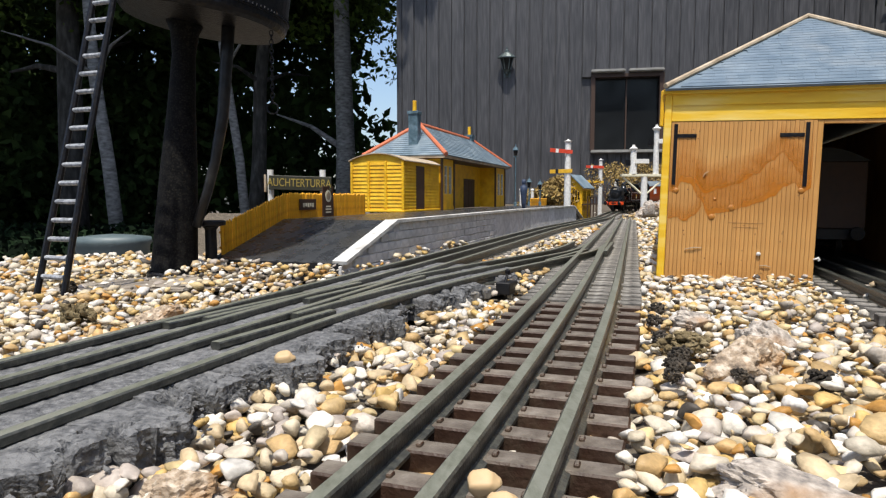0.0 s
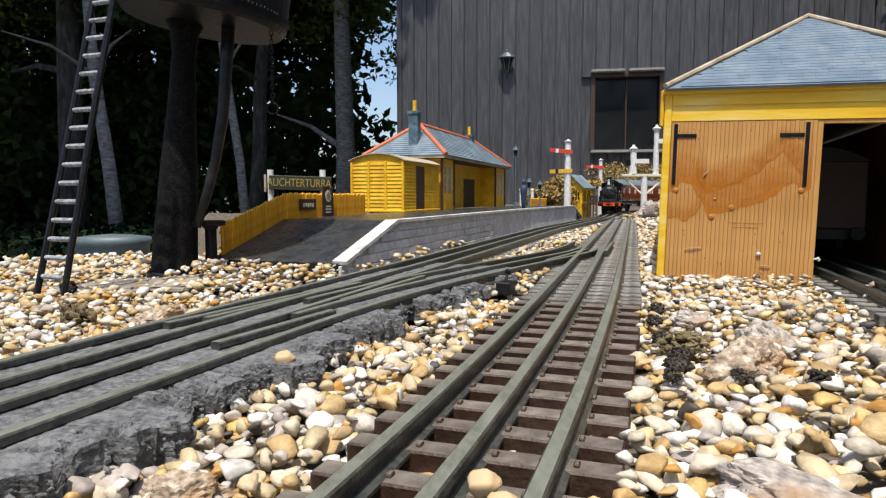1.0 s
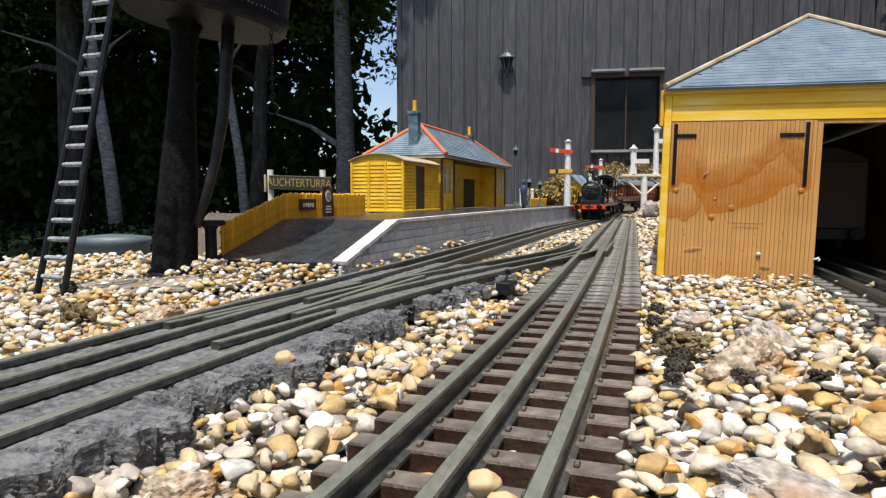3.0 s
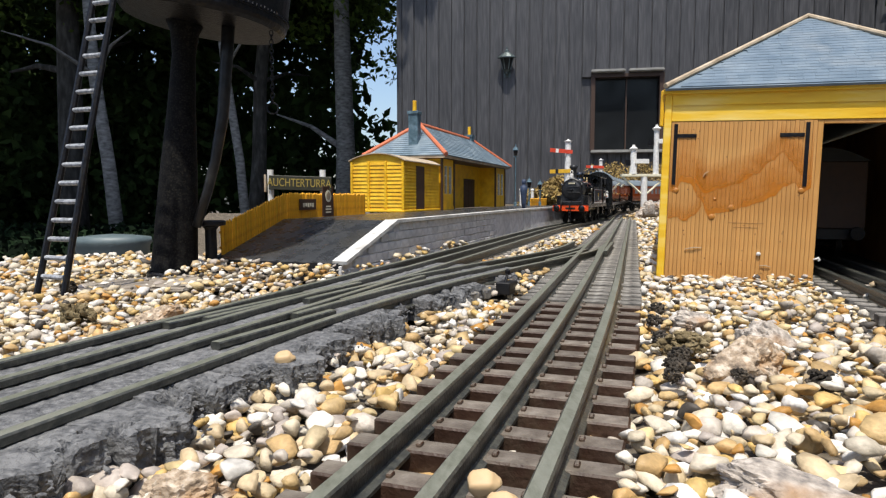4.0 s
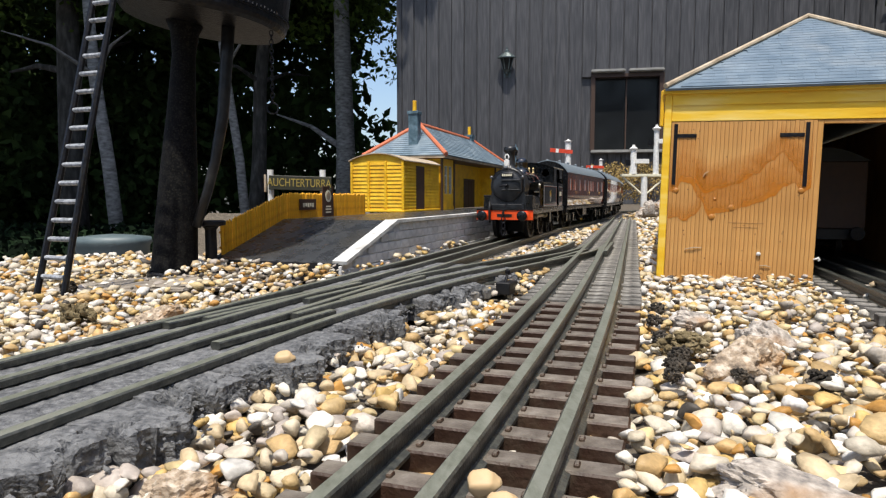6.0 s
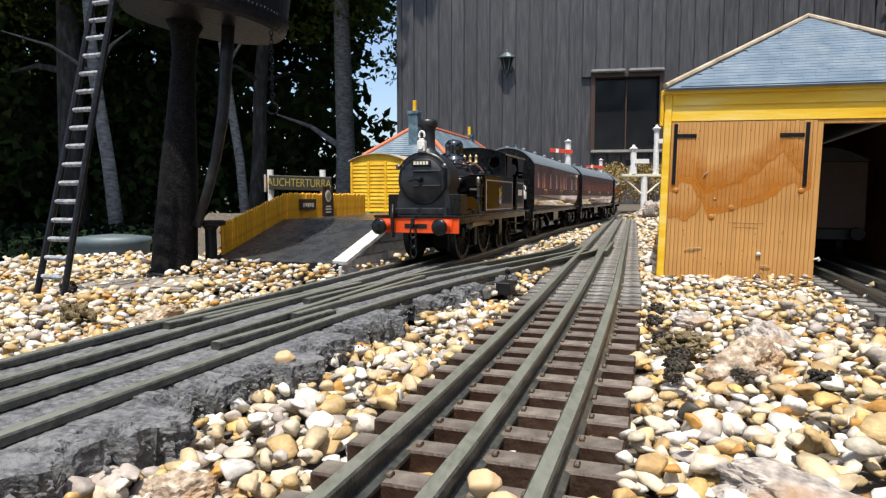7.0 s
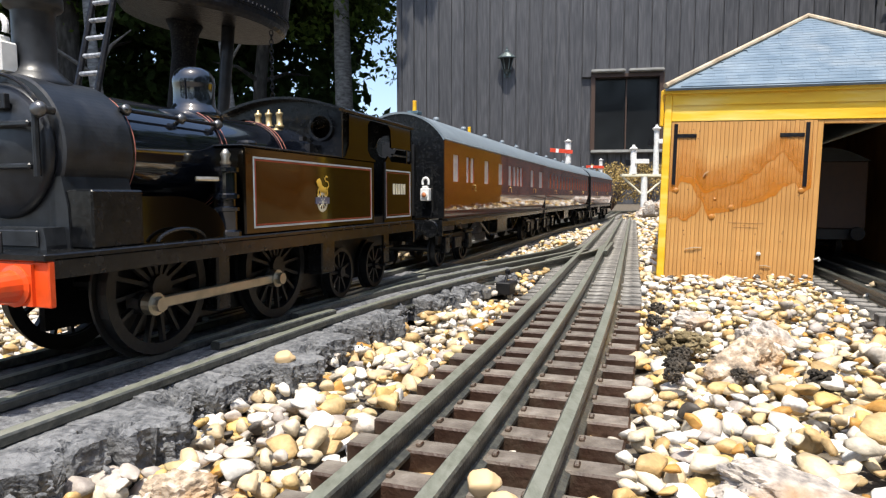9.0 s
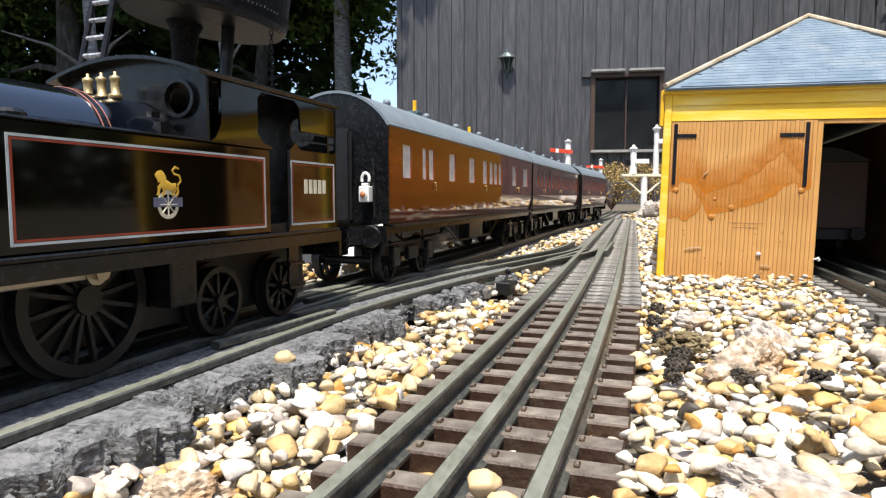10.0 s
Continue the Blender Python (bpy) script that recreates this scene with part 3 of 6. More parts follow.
def frame_line(bm, x, y0, y1, z0, z1, w):
    """A thin painted frame on a side wall, as four raised strips."""
    t = 0.12
    for a in ((y0, y1, z0, z0 + w), (y0, y1, z1 - w, z1), (y0, y0 + w, z0 + w, z1 - w), (y1 - w, y1, z0 + w, z1 - w)):
        box(bm, x, x + t, a[0], a[1], a[2], a[3])
    return bm


LINEGREY = plain("lining grey", (0.42, 0.47, 0.50), 0.4)
LINERED = plain("lining red", (0.26, 0.04, 0.018), 0.45)
BANDRED = plain("faded band lining", (0.42, 0.16, 0.12), 0.5)
SATIN = material("satin black", [(0.003, 0.0033, 0.004), (0.0045, 0.005, 0.006), (0.009, 0.0095, 0.011)], 0.24, scale=260, bump=0.08, bscale=420, spec=0.4, stain=(0.014, 0.0145, 0.015), stain_scale=700)
SMOKE = material("smokebox grey-black", [(0.009, 0.0102, 0.012), (0.013, 0.0148, 0.018), (0.021, 0.0235, 0.028)], 0.38, scale=220, bump=0.10, bscale=420, spec=0.5, stain=(0.026, 0.028, 0.032), stain_scale=120)
GLOSS = material("gloss black", [(0.003, 0.004, 0.007), (0.006, 0.008, 0.013)], 0.02, coat=0.8, scale=120, spec=0.9, bump=0.02, bscale=150)
OLIVE = material("aged glossy black tank side", [(0.0025, 0.002, 0.0014), (0.004, 0.0032, 0.002)], 0.0, coat=0.1, scale=40, spec=0.45)
PALE = plain("pale lettering", (0.72, 0.68, 0.52), 0.5)
GOLD = plain("crest gold", (0.72, 0.45, 0.06), 0.4)


def bars(name, parent, m, count, w, h, gap, mat):
    bm = bmesh.new()
    for k in range(count):
        x = (k - (count - 1) / 2) * (w + gap)
        box(bm, x - w / 2, x + w / 2, -0.15, 0, -h / 2, h / 2)
    ob = part(name, bm, mat, parent)
    ob.matrix_basis = m
    return ob


def lamp_bm():
    bm = boxed(-2.6, 2.6, -2.2, 2.2, 0, 7.2, 0.4)
    lathe(bm, [(1.9, 0), (1.9, 0.9), (1.5, 1.3)], "y", (0, -3.2, 3.4), 14)
    box(bm, -1.6, 1.6, -1.4, 1.4, 7.2, 8.6, 0.3)
    tube(bm, [(1.9 * math.cos(a), 0, 10.6 + 2.6 * math.sin(a)) for a in [radians(d) for d in range(-30, 211, 20)]], 0.7, 6)
    return bm


def build_loco():
    loco = thing("steam_locomotive", "black tank locomotive with red buffer beam and lined side tanks", "model locomotive")
    p = lambda n, bm, mat, parent=loco, label="", smooth=False: part(n, bm, mat, parent, label, smooth)
    p("frame", box(boxed(-13, -11, 30, 200, 6, 27), 11, 13, 30, 200, 6, 27), BLACKMATT)
    p("footplate", boxed(-27.5, 27.5, -0.5, 204, 29.2, 30.6, 0.3), SATIN)
    for s in (-1, 1):
        p("valance", boxed(s * 27 - 0.7, s * 27 + 0.7, 1.4, 203, 25.4, 29.2), SATIN)
    beam = p("buffer_beam", boxed(-28.3, 28.3, -0.2, 1.4, 19.6, 29.2, 0.25), BUFFERRED, label="bright red buffer beam")
    p("coupling_slot", boxed(-7.5, 7.5, -0.5, -0.2, 22.6, 25.4), BLACKMATT, beam)
    p("footplate_edge", boxed(-28.3, 28.3, -1.0, 1.5, 29.2, 30.7, 0.2), SATIN)
    for s in (-1, 1):
        b = p("buffer", turned([(4.4, -0.2), (4.4, -1.4), (3.4, -1.8), (2.9, -7.5)], "y", (s * 19.85, 0, 24), 18), BUFFERRED)
        p("buffer_base", boxed(s * 19.85 - 4.6, s * 19.85 + 4.6, -1.0, -0.2, 19.9, 28.6), BUFFERRED, b)
        p("buffer_head", turned([(1.8, -7.0), (1.8, -11.2), (4.8, -11.5), (5.1, -12.2), (4.0, -13.1), (0.5, -13.5)], "y", (s * 19.85, 0, 24), 22), SATIN, b, "dark steel buffer head", True)
    hook = p("coupling_hook", rod([(0, 0, 24), (0, -4, 24), (0, -6, 25.5), (0, -5.4, 28), (0, -3.6, 28.6)], 1.3, 8), IRON)
    for k in range(3):
        z = 24 - k * 6.0
        p("link", rod([((1.6 if k % 2 else 2.0) * math.sin(a), -4.6 + (0.3 * k), z - 4 + 3.6 * math.cos(a)) for a in [radians(d) for d in range(0, 361, 30)]], 0.55, 6), IRON, hook)
    p("vacuum_pipe", rod([(-14, 1, 31), (-14, -2.5, 33), (-14, -4.4, 37), (-14, -4.8, 30), (-14, -4.4, 22), (-14, -3.8, 17)], [1.1, 1.2, 1.4, 1.3, 1.2, 0.9], 8), BLACKMATT, smooth=True)
    for x in (-13.5, 0.5, 13.5):
        p("lamp_iron", boxed(x - 0.9, x + 0.9, 0.4, 1.0, 30.6, 35.0, 0.2), BLACKMATT)
    # smokebox and boiler
    zc = 53.4
    p("smokebox", turned([(17.2, 14.0), (17.8, 14.4), (17.8, 33.5)], "y", (0, 0, zc), 96), SMOKE, smooth=False)
    saddle = [(-18.5, 30.6), (18.5, 30.6), (18.2, 40), (16.6, 47), (-16.6, 47), (-18.2, 40)]
    p("saddle", prism(bmesh.new(), saddle, 13.6, 33), SMOKE)
    step = [(-17.5, 30.6), (17.5, 30.6), (17.5, 31.5), (16.8, 35.5), (-16.8, 35.5), (-17.5, 31.5)]
    st = p("cylinder_cover", prism(bmesh.new(), step, 8.4, 13.6), SMOKE)
    for s in (-1, 1):
        p("cover_panel", boxed(s * 8.2 - 7.4, s * 8.2 + 7.4, 7.7, 8.4, 31.2, 35.0, 0.3), SMOKE, st)
    door = p("smokebox_door", turned([(15.2, 10.6), (15.7, 9.6), (15.3, 8.8), (14.0, 8.0), (8.0, 6.4), (0.5, 5.8)], "y", (0, 0, zc - 0.5), 64), SMOKE, smooth=True)
    door.location.y = 3.5 * MM
    for z in (zc + 5.2, zc - 4.2):
        p("hinge_strap", boxed(-5.5, 13.4, 5.0, 6.9, z - 0.7, z + 0.7, 0.4), SMOKE, door)
    p("hinge_post", rod([(14.4, 6.2, zc - 6.5), (14.4, 6.2, zc + 7.5)], 0.8, 8), SMOKE, door)
    p("dart_handle", rod([(0, 5.4, zc), (0, 2.6, zc), (-3.0, 2.4, zc + 0.2), (-7.0, 2.2, zc - 1.2)], [1.9, 1.5, 0.8, 0.6], 10), IRON, door)
    pl = p("number_plate", boxed(-6.4, 6.4, 5.4, 6.8, zc + 8.7, zc + 12.1, 0.15), BLACKMATT, door, "black plate with pale bars")
    bars("lettering", pl, mm(0, 5.42, zc + 10.4), 5, 1.5, 2.1, 0.6, PALE)
    p("front_handrail", rod([(17.0 * math.sin(a), 10.9, zc + 17.0 * math.cos(a)) for a in [radians(d) for d in range(-62, 63, 6)]], 0.45, 8), IRON)
    for s in (-1, 1):
        p("handrail_knob", turned([(0.9, 13.2), (0.7, 10.9), (1.6, 10.5), (1.9, 9.5), (1.2, 8.4)], "y", (s * 15.7, 0, zc + 8.2), 12), GUNMETAL, smooth=True)
    p("boiler", turned([(15.8, 33.4), (15.8, 33.8), (15.8, 128.6), (15.8, 129)], "y", (0, 0, zc + 0.6), 48), GLOSS, smooth=True)
    for y in (35, 73, 107):
        b = p("boiler_band", hoop([zc + 0.6], [(15.8, y - 1.3), (16.15, y - 1.2), (16.15, y + 1.2), (15.8, y + 1.3)]), SATIN)
        for d in (-1.1, 1.1):
            p("lining", hoop([zc + 0.6], [(16.1, y + d - 0.16), (16.22, y + d - 0.13), (16.22, y + d + 0.13), (16.1, y + d + 0.16)]), BANDRED, b)
    p("chimney", turned([(8.6, 68.0), (7.8, 70.4), (6.0, 72.0), (5.0, 73.4), (4.75, 75), (4.75, 86.4), (5.0, 87.2), (6.2, 87.8), (6.5, 88.4), (6.5, 90.6), (6.0, 92.0), (5.0, 92.7), (3.8, 92.7), (3.5, 88)], "z", (0, 22.2, 0), 28), SMOKE, smooth=True)
    dome = p("dome", turned([(9.4, 67), (8.4, 70.0), (7.2, 71.2), (6.7, 72.2), (6.5, 74.0), (6.5, 77.6), (6.7, 78.6), (6.7, 79.8), (6.4, 81.2), (5.7, 82.5), (4.6, 83.5), (3.0, 84.1), (1.4, 84.4), (0.2, 84.5)], "z", (0, 78, 0), 36), GLOSS, smooth=True)
    for x in (-4.8, 0, 4.8):
        p("safety_valve", turned([(1.7, 69), (1.7, 70.0), (1.15, 70.4), (1.15, 73.6), (1.4, 73.9), (1.4, 74.7), (0.7, 75.1), (0.4, 75.3), (0.4, 76.1)], "z", (x, 120, 0), 16), VALVEBRASS, label="polished brass fitting", smooth=True)
    for s in (-1, 1):
        rail = p("handrail", rod([(s * 14.4, 33, zc + 11.2), (s * 14.4, 73, zc + 11.2)], 0.55, 8), IRON)
        for y in (35, 55, 71):
            p("knob", rod([(s * 12.2, y, zc + 9.6), (s * 13.6, y, zc + 10.7), (s * 14.0, y, zc + 11), (s * 15.4, y, zc + 11.8)], [0.7, 0.6, 1.6, 1.2], 10), GUNMETAL, rail, smooth=True)
    # sandbox and splasher ahead, pump, tanks
    for s in (-1, 1):
        a, b = sorted((s * 15.5, s * 25))
        p("sandbox", boxed(a, b, 14, 29, 30.6, 44, 0.4), SATIN)
        prof = [(29, 30.6), (29, 42.5)] + [(39 + 21.5 * math.sin(radians(d)), 30.6 + 12 * max(0, math.cos(radians(d))) ** 0.8) for d in range(-10, 91, 4)]
        p("splasher", prism(bmesh.new(), prof, a, b - 0.6 if s > 0 else b, "x"), OLIVE)
        p("splasher_rim", rod([(s * 26, 41 + 9 * math.sin(radians(d)), 30.4 + 3.6 * math.cos(radians(d))) for d in range(-80, 81, 16)], 0.5, 6), SATIN)
        a, b = sorted((s * 14, s * 26.2))
        tank = p("side_tank", boxed(a, b, 68, 160, 30.6, 57.6, 0.5), OLIVE)
        p("tank_edge", boxed(a, b, 67.6, 150, 57.6, 58.3, 0.3), SATIN, tank)
        p("filler_lid", turned([(3.2, 58.3), (3.2, 59.4), (2.4, 60.2), (0.4, 60.4)], "z", (s * 20, 78, 0), 16), SATIN, tank)
        if s > 0:
            p("lining", frame_line(bmesh.new(), 26.2, 72.2, 157, 32.6, 54.8, 0.6), LINEGREY, tank)
            p("lining", frame_line(bmesh.new(), 26.2, 72.95, 156.25, 33.35, 54.05, 0.5), LINERED, tank)
            crest = ring(bmesh.new(), 2.7, 3.7, 26.2, 26.36, 24)
            for k in range(8):
                tube(crest, [(26.28, 0, 0), (26.28, 3 * math.cos(k * 0.785), 3 * math.sin(k * 0.785))], 0.22, 5)
            bmesh.ops.translate(crest, vec=Vector((0, 114.4, 40.4)) * MM, verts=crest.verts)
            c = p("emblem", crest, PALE, tank, "gold and white wheel emblem")
            bm = bmesh.new()
            box(bm, 26.32, 26.45, 109.4, 119.4, 39.8, 42.2, 0)
            p("emblem_band", bm, plain("emblem blue", (0.12, 0.13, 0.2), 0.5), c)
            bm = bmesh.new()
            tube(bm, [(26.35, 111.8, 48.2), (26.35, 113.4, 47.4), (26.35, 115.4, 46.7), (26.35, 117.0, 46.7)], [1.7, 1.45, 1.15, 1.3], 10)
            tube(bm, [(26.35, 112.4, 48.6), (26.35, 111.7, 50.2), (26.35, 111.3, 51.3)], [1.6, 1.5, 0.8], 10)
            tube(bm, [(26.35, 111.2, 50.2), (26.35, 110.0, 49.9)], [0.8, 0.5], 8)
            for q, w in ((111.3, -0.5), (112.8, 0.1), (116.3, 0.3), (117.5, 0.8)):
                tube(bm, [(26.35, q, 46.9), (26.35, q + w * 0.4, 45.4), (26.35, q + w * 0.2 - 0.5, 44.3)], [0.6, 0.45, 0.5], 6)
            tube(bm, [(26.35, 117.6, 47.2), (26.35, 118.9, 48.6), (26.35, 118.4, 50.2), (26.35, 116.6, 50.6), (26.35, 115.9, 51.6), (26.35, 117.0, 52.6), (26.35, 118.3, 52.2)], [0.4, 0.35, 0.32, 0.32, 0.34, 0.45, 0.3], 6)
            for v in bm.verts:
                v.co.x = 26.5 * MM + (v.co.x - 26.35 * MM) * 0.1
                v.co.z = (44.3 * 0.12 + v.co.z / MM * 0.88 - 1.6) * MM
            p("emblem_figure", bm, GOLD, c)
    pump = p("air_pump", turned([(4.2, 30.6), (4.2, 32), (3.0, 32.6), (3.0, 38), (3.8, 38.2), (3.8, 39.2), (2.6, 39.6), (2.6, 41.6), (3.8, 42), (3.8, 43), (3.1, 43.4), (3.1, 49.5), (3.8, 49.8), (3.8, 51), (1.2, 51.6)], "z", (22.5, 64, 0), 20), GLOSS)
    p("valve", turned([(1.0, 51.4), (1.7, 52.4), (1.1, 53.6), (1.6, 55), (0.5, 56.6)], "z", (22.5, 64, 0), 12), STEEL, pump, smooth=True)
    p("pipe", rod([(19, 55, 47.5), (22.5, 60.5, 47.5)], 0.7, 8), STEEL, pump)
    # cab and bunker
    zr, crown, eave = 30.6, 82.0, 77.0
    half = 26.4
    rad = (half ** 2 + (crown - eave) ** 2) / (2 * (crown - eave))
    ang = math.degrees(math.asin((half + 1.2) / rad))
    arch = [(rad * math.sin(radians(-ang + 2 * ang * k / 12)) * 0.955, crown - 0.9 - rad + rad * math.cos(radians(-ang + 2 * ang * k / 12))) for k in range(13)]

    def plate(y, holes, name, z0, mat):
        """A cab end plate with round holes, cut as a grid of strips round each hole."""
        bm = bmesh.new()
        out = [(-half, z0), (half, z0)] + arch[::-1]
        vs = [bm.verts.new((a * MM, y * MM, b * MM)) for a, b in out]
        es = [bm.edges.new((vs[i], vs[(i + 1) % len(vs)])) for i in range(len(vs))]
        for hx, hz, hr in holes:
            hv = [bm.verts.new(((hx + hr * math.cos(a)) * MM, y * MM, (hz + hr * math.sin(a)) * MM)) for a in [2 * math.pi * k / 20 for k in range(20)]]
            es += [bm.edges.new((hv[i], hv[(i + 1) % 20])) for i in range(20)]
        bmesh.ops.triangle_fill(bm, edges=es, use_beauty=True)
        r = bmesh.ops.extrude_face_region(bm, geom=list(bm.faces))
        bmesh.ops.translate(bm, vec=(0, 1.0 * MM, 0), verts=[g for g in r["geom"] if isinstance(g, bmesh.types.BMVert)])
        bmesh.ops.recalc_face_normals(bm, faces=bm.faces)
        return p(name, bm, mat)

    f = plate(130, [(17.7, 69.7, 4.6), (-17.7, 69.7, 4.6)], "cab_front", 57.6, SATIN)
    for s in (-1, 1):
        bm = bmesh.new()
        lathe_open(bm, [(4.4, 0), (5.4, 0), (5.4, 1.5), (4.4, 1.5)], 24)
        o = p("window_ring", bm, SATIN, f)
        o.matrix_basis = mm(s * 17.7, 128.6, 69.7, 0, 0, 90)
    g = plate(197, [(15.5, 67, 5.6), (-15.5, 67, 5.6)], "cab_back", 30.6, SATIN)
    p("cab_roof", arc_sheet(bmesh.new(), rad, crown - rad, -ang, ang, 126, 204, 1.0), SATIN, smooth=False)
    for s in (-1, 1):
        x0, x1 = sorted((s * 25.6, s * 26.4))
        bm = bmesh.new()
        outline = [(131, 57.6), (133.5, 59), (136, 63), (136.5, 77), (203, 77), (203, 65), (178.5, 65), (177.5, 73), (174.5, 75), (156, 75), (153.6, 73), (153.2, 62), (156, 59.5), (161, 58.2), (161, 57.6)]
        side = p("cab_side", prism(bm, outline, x0, x1, "x"), OLIVE)
        sheet = [(170, 30.6), (203.5, 30.6), (203.5, 58.5), (178, 58.5), (175, 61), (172.6, 59), (170, 57.5)]
        bunker = p("bunker_side", prism(bmesh.new(), sheet, x0, x1, "x"), OLIVE)
        p("beading", rod([(s * 26.2, 203, 59), (s * 26.2, 203, 76.5)], 0.6, 6), SATIN, bunker)
        for z in (62, 65):
            p("coal_rail", rod([(s * 26, 180, z), (s * 26, 203, z)], 0.5, 6), SATIN, bunker)
        if s > 0:
            p("lining", frame_line(bmesh.new(), 26.4, 171.5, 201.8, 32.6, 54.8, 0.7), LINEGREY, bunker)
            p("lining", frame_line(bmesh.new(), 26.4, 172.7, 200.6, 33.8, 53.6, 0.28), LINERED, bunker)
            bars("lettering", bunker, mm(26.42, 187.5, 46, 0, 0, 90), 5, 2.1, 5.0, 1.1, PALE)
        p("handrail", rod([(s * 27.2, 169.2, 32), (s * 27.2, 169.2, 58)], 0.45, 6), IRON)
    p("firebox", boxed(-15, 15, 122, 131, 30.6, 66, 3), BLACKMATT)
    p("cab_floor", boxed(-25.5, 25.5, 131, 203, 30.6, 33.4), BLACKMATT)
    p("bunker_back", boxed(-26, 26, 202.6, 204, 30.6, 60), SATIN)
    p("ashpan", boxed(-11, 11, 60, 90, 5, 27, 1), BLACKMATT)
    p("bogie_frame", box(boxed(-12, -10, 133, 187, 5, 20), 10, 12, 133, 187, 5, 20), BLACKMATT)
    p("brake_gear", boxed(13.5, 21, 61, 67, 8, 29, 0.6), SATIN)
    p("brake_gear", boxed(-21, -13.5, 61, 67, 8, 29, 0.6), SATIN)
    for s in (-1, 1):
        a, b = sorted((s * 15, s * 25))
        p("sand_box", boxed(a, b, 116, 126, 13, 26, 0.5), SATIN)
        st = p("step_hanger", boxed(s * 25 - 0.5, s * 25 + 0.5, 171, 177, 11, 29), SATIN)
        a, b = sorted((s * 21, s * 27))
        for z in (11, 19):
            p("step", boxed(a, b, 169.5, 178.5, z, z + 0.9), SATIN, st)
    p("rear_beam", boxed(-27, 27, 204, 206, 19.6, 29.2), SATIN)
    for s in (-1, 1):
        p("rear_buffer", turned([(3.4, 206), (2.8, 212), (1.8, 212.5), (1.8, 215), (5.8, 215.4), (5.4, 217)], "y", (s * 19.85, 0, 24), 18), SATIN)
    for y in (41, 96.4):
        wheelset(loco, y, 18, 16, name="driving_axle", crank=7)
    for y in (144, 178):
        wheelset(loco, y, 10.5, 9, name="bogie_axle")
    # coupling rods swing round with the crank pins
    for s in (-1, 1):
        bm = bmesh.new()
        box(bm, s * 21.2 - 0.8, s * 21.2 + 0.8, 41, 96.4, -1.5, 1.5, 0.3)
        for y in (41, 96.4):
            lathe(bm, [(3.0, s * 21.2 - 1.3), (3.0, s * 21.2 + 1.3)], "x", (0, y, 0), 16)
            lathe(bm, [(2.0, s * 21.2), (2.0, s * 24.4)], "x", (0, y, 0), 8)
        bmesh.ops.recalc_face_normals(bm, faces=bm.faces)
        RODS.append((p("coupling_rod", bm, STEEL, loco, "bright steel coupling rod"), s))
    lamp = tagged(part("headlamp", lamp_bm(), WHITE, loco), "white headlamp with a loop handle")
    lamp.matrix_basis = mm(-1.5, 14.8, 71.2)
    VEHICLES.append((loco, 0, 207))


build_loco()


# ---- coaches ----
BLIND = plain("pale coach glass", (0.78, 0.79, 0.80), 0.12, coat=0.6)
LENS = plain("amber lens", (0.45, 0.16, 0.06), 0.2, coat=0.6)
COACHGLASS = plain("grey coach glass", (0.16, 0.17, 0.19), 0.08, coat=0.8)


def coach_windows(kind):
    if kind == 0:
        return [(17, 28), (44, 50), (53.5, 61.5), (88, 100), (129, 142.5), (162.5, 174.5), (181, 191), (194, 204.5), (208, 217.5), (255.5, 270.5), (299, 320)]
    return [(14 + 22.5 * k + (3 if k % 2 else 0), 14 + 22.5 * k + 15) for k in range(14)]


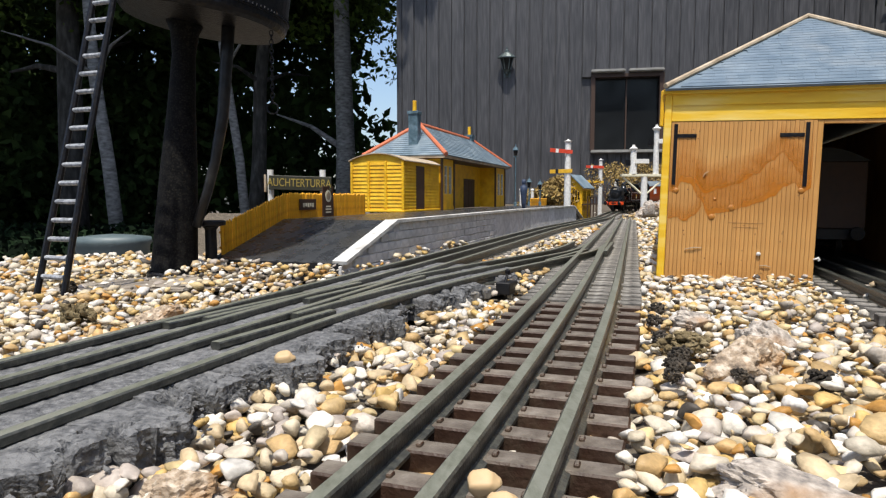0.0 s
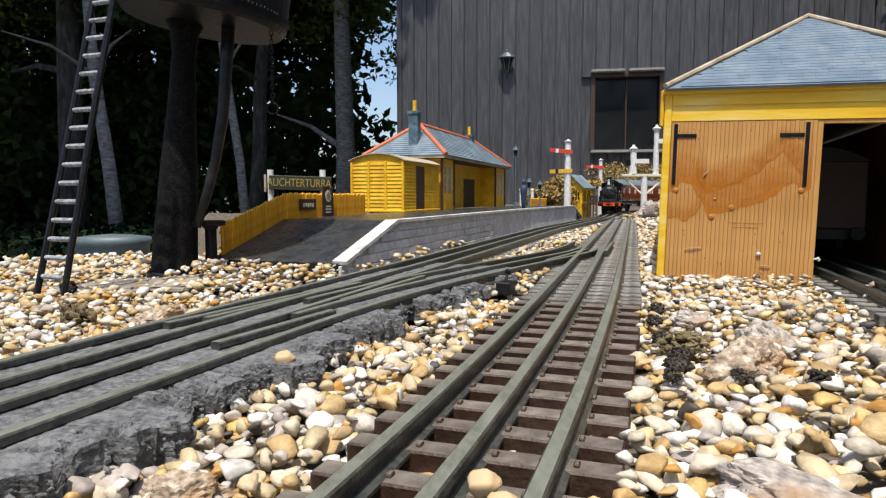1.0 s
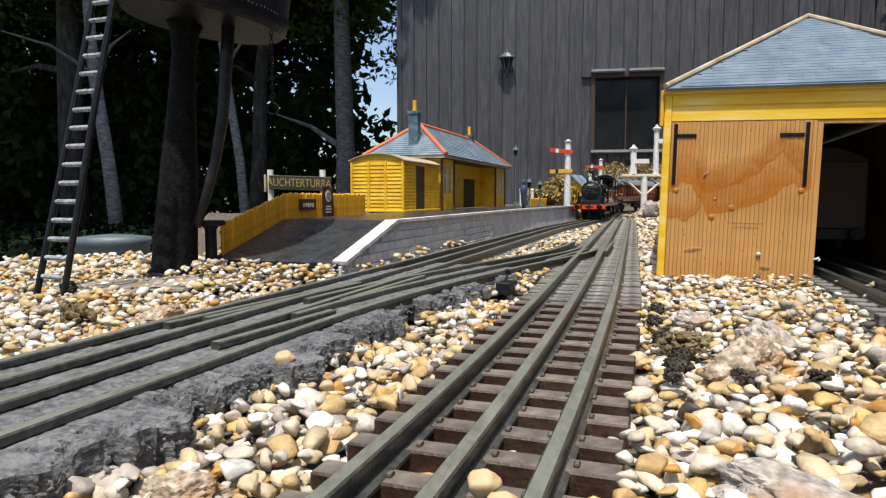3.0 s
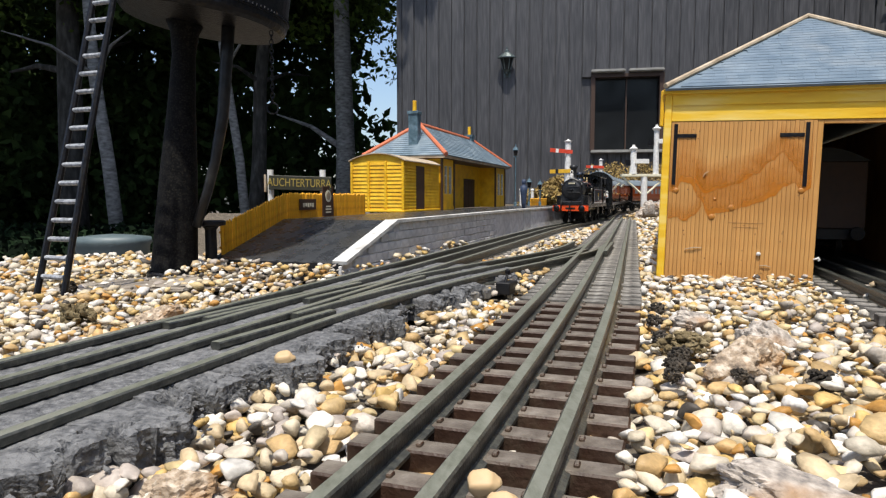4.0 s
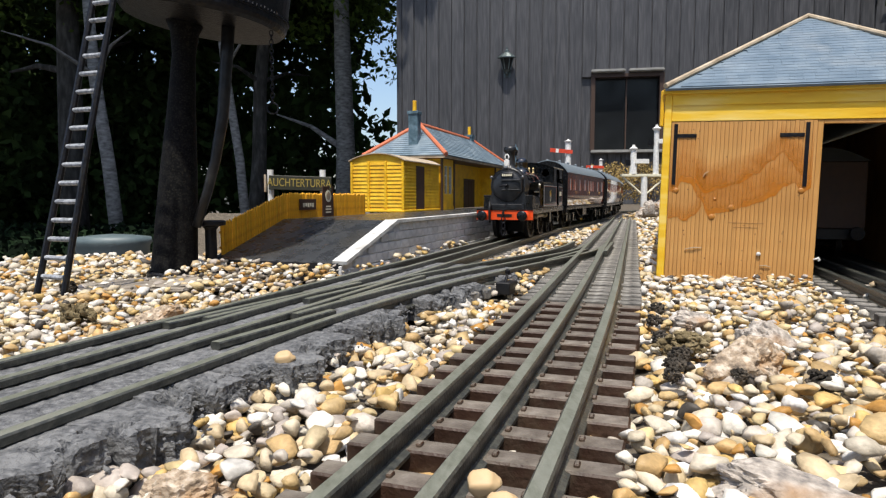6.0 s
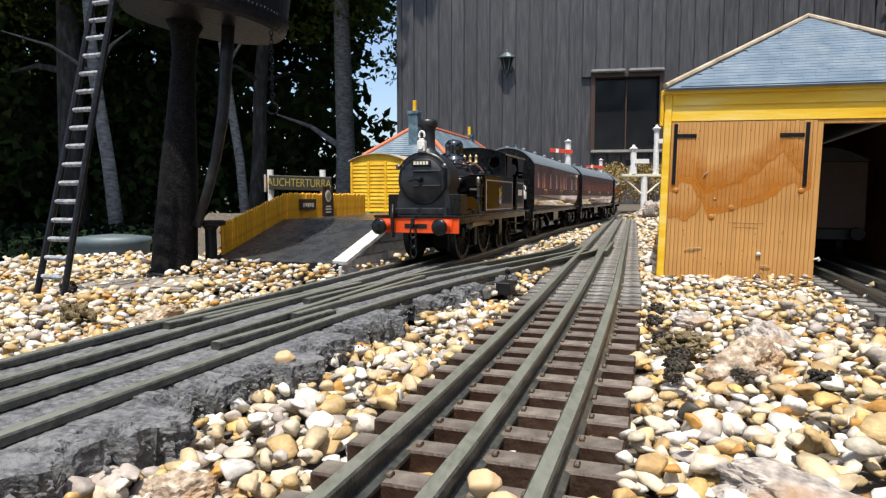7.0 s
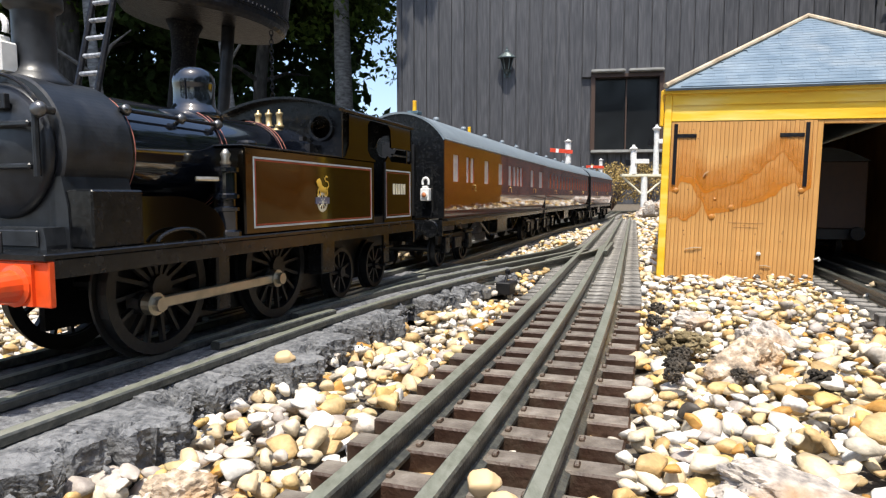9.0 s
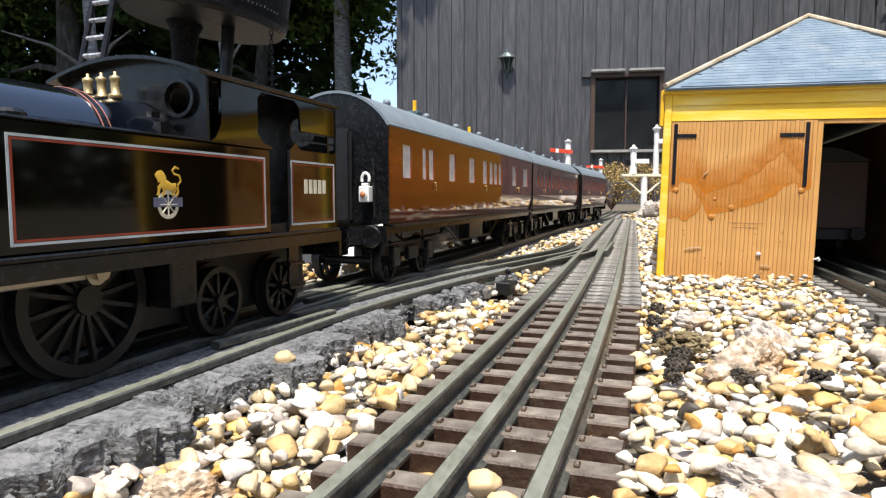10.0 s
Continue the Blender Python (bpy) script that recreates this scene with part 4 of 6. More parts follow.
def build_coach(kind, back, length, label):
    c = thing("passenger_coach", label, "model coach", group="coaches of the train")
    z0, ze, zt, h = 30.0, 76.5, 91.5, 27.6
    wins = [w for w in coach_windows(kind) if w[1] < length - 8]
    body = part("body", boxed(-h + 3.2, h - 3.2, 0.8, length - 0.8, z0, ze), BLACKMATT, c)
    for s in (-1, 1):
        # side sheet as strips above, below and between the windows
        bm = bmesh.new()
        x0, x1 = sorted((s * (h - 1.4), s * h))
        w0, w1 = 51.5, 67.5
        low = [(h, w0), (h - 0.1, 44), (h - 0.5, 38.5), (h - 1.2, 34), (h - 2.0, z0)]
        prism(bm, [(s * a, b) for a, b in low] + [(s * (h - 3), z0), (s * (h - 3), w0)], 0, length)
        box(bm, x0, x1, 0, length, w1, ze)
        e = 0
        for a, b in wins + [(length, length)]:
            box(bm, x0, x1, e, a, w0, w1)
            e = b
        side = part("side", bm, MAROON, c, "glossy maroon side panel")
        for k, (a, b) in enumerate(wins):
            x = s * (h - 1.0)
            part("window", boxed(min(x, x + s * 0.4), max(x, x + s * 0.4), a, b, w0, w1), BLIND if kind == 0 else COACHGLASS, side)
        part("solebar", boxed(*sorted((s * 23.5, s * 26)), 2, length - 2, 25, 30), SATIN, c)
        part("step_board", boxed(*sorted((s * 25, s * 28.6)), 4, length - 4, 28.2, 29.4), IRON, c)
        for k in range(3 if length > 300 else 2):
            y = 62 + k * (length - 124) / (2 if length > 300 else 1)
            part("door_handle", rod([(s * h, y, 50), (s * (h + 1.1), y, 50), (s * (h + 1.1), y, 46)], 0.35, 6), BRASS, side)
        tr = part("truss_rod", rod([(s * 20, length * 0.30, 25), (s * 20, length * 0.38, 14), (s * 20, length * 0.62, 14), (s * 20, length * 0.70, 25)], 0.9, 6), SATIN, c)
        for f in (0.38, 0.5, 0.62):
            part("queen_post", rod([(s * 20, length * f, 14), (s * 20, length * f, 25)], 0.9, 6), SATIN, tr)
    a2 = zt - ze
    rad = (h * h + a2 * a2) / (2 * a2)
    ang = math.degrees(math.asin((h + 0.8) / rad))
    part("roof", arc_sheet(bmesh.new(), rad, zt - rad, -ang, ang, -0.8, length + 0.8, 1.2, 22), ROOFGREY, c, "blue-grey curved roof")
    for k in range(int(length / 30)):
        y = 16 + 30 * k
        v = part("ventilator", turned([(2.2, zt - 0.8), (2.2, zt + 0.8), (1.5, zt + 2.0), (0.3, zt + 2.3)], "z", (0, y, 0), 10), ROOFGREY, c, smooth=True)
        v.location.x = (6.5 if k % 2 else -4) * MM
    pts = [(-h, z0), (h, z0), (h, ze)] + [(rad * math.sin(radians(ang * 0.95 * (1 - 2 * k / 12))), zt - 1.1 - rad + rad * math.cos(radians(ang * 0.95 * (1 - 2 * k / 12)))) for k in range(13)] + [(-h, ze)]
    for y in (0, length):
        e = part("end", prism(bmesh.new(), pts, y - 0.4, y + 0.9), SATIN, c, "black coach end")
        d = -1 if y == 0 else 1
        part("gangway", boxed(-10, 10, *sorted((y + d * 0.4, y + d * 3.5)), 30, 74, 1.5), BLACKMATT, e)
        part("headstock", boxed(-27, 27, *sorted((y, y + d * 1.6)), 20, 29), SATIN, c)
        for s in (-1, 1):
            part("buffer", turned([(3.2, y), (2.8, y + d * 2.6), (5.2, y + d * 2.9), (4.6, y + d * 3.6)], "y", (s * 19.85, 0, 24), 16), SATIN, c)
        part("end_step", rod([(21, y + d * 1, 33), (21, y + d * 1.6, 60)], 0.6, 6), SATIN, e)
    if kind == 0:
        lamp = part("tail_lamp", lamp_bm(), WHITE, c, "white lamp on the coach end")
        part("lens", turned([(1.5, -3.25), (1.1, -3.7), (0.3, -3.9)], "y", (0, 0, 3.4), 14), LENS, lamp, "amber lens", True)
        lamp.matrix_basis = mm(17.5, -3.2, 40)
    for f in (44, length - 44):
        for s in (-1, 1):
            fr = part("bogie_frame", boxed(s * 19.8 - 0.9, s * 19.8 + 0.9, f - 36, f + 36, 14, 20, 0.6), BLACKMATT, c)
            for w in (-24, 24):
                part("axle_box", boxed(s * 21.5 - 1.8, s * 21.5 + 1.8, f + w - 4, f + w + 4, 8, 18, 0.6), SATIN, fr)
                part("spring", boxed(s * 21.8 - 1, s * 21.8 + 1, f + w - 9, f + w + 9, 18.5, 20.4, 0.5), SATIN, fr)
            part("spring_plank", boxed(s * 21 - 1.4, s * 21 + 1.4, f - 7, f + 7, 10, 17, 0.5), IRON, fr)
        for w in (-24, 24):
            wheelset(c, f + w, 10.5, 8, name="axle")
    part("battery_box", boxed(12, 22, length * 0.44, length * 0.54, 14, 25, 0.5), SATIN, c)
    part("cylinder", turned([(5, length * 0.58), (5, length * 0.64)], "y", (8, 0, 18), 14), BLACKMATT, c)
    VEHICLES.append((c, back, length))


build_coach(0, 251, 338, "glossy maroon brake coach with pale windows, behind the locomotive")
build_coach(1, 599, 345, "glossy maroon coach with many grey windows, second in the train")
build_coach(1, 954, 250, "short glossy maroon coach at the tail of the train")


# ---- platform ----
EDGE, DEPTH, PZ = -38.0, 100.0, 25.0


def build_platform():
    pf = thing("platform", "raised station platform with grey stone face, white coping and dark surface", "platform", kind="structure")
    s0, sr, s1 = MAIN.by_y(455), MAIN.by_y(378), MAIN.by_y(1230)
    se = MAIN.by_y(1330)

    def strip(bm, a, b, l, r, za, zb, thick, n=1):
        for k in range(n):
            u, v = a + (b - a) * k / n, a + (b - a) * (k + 1) / n
            zu, zv = za + (zb - za) * k / n, za + (zb - za) * (k + 1) / n
            slab(bm, [MAIN.at(u, l, zu), MAIN.at(u, r, zu), MAIN.at(v, r, zv), MAIN.at(v, l, zv)], thick)
        return bm

    part("surface", strip(bmesh.new(), s0, s1, EDGE - DEPTH, EDGE - 5, PZ, PZ, 30, 16), TARMAC, pf)
    part("ramp", strip(bmesh.new(), sr, s0, EDGE - DEPTH, EDGE - 5, 1.0, PZ, 12), TARMAC, pf, "dark worn ramp down to the gravel")
    part("ramp", strip(bmesh.new(), s1, se, EDGE - DEPTH, EDGE - 5, PZ, -2, 12), TARMAC, pf)
    part("coping", strip(bmesh.new(), sr, s0, EDGE - 9, EDGE + 1, 2.6, PZ + 0.6, 2.4), COPING, pf)
    part("coping", strip(bmesh.new(), s1, se, EDGE - 6, EDGE + 1, PZ + 0.6, -1.6, 2.4), COPING, pf)
    s = s0
    while s < s1:
        e = min(s + 46, s1)
        part("coping", strip(bmesh.new(), s, e - 0.4, EDGE - 6, EDGE + 1, PZ + 0.6, PZ + 0.6, 2.4), COPING, pf)
        s = e
    wall = part("wall", strip(bmesh.new(), s0, s1, EDGE - 5, EDGE - 2.2, PZ - 1.9, PZ - 1.9, 36, 16), STONE, pf)
    # stones of the face: rough ashlar on the near stretch, smooth slabs beyond
    rnd = random.Random(8)
    mid = MAIN.by_y(736)
    rows = 5
    for r in range(rows):
        z0 = -9 + r * 6.5
        s = sr + (r % 2) * 6 - 4
        while s < mid:
            ln = rnd.uniform(9, 17)
            lim = 2 + (s - sr) / (s0 - sr) * (PZ - 3)
            top = min(z0 + 6.2, PZ - 2.0)
            if min(lim, PZ) > top + 0.5 and s > sr:
                bm = bmesh.new()
                box(bm, -ln / 2 + 0.25, ln / 2 - 0.25, -1.4, 1.1 + rnd.uniform(-0.3, 0.5), 0, top - z0 - 0.2, 0.5)
                ob = part("stone", bm, STONE, wall)
                x, y, _ = MAIN.at(s + ln / 2, EDGE - 2.0)
                ob.matrix_basis = mm(x, y, z0, 0, 0, 90 - MAIN.heading(s)) @ pose(0, 0, 0, 0, 0, 180)
            s += ln
    s = mid
    while s < s1 - 10:
        ob = part("slab", boxed(-19.6, 19.6, -1.4, 1.0, -8, PZ - 2, 0.4), STONE, wall)
        x, y, _ = MAIN.at(s + 20, EDGE - 2.0)
        ob.matrix_basis = mm(x, y, 0, 0, 0, 90 - MAIN.heading(s)) @ pose(0, 0, 0, 0, 0, 180)
        s += 40
    bm = prism(bmesh.new(), [(0, -12), (s0 - sr, -12), (s0 - sr, PZ - 2), (0, -1.0)], -1, 1)
    ob = part("ramp_wall", bm, STONE, pf)
    x, y, _ = MAIN.at(sr, EDGE - 3.6)
    ob.matrix_basis = mm(x, y, 0, 0, 0, 90 - MAIN.heading(sr))
    return s0, sr


S_TOP, S_FOOT = build_platform()


def paling_bm(h):
    return prism(bmesh.new(), [(-1.15, 0), (1.15, 0), (1.15, h - 1.5), (0, h), (-1.15, h - 1.5)], -0.5, 0.5)


def build_fence(a, b, side, za, zb, h, label):
    f = thing("picket_fence", label, "fence", group="platform fences")
    n = int(abs(b - a) / 2.75)
    me = bpy.data.meshes.new("picket")
    bm = paling_bm(h)
    bm.to_mesh(me)
    bm.free()
    me.materials.append(AMBER)
    for k in range(n):
        s = a + (b - a) * (k + 0.5) / n
        x, y, _ = MAIN.at(s, side)
        ob = new("picket", me)
        ob.parent = f
        ob.matrix_basis = mm(x, y, za + (zb - za) * (k + 0.5) / n + random.uniform(-0.5, 0.4), 0, random.uniform(-1.5, 1.5), 90 - MAIN.heading(s))
    for d in (0.25, 0.72):
        part("fence_rail", rod([MAIN.at(a, side - 0.8, za + h * d), MAIN.at(b, side - 0.8, zb + h * d)], 0.9, 6), AMBER, f)


BACK = EDGE - DEPTH + 4
build_fence(S_FOOT + 6, S_TOP + 4, BACK, 2.5, PZ - 1, 22, "amber-painted picket fence climbing beside the platform ramp")
build_fence(S_TOP + 5, S_TOP + 145, BACK, PZ - 0.5, PZ - 0.5, 21, "amber-painted picket fence along the back of the platform")
build_fence(MAIN.by_y(1190), MAIN.by_y(1320), BACK + 20, PZ - 0.5, PZ - 0.5, 15, "amber-painted picket fence beyond the station building")


def build_posters():
    x, y, _ = MAIN.at(S_TOP + 34, BACK + 1.6)
    turn = 90 - MAIN.heading(S_TOP) + 180
    a = thing("enamel_sign", "small dark brown enamel sign with pale lettering on the fence", "sign", mm(x, y, PZ + 7, 0, 0, turn))
    part("plate", boxed(-13, 13, -0.5, 0.5, -0.5, 8.5, 0.2), DARKBROWN, a)
    bm = bmesh.new()
    for k in range(5):
        box(bm, -8.5 + k * 3.6, -6 + k * 3.6, 0.5, 0.65, 1.8 + (k % 2) * 0.6, 5.2)
    part("lettering", bm, PALE, a)
    x, y, _ = MAIN.at(S_TOP + 67, BACK + 2.0)
    b = thing("poster", "tall dark brown poster with a pale oval on the fence", "poster", mm(x, y, PZ + 0.5, 0, 0, turn))
    part("plate", boxed(-9.5, 9.5, -0.5, 0.5, 0, 26, 0.2), DARKBROWN, b)
    part("oval", turned([(5.2, 0.5), (5.2, 0.7)], "y", (0, 0, 17.5), 20), PALE, b)
    part("inner_oval", turned([(3.4, 0.7), (3.4, 0.85)], "y", (0, 0, 17.5), 20), WOODTRIM, b)
    bm = bmesh.new()
    for z, w in ((8.4, 4), (6, 5), (3.4, 4.6)):
        box(bm, -w, w, 0.5, 0.65, z - 0.6, z + 0.6)
    part("lettering", bm, PALE, b)
    # running-in board
    x, y, _ = MAIN.at(S_TOP + 56, BACK - 40)
    x += 15.5
    c = thing("station_name_board", "dark station name board with yellow lettering between two white posts", "sign", mm(x, y, 0, 0, 0, 6))
    for d in (-22.6, 22.6):
        po = part("post", rod([(d, 0, -8), (d, 0, 66)], 2.7, 12), WHITE, c)
    bd = part("board", boxed(-25, 29, -4.6, -3.0, 48, 60.5, 0.4, m=pose(0, 0, 0, 0, 1.6, 0)), material("green black board", [(0.02, 0.022, 0.015), (0.05, 0.05, 0.03)], 0.6, scale=150), c)
    cu = bpy.data.curves.new("lettering", "FONT")
    cu.body, cu.size, cu.align_x, cu.align_y, cu.extrude = "AUCHTERTURRA", 8.6 * MM, "CENTER", "CENTER", 0.15 * MM
    cu.materials.append(material("aged yellow letters", [(0.30, 0.22, 0.04), (0.42, 0.33, 0.08)], 0.6, scale=200))
    t = new("lettering", cu)
    t.parent = bd
    t.matrix_basis = mm(2.8, -4.8, 54.2, 90, 1.6, 0) @ Matrix.Diagonal((0.83, 1.15, 1, 1))
    part("end_plate", boxed(-27.4, -25.6, -5.4, -2.4, 46.5, 61.5, 0.3), WOODTRIM, c)


build_posters()


def planks(owner, x0, x1, z0, z1, y, n, mat, gaps=(), flip=False):
    """Horizontal boards on a wall in the x-z plane of owner, facing -y."""
    h = (z1 - z0) / n
    for k in range(n):
        z = z0 + k * h
        runs = [(x0, x1)]
        for ga, gb, gz0, gz1 in gaps:
            if z + h * 0.5 > gz0 and z + h * 0.5 < gz1:
                runs = [q for a, b in runs for q in ((a, min(b, ga)), (max(a, gb), b)) if q[1] - q[0] > 0.5]
        for a, b in runs:
            bm = prism(bmesh.new(), [(y, z + 0.05), (y - 1.5, z + 0.05), (y - 0.7, z + h - 0.35), (y, z + h - 0.35)], a, b, "x")
            part("plank", bm, mat, owner)


YELLOWBOARD = material("sun-faded yellow boards", [(0.66, 0.34, 0.006), (0.79, 0.46, 0.010), (0.85, 0.55, 0.03)], 0.55, scale=90, bump=0.25, bscale=400, objrand=0.08)


def wall_plate(name, owner, outline, y0, y1, holes, mat):
    """A wall in the x-z plane with rectangular holes (x0, x1, z0, z1), built from blocks round them."""
    xs = sorted({outline[0], outline[1], *[h[0] for h in holes], *[h[1] for h in holes]})
    zs = sorted({outline[2], outline[3], *[h[2] for h in holes], *[h[3] for h in holes]})
    bm = bmesh.new()
    for a, b in zip(xs, xs[1:]):
        for c, d in zip(zs, zs[1:]):
            mx, mz = (a + b) / 2, (c + d) / 2
            if not any(h[0] < mx < h[1] and h[2] < mz < h[3] for h in holes):
                box(bm, a, b, y0, y1, c, d)
    bmesh.ops.remove_doubles(bm, verts=bm.verts, dist=1e-6)
    return part(name, bm, mat, owner)


def sash(owner, x, z0, z1, w, y, m=None):
    """A tall window with white frame and bars."""
    win = part("window", boxed(x - w / 2, x + w / 2, y + 1.2, y + 1.6, z0, z1), DARKGLASS, owner)
    bm = bmesh.new()
    for a in ((x - w / 2 - 0.6, x - w / 2 + 0.5, z0 - 0.6, z1 + 0.6), (x + w / 2 - 0.5, x + w / 2 + 0.6, z0 - 0.6, z1 + 0.6), (x - w / 2, x + w / 2, z0 - 0.6, z0 + 0.5), (x - w / 2, x + w / 2, z1 - 0.5, z1 + 0.6)):
        box(bm, a[0], a[1], y - 0.4, y + 0.8, a[2], a[3])
    part("window_frame", bm, WHITE, win)
    bm = bmesh.new()
    for f in (0.33, 0.66):
        box(bm, x - w / 2, x + w / 2, y, y + 0.7, z0 + (z1 - z0) * f - 0.3, z0 + (z1 - z0) * f + 0.3)
    box(bm, x - 0.25, x + 0.25, y, y + 0.7, z0, z1)
    part("glazing_bar", bm, WHITE, win)


def build_station():
    # local x runs along the platform away from the ramp, y towards the back; the wall that faces the line looks to -y
    h = MAIN.heading(MAIN.by_y(800))
    base = mm(-43, 712, PZ, 0, 0, 90 - h)
    van = thing("lamp_hut", "yellow planked van body used as a hut with brown door", "hut", base)
    W, L, H = 66, 118, 57
    core = part("body", boxed(1.6, L, 1.6, W - 1.6, 0, H), YELLOWBOARD, van)
    planks(van, 0, L, 1.5, H, 1.6, 15, YELLOWBOARD, [(37, 66, 0, H - 2)])
    part("door", boxed(38, 65, 0.4, 1.4, 2, H - 3, 0.3), DARKBROWN, van, "dark brown plank door")
    end = part("end_wall", boxed(0.6, 1.6, 0, W, 0, H), YELLOWBOARD, van)
    hh = (H - 1.5) / 13
    for k in range(13):
        z = 1.5 + k * hh
        bm = prism(bmesh.new(), [(0.6, z), (-0.9, z), (-0.1, z + hh - 0.3), (0.6, z + hh - 0.3)], 0.5, W - 0.5)
        part("plank", bm, YELLOWBOARD, end)
    for y in (1.5, W * 0.34, W * 0.66, W - 1.5):
        part("corner_post", boxed(-2.0, 1, y - 1.5, y + 1.5, 0, H, 0.3), YELLOWBOARD, van)
    part("sill", boxed(-2.4, L, -0.8, W + 0.8, 0, 2.4, 0.4), YELLOWBOARD, van)
    prof = [(-2 + (W + 4) * k / 12, H + 8.5 * math.sin(math.pi * k / 12) ** 0.8) for k in range(13)]
    part("gable", prism(bmesh.new(), [(y, z) for y, z in prof] + [(W, H - 0.5), (0, H - 0.5)], -0.2, 1.2, "x"), YELLOWBOARD, van)
    part("roof", prism(bmesh.new(), [(y, z + 1.1) for y, z in prof] + [(y, z) for y, z in prof[::-1]], -3, L, "x"), WOODTRIM, van)
    # main building
    st = thing("station_building", "yellow station building with slate roof and red ridge tiles", "station building", base @ mm(L + 9, 0, 0))
    W, L, H = 100, 352, 67
    bay = 52
    wl = [(12, 24, 21, 58), (30, 42, 21, 58)]
    wr = [(L - 52, L - 36, 20, 57), (L - 28, L - 12, 20, 57)]
    f1 = wall_plate("wall", st, (0, bay, 0, H), 0, 3, [(x0, x1, a, b) for x0, x1, a, b in wl], YELLOW)
    for x0, x1, a, b in wl:
        sash(f1, (x0 + x1) / 2, a, b, x1 - x0, 0.8)
    f2 = wall_plate("wall", st, (L - 70, L, 0, H), 0, 3, wr, YELLOW)
    for x0, x1, a, b in wr:
        sash(f2, (x0 + x1) / 2, a, b, x1 - x0, 0.8)
    rec = 26
    f3 = wall_plate("wall", st, (bay, L - 70, 0, H), rec, rec + 3, [(70, 96, 22, 56)], YELLOW)
    sash(f3, 83, 22, 56, 26, rec + 0.8)
    d = part("door", boxed(L - 170, L - 110, rec - 1, rec, 0, 46, 0.3), DARKBROWN, st, "dark brown double door")
    for x in (L - 155, L - 140, L - 125):
        part("door_board", boxed(x - 6, x + 6, rec - 1.5, rec - 1, 2, 44, 0.2), DARKBROWN, d)
    part("wall", boxed(0, 3, 3, W, 0, H), YELLOW, st)
    part("wall", boxed(L - 3, L, 3, W, 0, H), YELLOW, st)
    part("wall", boxed(3, L - 3, W - 3, W, 0, H), YELLOW, st)
    part("wall", boxed(bay - 3, bay, 3, rec, 0, H), YELLOW, st)
    part("wall", boxed(L - 70, L - 67, 3, rec, 0, H), YELLOW, st)
    for x in (0.5, bay - 1, L - 69, L - 1):
        part("pilaster", boxed(x - 2.2, x + 2.2, -1.6, 1, 0, H, 0.3), DARKBROWN, st)
    part("plinth", boxed(-1, bay, -1, 0, 0, 5), YELLOW, st)
    part("eaves_board", boxed(-6, L + 6, -7, -5.6, H + 0.5, H + 5), WOODTRIM, st)
    part("eaves_board", boxed(-7.4, -6, -7, W + 7, H + 0.5, H + 5), WOODTRIM, st)
    part("ceiling", boxed(-5.5, L + 5.5, -5.5, W + 6, H, H + 1.2), DARKBROWN, st)
    E0, E1, F0, F1, ze, zr = -8, L + 8, -9, W + 9, H + 4, 117
    r0, r1, ym = E0 + 58, E1 - 58, (F0 + F1) / 2
    roof = part("roof", slab(slab(slab(slab(bmesh.new(), [(E0, F0, ze), (E1, F0, ze), (r1, ym, zr), (r0, ym, zr)], 1.2), [(E1, F1, ze), (E0, F1, ze), (r0, ym, zr), (r1, ym, zr)], 1.2),
                              [(E0, F1, ze), (E0, F0, ze), (r0, ym, zr)], 1.2), [(E1, F0, ze), (E1, F1, ze), (r1, ym, zr)], 1.2), SLATE, st, "blue-grey slate roof")
    # slate courses on the two slopes that show
    n = 16
    for k in range(n):
        a, b = k / n, (k + 1) / n
        def on(e, f, t):
            return tuple(e[i] + (f[i] - e[i]) * t for i in range(3))
        for pl, pr, ql, qr in (((E0, F0, ze), (E1, F0, ze), (r0, ym, zr), (r1, ym, zr)), ((E0, F1, ze), (E0, F0, ze), (r0, ym, zr), (r0, ym, zr))):
            q = [Vector(on(pl, ql, a)), Vector(on(pr, qr, a)), Vector(on(pr, qr, b)), Vector(on(pl, ql, b))]
            nrm = (q[1] - q[0]).cross(q[3] - q[0]).normalized()
            q = [q[0] + nrm * 0.9, q[1] + nrm * 0.9, q[2] + nrm * 0.3, q[3] + nrm * 0.3]
            if (q[2] - q[3]).length < 0.5:
                q = q[:3]
            part("slate_course", slab(bmesh.new(), q, 0.5), SLATE, roof)
    for a, b in (((E0, F0, ze), (r0, ym, zr)), ((E0, F1, ze), (r0, ym, zr)), ((r0, ym, zr), (r1, ym, zr)), ((E1, F0, ze), (r1, ym, zr)), ((E1, F1, ze), (r1, ym, zr))):
        part("ridge_tile", rod([(a[0], a[1], a[2] + 1), (b[0], b[1], b[2] + 1)], 3.0, 8), RIDGE, roof)

    def chimney(x, y, z0, z1, w, pots):
        c = part("chimney_stack", boxed(x - w, x + w, y - w, y + w, z0, z1, 0.5), BLUESTONE, st, "blue-grey stone chimney with yellow pots")
        part("chimney_cap", boxed(x - w - 1.2, x + w + 1.2, y - w - 1.2, y + w + 1.2, z1 - 4, z1, 0.4), BLUESTONE, c)
        part("flashing", boxed(x - w - 2.5, x + w + 2.5, y - w - 2.5, y + w + 2.5, z0, z0 + 6, 2), SLATE, c)
        for dx in pots:
            part("chimney_pot", turned([(2.8, z1), (2.6, z1 + 12), (3.0, z1 + 13), (2.2, z1 + 14)], "z", (x + dx, y, 0), 14), YELLOW, c)

    chimney(17, 44, 78, 131, 6.5, (0,))
    chimney(74, 62, 105, 118, 5, (0,))
    chimney(r1 - 8, ym, 108, 125, 6.5, (0,))


